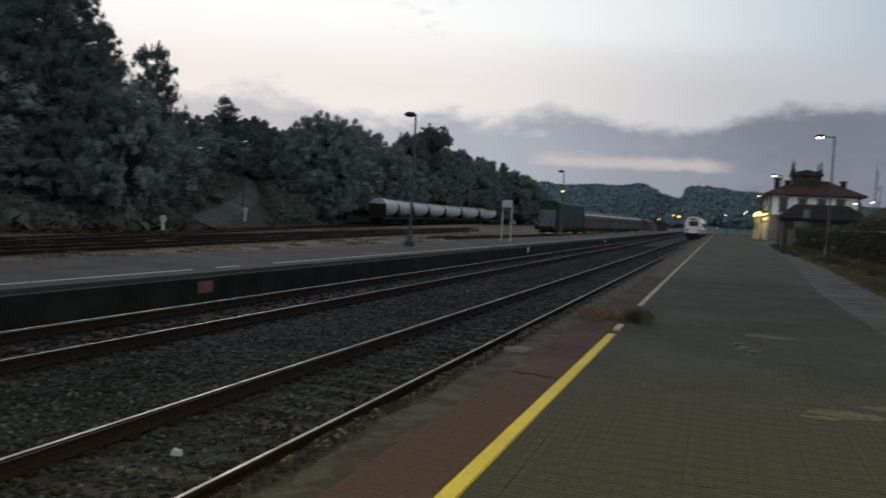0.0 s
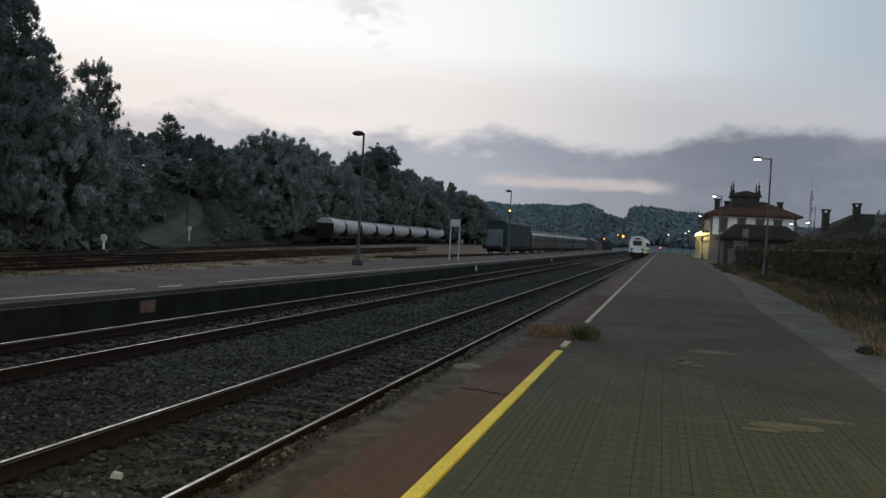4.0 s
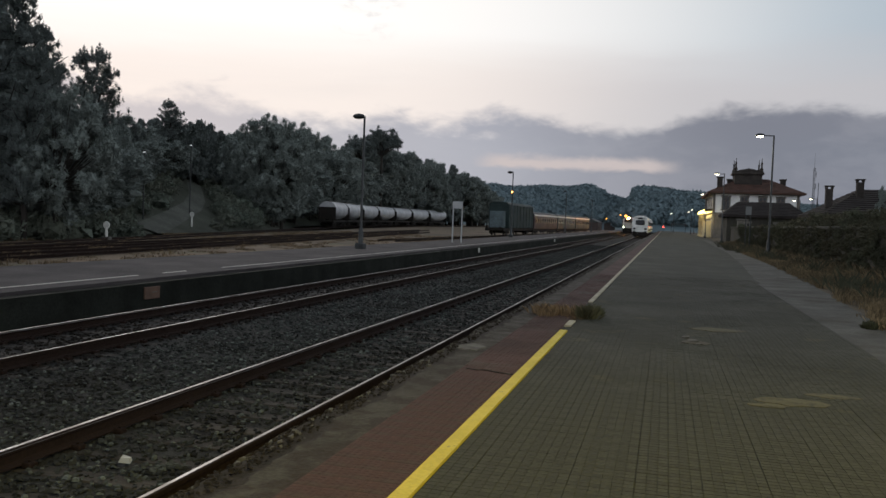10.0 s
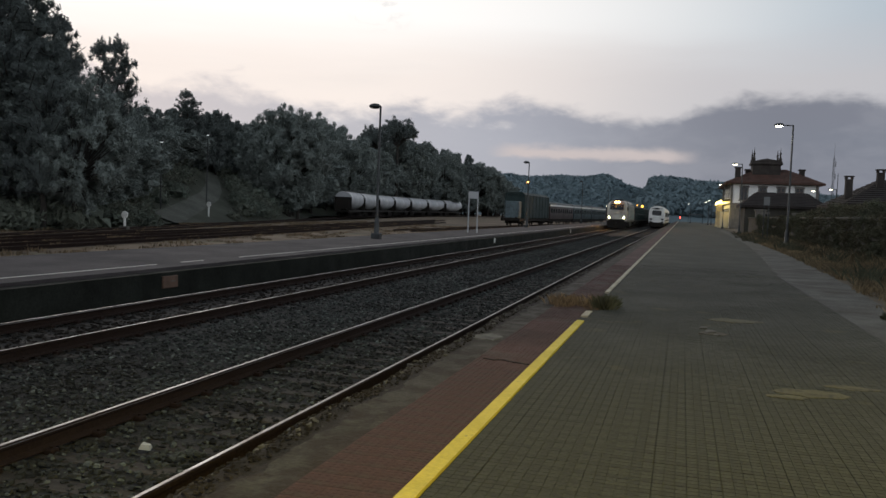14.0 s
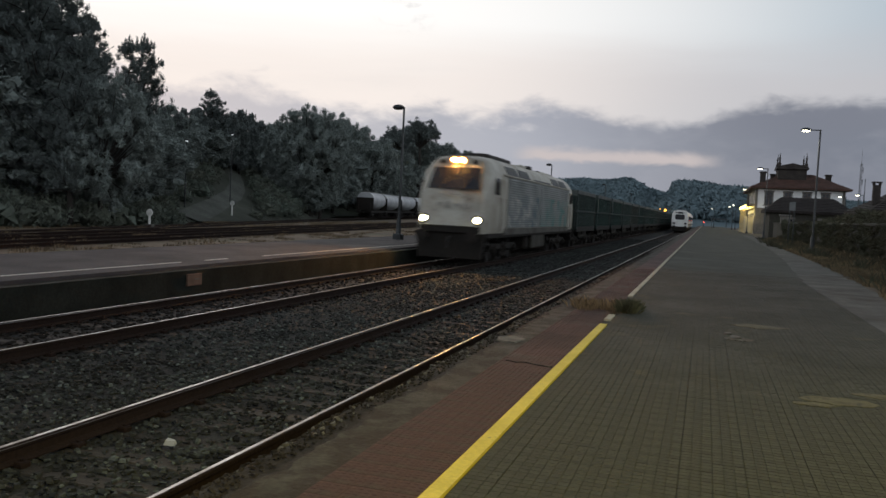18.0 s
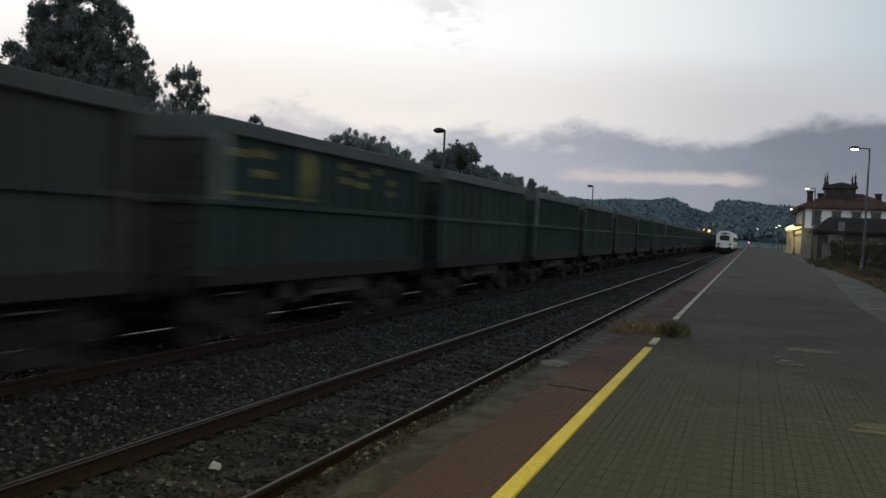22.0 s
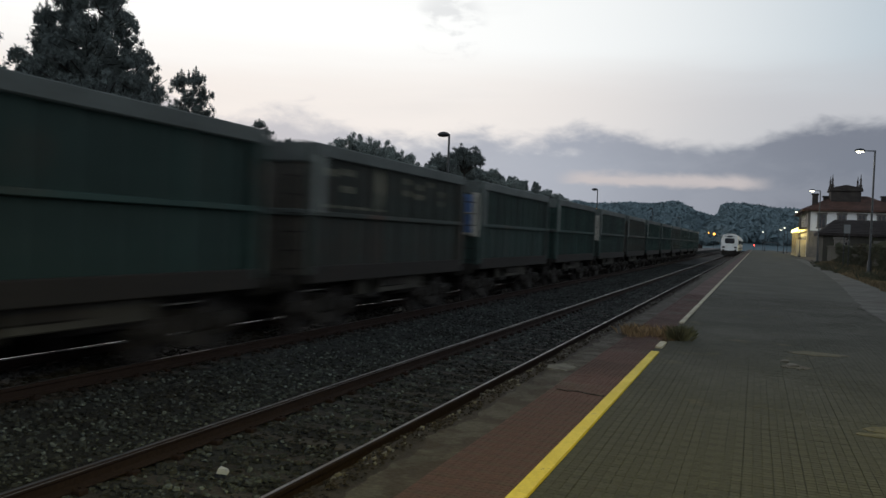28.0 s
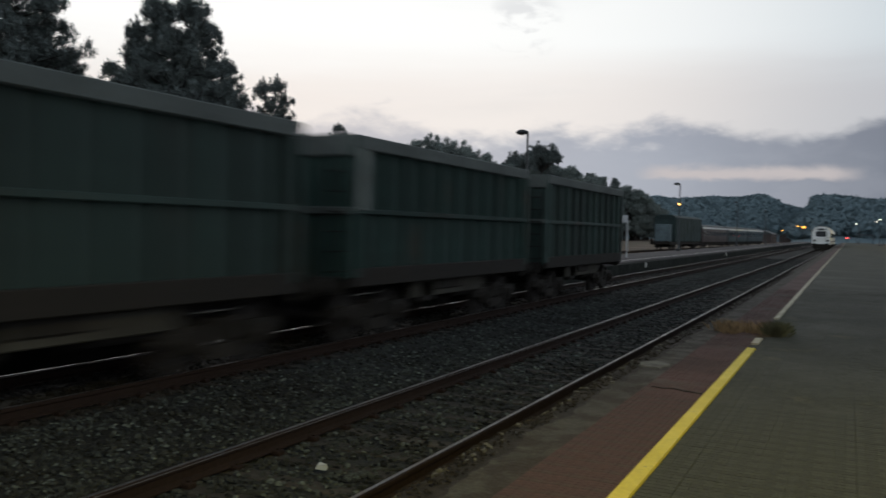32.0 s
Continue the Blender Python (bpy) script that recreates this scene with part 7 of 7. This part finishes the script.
# crumbling concrete edge: coping slabs with broken outer rims
MAT["edge_soil"] = material("edge_soil", (0.026, 0.020, 0.014), 0.95, second=(0.013, 0.010, 0.007), fine=24, coarse=2.2, vary=0.5, third=(0.075, 0.07, 0.058), third_lo=0.62, third_hi=0.68, third_scale=7, bump=0.8)
MAT["coping"] = material("worn_edging", (0.066, 0.061, 0.050), 0.95, second=(0.040, 0.036, 0.029), fine=28, coarse=1.4, vary=0.35, third=(0.03, 0.023, 0.016), third_lo=0.44, third_hi=0.56, third_scale=2.6, bump=0.8)
part_edge = thing("platform_edge", "crumbling brown and pale concrete edging of the near platform", "kerb", kind="structure")


def edge_surface(x, y):
    """Worn edging: level by the paving, broken away towards the rail."""
    brk = -2.555 + 0.07 * noise.noise((y * 0.8, 4, 0)) + 0.04 * noise.noise((y * 3.1, 6, 0))
    z = 0.002 + 0.008 * noise.noise((x * 6, y * 2.5, 3)) - 0.004 * abs(noise.noise((x * 20, y * 14, 8)))
    over = max(0.0, brk - x)
    return z - over * 0.55 - over * over * 1.2 + 0.02 * noise.noise((x * 9, y * 5, 1)) * min(1, over * 8)


def ragged(y):
    """Where the concrete edging has broken away from the crumbled earth."""
    return -2.34 + 0.10 * noise.noise((y * 1.1, 11, 0)) + 0.07 * noise.noise((y * 3.7, 13, 0)) + 0.03 * noise.noise((y * 11, 15, 0))


def strip(name, x0, x1, nx, y0, y1, ny, mat_, label):
    m = Mesh()
    for j in range(ny + 1):
        y = y0 + (y1 - y0) * (j / ny) ** 1.5
        l, r = (ragged(y), x1) if x0 > -2.6 else (x0, ragged(y))
        for i in range(nx + 1):
            x = l + (r - l) * i / nx
            m.v.append((x, y, edge_surface(x, y) - (0.012 if x1 < -2.2 and 0 < i < nx else 0)))
    m.f = [(j * (nx + 1) + i, j * (nx + 1) + i + 1, (j + 1) * (nx + 1) + i + 1, (j + 1) * (nx + 1) + i) for j in range(ny) for i in range(nx)]
    return part(name, m, mat_, part_edge, label, smooth=50)


strip("edging", -2.47, -2.04, 14, 1.5, 70, 520, MAT["coping"], "worn pale concrete edging")
strip("crumbled_edge", -2.98, -2.47, 16, 1.5, 70, 520, MAT["edge_soil"], "crumbled brown earth and mortar")
strip("edging", -2.47, -2.04, 14, -7.0, 1.5, 80, MAT["coping"], "worn pale concrete edging")
strip("crumbled_edge", -2.98, -2.47, 16, -7.0, 1.5, 80, MAT["edge_soil"], "crumbled brown earth and mortar")
part("far_edging", Mesh().box(-2.62, -2.06, 70, 600, -0.16, -0.004).box(-2.62, -2.06, -40, -7.0, -0.16, -0.004), MAT["coping"], part_edge, smooth=0)
rub = pebble_field(5200, (-2.9, -2.4), (2, 40), edge_surface, 0.013, MAT["edge_soil"], "edge_rubble", "crumbled earth and mortar along the platform edge", "rubble")
part("rubble", rub.data, None, part_edge, kind="stuff")
bpy.data.objects.remove(rub)
MAT["mortar"] = material("pale_mortar", (0.125, 0.12, 0.106), 0.9, second=(0.06, 0.056, 0.048), fine=30, coarse=4)
for k in range(150):
    y = 4.0 + 20 * rg.uniform() ** 1.3
    x = -2.60 + rg.normal() * 0.03 + 0.16 * rg.uniform() ** 3
    n_c = 6
    ang = np.sort(rg.uniform(0, 6.28, n_c))
    rr = 0.034 * rg.uniform(0.35, 1.0, n_c) * rg.uniform(0.5, 1.5)
    ring0 = [(float(r_ * np.cos(q) * 0.6), float(r_ * np.sin(q) * 1.5), -0.02) for q, r_ in zip(ang, rr)]
    part("mortar_chip", Mesh().loft([ring0, [(p[0] * 0.85, p[1] * 0.85, 0.003) for p in ring0]]), MAT["mortar"], part_edge, at=pose(x, y, edge_surface(x, y) + 0.004, rg.normal() * 4, -8 + rg.normal() * 4, rg.normal() * 20), smooth=0)
part("pale_patch", Mesh().loft([[(-0.16, -0.2, -0.01), (0.1, -0.26, -0.01), (0.16, 0.1, -0.01), (-0.02, 0.28, -0.01), (-0.18, 0.1, -0.01)], [(-0.15, -0.19, 0.004), (0.09, -0.25, 0.004), (0.15, 0.1, 0.004), (-0.02, 0.27, 0.004), (-0.17, 0.1, 0.004)]]), MAT["mortar"], part_edge, "pale mortar patch", at=pose(-2.25, 9.74, 0.012), smooth=0)

MAT["gutter"] = material("worn_concrete_strip", (0.105, 0.10, 0.088), 0.92, second=(0.058, 0.056, 0.047), fine=25, coarse=0.9, third=(0.05, 0.045, 0.032), third_lo=0.5, third_hi=0.68, third_scale=0.7)
# pale gutter strip on the town side of the paving
gutter_y = np.concatenate([np.arange(-20, 60, 0.5), np.arange(60, 121, 3.0)])
gutter_l = np.interp(gutter_y, [-20, 22, 27, 40, 57, 70, 120], [2.58, 2.58, 2.8, 3.45, 4.05, 4.25, 4.85])
gutter_r = np.interp(gutter_y, [-20, 6, 15, 17, 24, 40, 57, 70, 120], [3.4, 3.4, 3.62, 3.8, 4.22, 4.8, 5.0, 5.1, 5.9])
sheet("gutter_strip", [(float(y), float(a) + 0.09 * noise.noise((y * 0.7, 1, 0)) + 0.05 * noise.noise((y * 2.1, 3, 0)), float(b) + 0.16 * noise.noise((y * 0.6, 5, 0)) + 0.08 * noise.noise((y * 1.9, 7, 0))) for y, a, b in zip(gutter_y, gutter_l, gutter_r)],
      -0.002, MAT["gutter"], "strip", "pale worn concrete strip beside the paving")

# weeds and grass tufts
MAT["straw"] = material("straw", (0.22, 0.15, 0.085), 0.9, second=(0.13, 0.09, 0.052), fine=3, coarse=0.8, island=0.4, bump=0)
def tufts(name, spots, mat_, label, blade, per=70):
    V, F = [], []
    for x, y, r, h in spots:
        n = int(per * (0.5 + r))
        a = rg.uniform(0, 6.28, n)
        rr = r * np.sqrt(rg.uniform(size=n))
        bx_, by_ = x + rr * np.cos(a), y + rr * np.sin(a)
        lean = rg.normal(size=(n, 2)) * 0.35 * h
        hh = h * rg.uniform(0.4, 1.1, n)
        w = blade * rg.uniform(0.6, 1.3, n)
        t = rg.uniform(0, 6.28, n)
        dx, dy = np.cos(t) * w, np.sin(t) * w
        z0 = np.full(n, -0.05)
        q = np.stack([np.stack([bx_ - dx, by_ - dy, z0], 1), np.stack([bx_ + dx, by_ + dy, z0], 1),
                      np.stack([bx_ + lean[:, 0] * 0.5 + dx * 0.7, by_ + lean[:, 1] * 0.5 + dy * 0.7, hh * 0.6], 1), np.stack([bx_ + lean[:, 0], by_ + lean[:, 1], hh], 1)], 1)
        V.append(q.reshape(-1, 3))
    V = np.concatenate(V)
    F = np.arange(len(V)).reshape(-1, 4)
    return tagged(new(name, fast(name, V.tolist(), F.tolist(), mat_)), label, "grass", kind="stuff")


tufts("weed_tuft", [(-1.2 + rg.normal() * 0.06, 13.9 + rg.normal() * 0.2, 0.09, rg.uniform(0.12, 0.27)) for _ in range(9)], MAT["weed"], "dark green weed growing through the yellow line", 0.004, 190)
tufts("dry_tuft", [(-1.36 - 0.75 * rg.uniform() ** 1.6, 13.9 + rg.normal() * 0.25, 0.16, rg.uniform(0.04, 0.22)) for _ in range(15)], MAT["straw"], "dry straw-coloured grass beside the yellow line", 0.0028, 110)
tufts("weed_tuft", [(3.42 + rg.normal() * 0.08, 15.1 + rg.normal() * 0.1, 0.07, 0.13) for _ in range(6)], MAT["weed"], "small dark weed at the edge of the paving", 0.012, 120)
MAT["brown_grass"] = material("brown_grass", (0.21, 0.155, 0.088), 0.9, second=(0.10, 0.082, 0.05), fine=3, coarse=0.5, island=0.45, bump=0)
spots = []
for _ in range(1500):
    y = 12 + 80 * rg.uniform() ** 1.3
    e = float(np.interp(y, [6, 15, 24, 40, 57, 120], [3.4, 3.65, 4.25, 4.85, 5.05, 5.9]))
    x = rg.uniform(e + 0.1, 7.3)
    spots.append((x, y, 0.3, rg.uniform(0.06, 0.22) * (1 + 1.6 * max(0, x - 6.1))))
tufts("verge_grass", spots, MAT["brown_grass"], "dry straw grass on the verge by the wall", 0.012, 60)
spots = [(7.3 - 2.6 * rg.uniform() ** 2.2, 15 + 75 * rg.uniform() ** 1.3, 0.4, rg.uniform(0.12, 0.6)) for _ in range(150)]
tufts("verge_weeds", spots, MAT["ivy"], "dark weeds on the verge by the wall", 0.016, 60)
spots = [(-17 - 26 * rg.uniform(), 15 + 90 * rg.uniform(), 0.5, rg.uniform(0.1, 0.4)) for _ in range(900)]
spots = [(a_, b_, c_, d_ * 0.4) for a_, b_, c_, d_ in spots]
yg = tufts("yard_grass", spots, MAT["drygrass"], "dry brown grass across the goods yard", 0.02, 50)
yg.location.z = -0.68

# paving: olive-grey tiles and red edge blocks, each with its own edges
block_g = Mesh()
for a in range(3):
    for b in range(3):
        u, v = (a - 1) * 0.0665, (b - 1) * 0.0665
        block_g.add([(u + sx * w, v + sy * w, z) for w, z in ((0.0318, -0.010), (0.0300, 0.0)) for sx, sy in ((-1, -1), (1, -1), (1, 1), (-1, 1))], [(4, 5, 6, 7), (0, 1, 5, 4), (1, 2, 6, 5), (2, 3, 7, 6), (3, 0, 4, 7)])
block_g.add([(-0.0996, -0.0996, -0.0035), (0.0996, -0.0996, -0.0035), (0.0996, 0.0996, -0.0035), (-0.0996, 0.0996, -0.0035)], [(0, 1, 2, 3)])
block_r = Mesh().bbox(-0.0994, 0.0994, -0.0994, 0.0994, -0.05, 0.0, 0.003)
for a in range(4):
    for b in range(4):
        block_r.prism([(-0.07 + a * 0.047 - 0.013, -0.07 + b * 0.047 - 0.013), (-0.07 + a * 0.047 + 0.013, -0.07 + b * 0.047 - 0.013), (-0.07 + a * 0.047 + 0.013, -0.07 + b * 0.047 + 0.013), (-0.07 + a * 0.047 - 0.013, -0.07 + b * 0.047 + 0.013)], "z", 0, 0.002)
gd, rd_ = block_g.data("paver", MAT["paver"], 0), block_r.data("paver", MAT["redpaver"], 0)
plat = bpy.data.objects["platform_near"]


def settle(x, y):
    return 0.004 + 0.006 * noise.noise((x * 1.3, y * 0.9, 0.5)) + 0.0015 * noise.noise((x * 23, y * 17, 1.5))


def lay(x0, x1, step, y0, y1, ln, mesh, single, name, mat_, label, near):
    """Blocks in running bond: those near the camera's stand are parts of their own, the rest one joined mesh."""
    bv = np.array(mesh.v)
    bf = mesh.f
    V, F, k = [], [], 0
    for i in range(int(round((x1 - x0) / step))):
        x = x0 + (i + 0.5) * step + 0.004 * noise.noise((i * 3.7, 0, 0))
        y = y0
        while y < y1:
            if near(x, y):
                part("paver", single, None, plat, at=pose(x, y, settle(x, y)))
            else:
                v = bv.copy()
                v[:, 2] += settle(x, y) + v[:, 0] * 0.02 * noise.noise((x * 9, y * 7, 2)) + v[:, 1] * 0.02 * noise.noise((x * 8, y * 9, 5))
                v[:, 0] += x + 0.003 * noise.noise((x * 31, y * 37, 9))
                v[:, 1] += y
                V.append(v)
                F += [tuple(j + k for j in f) for f in bf]
                k += len(bv)
            y += ln
    return part(name, fast(name, np.concatenate(V).tolist(), F, mat_), None, plat, label, kind="stuff")


lay(-1.32, 2.74, 0.2, -7.0, 27, 0.2, block_g, gd, "paver_field", MAT["paver"], "olive-grey tiles of nine raised squares", lambda x, y: 4.4 < y < 8.0 and -1.3 < x < 1.5)
lay(-2.05, -1.45, 0.2, -7.0, 26, 0.2, block_r, rd_, "red_paver_field", MAT["redpaver"], "red studded edge tiles", lambda x, y: 3.6 < y < 8.0)
# far paving: flat courses carry on as a plain worn surface
sheet("red_strip", [(26, -2.06, -1.45), (560, -2.06, -1.45)], -0.004, MAT["redpaver"], "strip", "worn red edge strip of the platform")
sheet("far_paving", [(27, -1.32, 2.95), (40, -1.32, 3.6), (66, -1.32, 4.4), (120, -1.32, 5.0), (600, -1.32, 6.5)], -0.004, MAT["paver"], "paving", "olive-grey platform paving in the distance")
# a crack across the red edge tiles
crack = Mesh()
cp_ = [(-1.98, 8.31), (-1.86, 8.27), (-1.77, 8.31), (-1.66, 8.25), (-1.56, 8.22), (-1.46, 8.19)]
for i, (a, b) in enumerate(zip(cp_, cp_[1:])):
    w0, w1 = (0.006, 0.016, 0.010, 0.020, 0.014, 0.006)[i], (0.006, 0.016, 0.010, 0.020, 0.014, 0.006)[i + 1]
    crack.loft([[(a[0], a[1] - w0, -0.03), (a[0], a[1] + w0, -0.03), (a[0], a[1] + w0, 0.0125), (a[0], a[1] - w0, 0.0125)], [(b[0], b[1] - w1, -0.03), (b[0], b[1] + w1, -0.03), (b[0], b[1] + w1, 0.0125), (b[0], b[1] - w1, 0.0125)]])
thing("paving_crack", "dark soil-filled crack across the red edge tiles", "crack", m=crack, material=MAT["edge_soil"], smooth=0)
# sandy smears left on the tiles, and a broken tile with pale pieces
MAT["sand"] = material("sandy_smear", (0.10, 0.092, 0.052), 0.95, second=(0.085, 0.08, 0.046), fine=30, coarse=3, vary=0.35, third=(0.055, 0.053, 0.038), third_lo=0.5, third_hi=0.62, third_scale=9)
for x, y, w, d_ in ((1.2, 8.05, 0.32, 0.16), (1.62, 8.5, 0.22, 0.10), (0.95, 7.8, 0.18, 0.08), (0.82, 13.3, 0.4, 0.22)):
    ring0 = [(w * math.cos(q) * (1 + 0.35 * noise.noise((math.cos(q) * 2 + x, math.sin(q) * 2, y))), d_ * math.sin(q) * (1 + 0.5 * noise.noise((math.cos(q) * 3, math.sin(q) * 3 + x, y))), 0) for q in [2 * math.pi * j / 22 for j in range(22)]]
    thing("sand_smear", "pale sandy smear dried on the paving", "stain", pose(x, y, 0.006), group="paving smears", m=Mesh().loft([[(a, b, -0.012) for a, b, _ in ring0], [(a, b, 0.002) for a, b, _ in ring0], [(a * 0.8, b * 0.8, 0.0035) for a, b, _ in ring0]]), material=MAT["sand"])
for x, y, w, d_, r in ((0.42, 11.75, 0.16, 0.22, 20), (0.34, 12.1, 0.12, 0.14, 5), (0.50, 11.45, 0.08, 0.10, 40), (0.30, 11.5, 0.05, 0.07, 70)):
    thing("pale_chip", "pale broken paving chip on the platform", "chip", pose(x, y, 0.012, 3, -4, r), group="paving chips", m=Mesh().loft([[(-w / 2, -d_ * 0.4, -0.02), (w * 0.4, -d_ / 2, -0.02), (w / 2, d_ * 0.3, -0.02), (-w * 0.1, d_ / 2, -0.02), (-w * 0.45, d_ * 0.2, -0.02)], [(-w * 0.42, -d_ * 0.34, 0.012), (w * 0.34, -d_ * 0.42, 0.016), (w * 0.42, d_ * 0.25, 0.01), (-w * 0.08, d_ * 0.42, 0.014), (-w * 0.38, d_ * 0.16, 0.01)]]), material=MAT["mortar"], smooth=0)
thing("broken_tile_pit", "dark hollow where a paving tile has broken out", "hole", pose(0.46, 11.62, 0.0055), m=Mesh().prism([(-0.2, -0.1), (0.12, -0.16), (0.2, 0.05), (0.06, 0.2), (-0.16, 0.14)], "z", -0.02, 0.004), material=MAT["soil"], smooth=0)

# ---- motion ----
SPEED, T_REF, NOSE_REF = 22.9, 18.5, 17.6
PITCH, RAKE_START = 10.02, 22.0


def motions():
    """The goods train runs through at a steady speed: locomotive first, then the rake."""
    for k, vehicle in enumerate([LOCO] + WAGONS):
        back = 0.0 if k == 0 else RAKE_START + (k - 1) * PITCH
        rows = [(t, pose(TRACK_2, NOSE_REF + back - SPEED * (t - T_REF), RAIL_Z)) for t in (0.0, 16.0, 32.0)]
        walk(vehicle, rows)


motions()
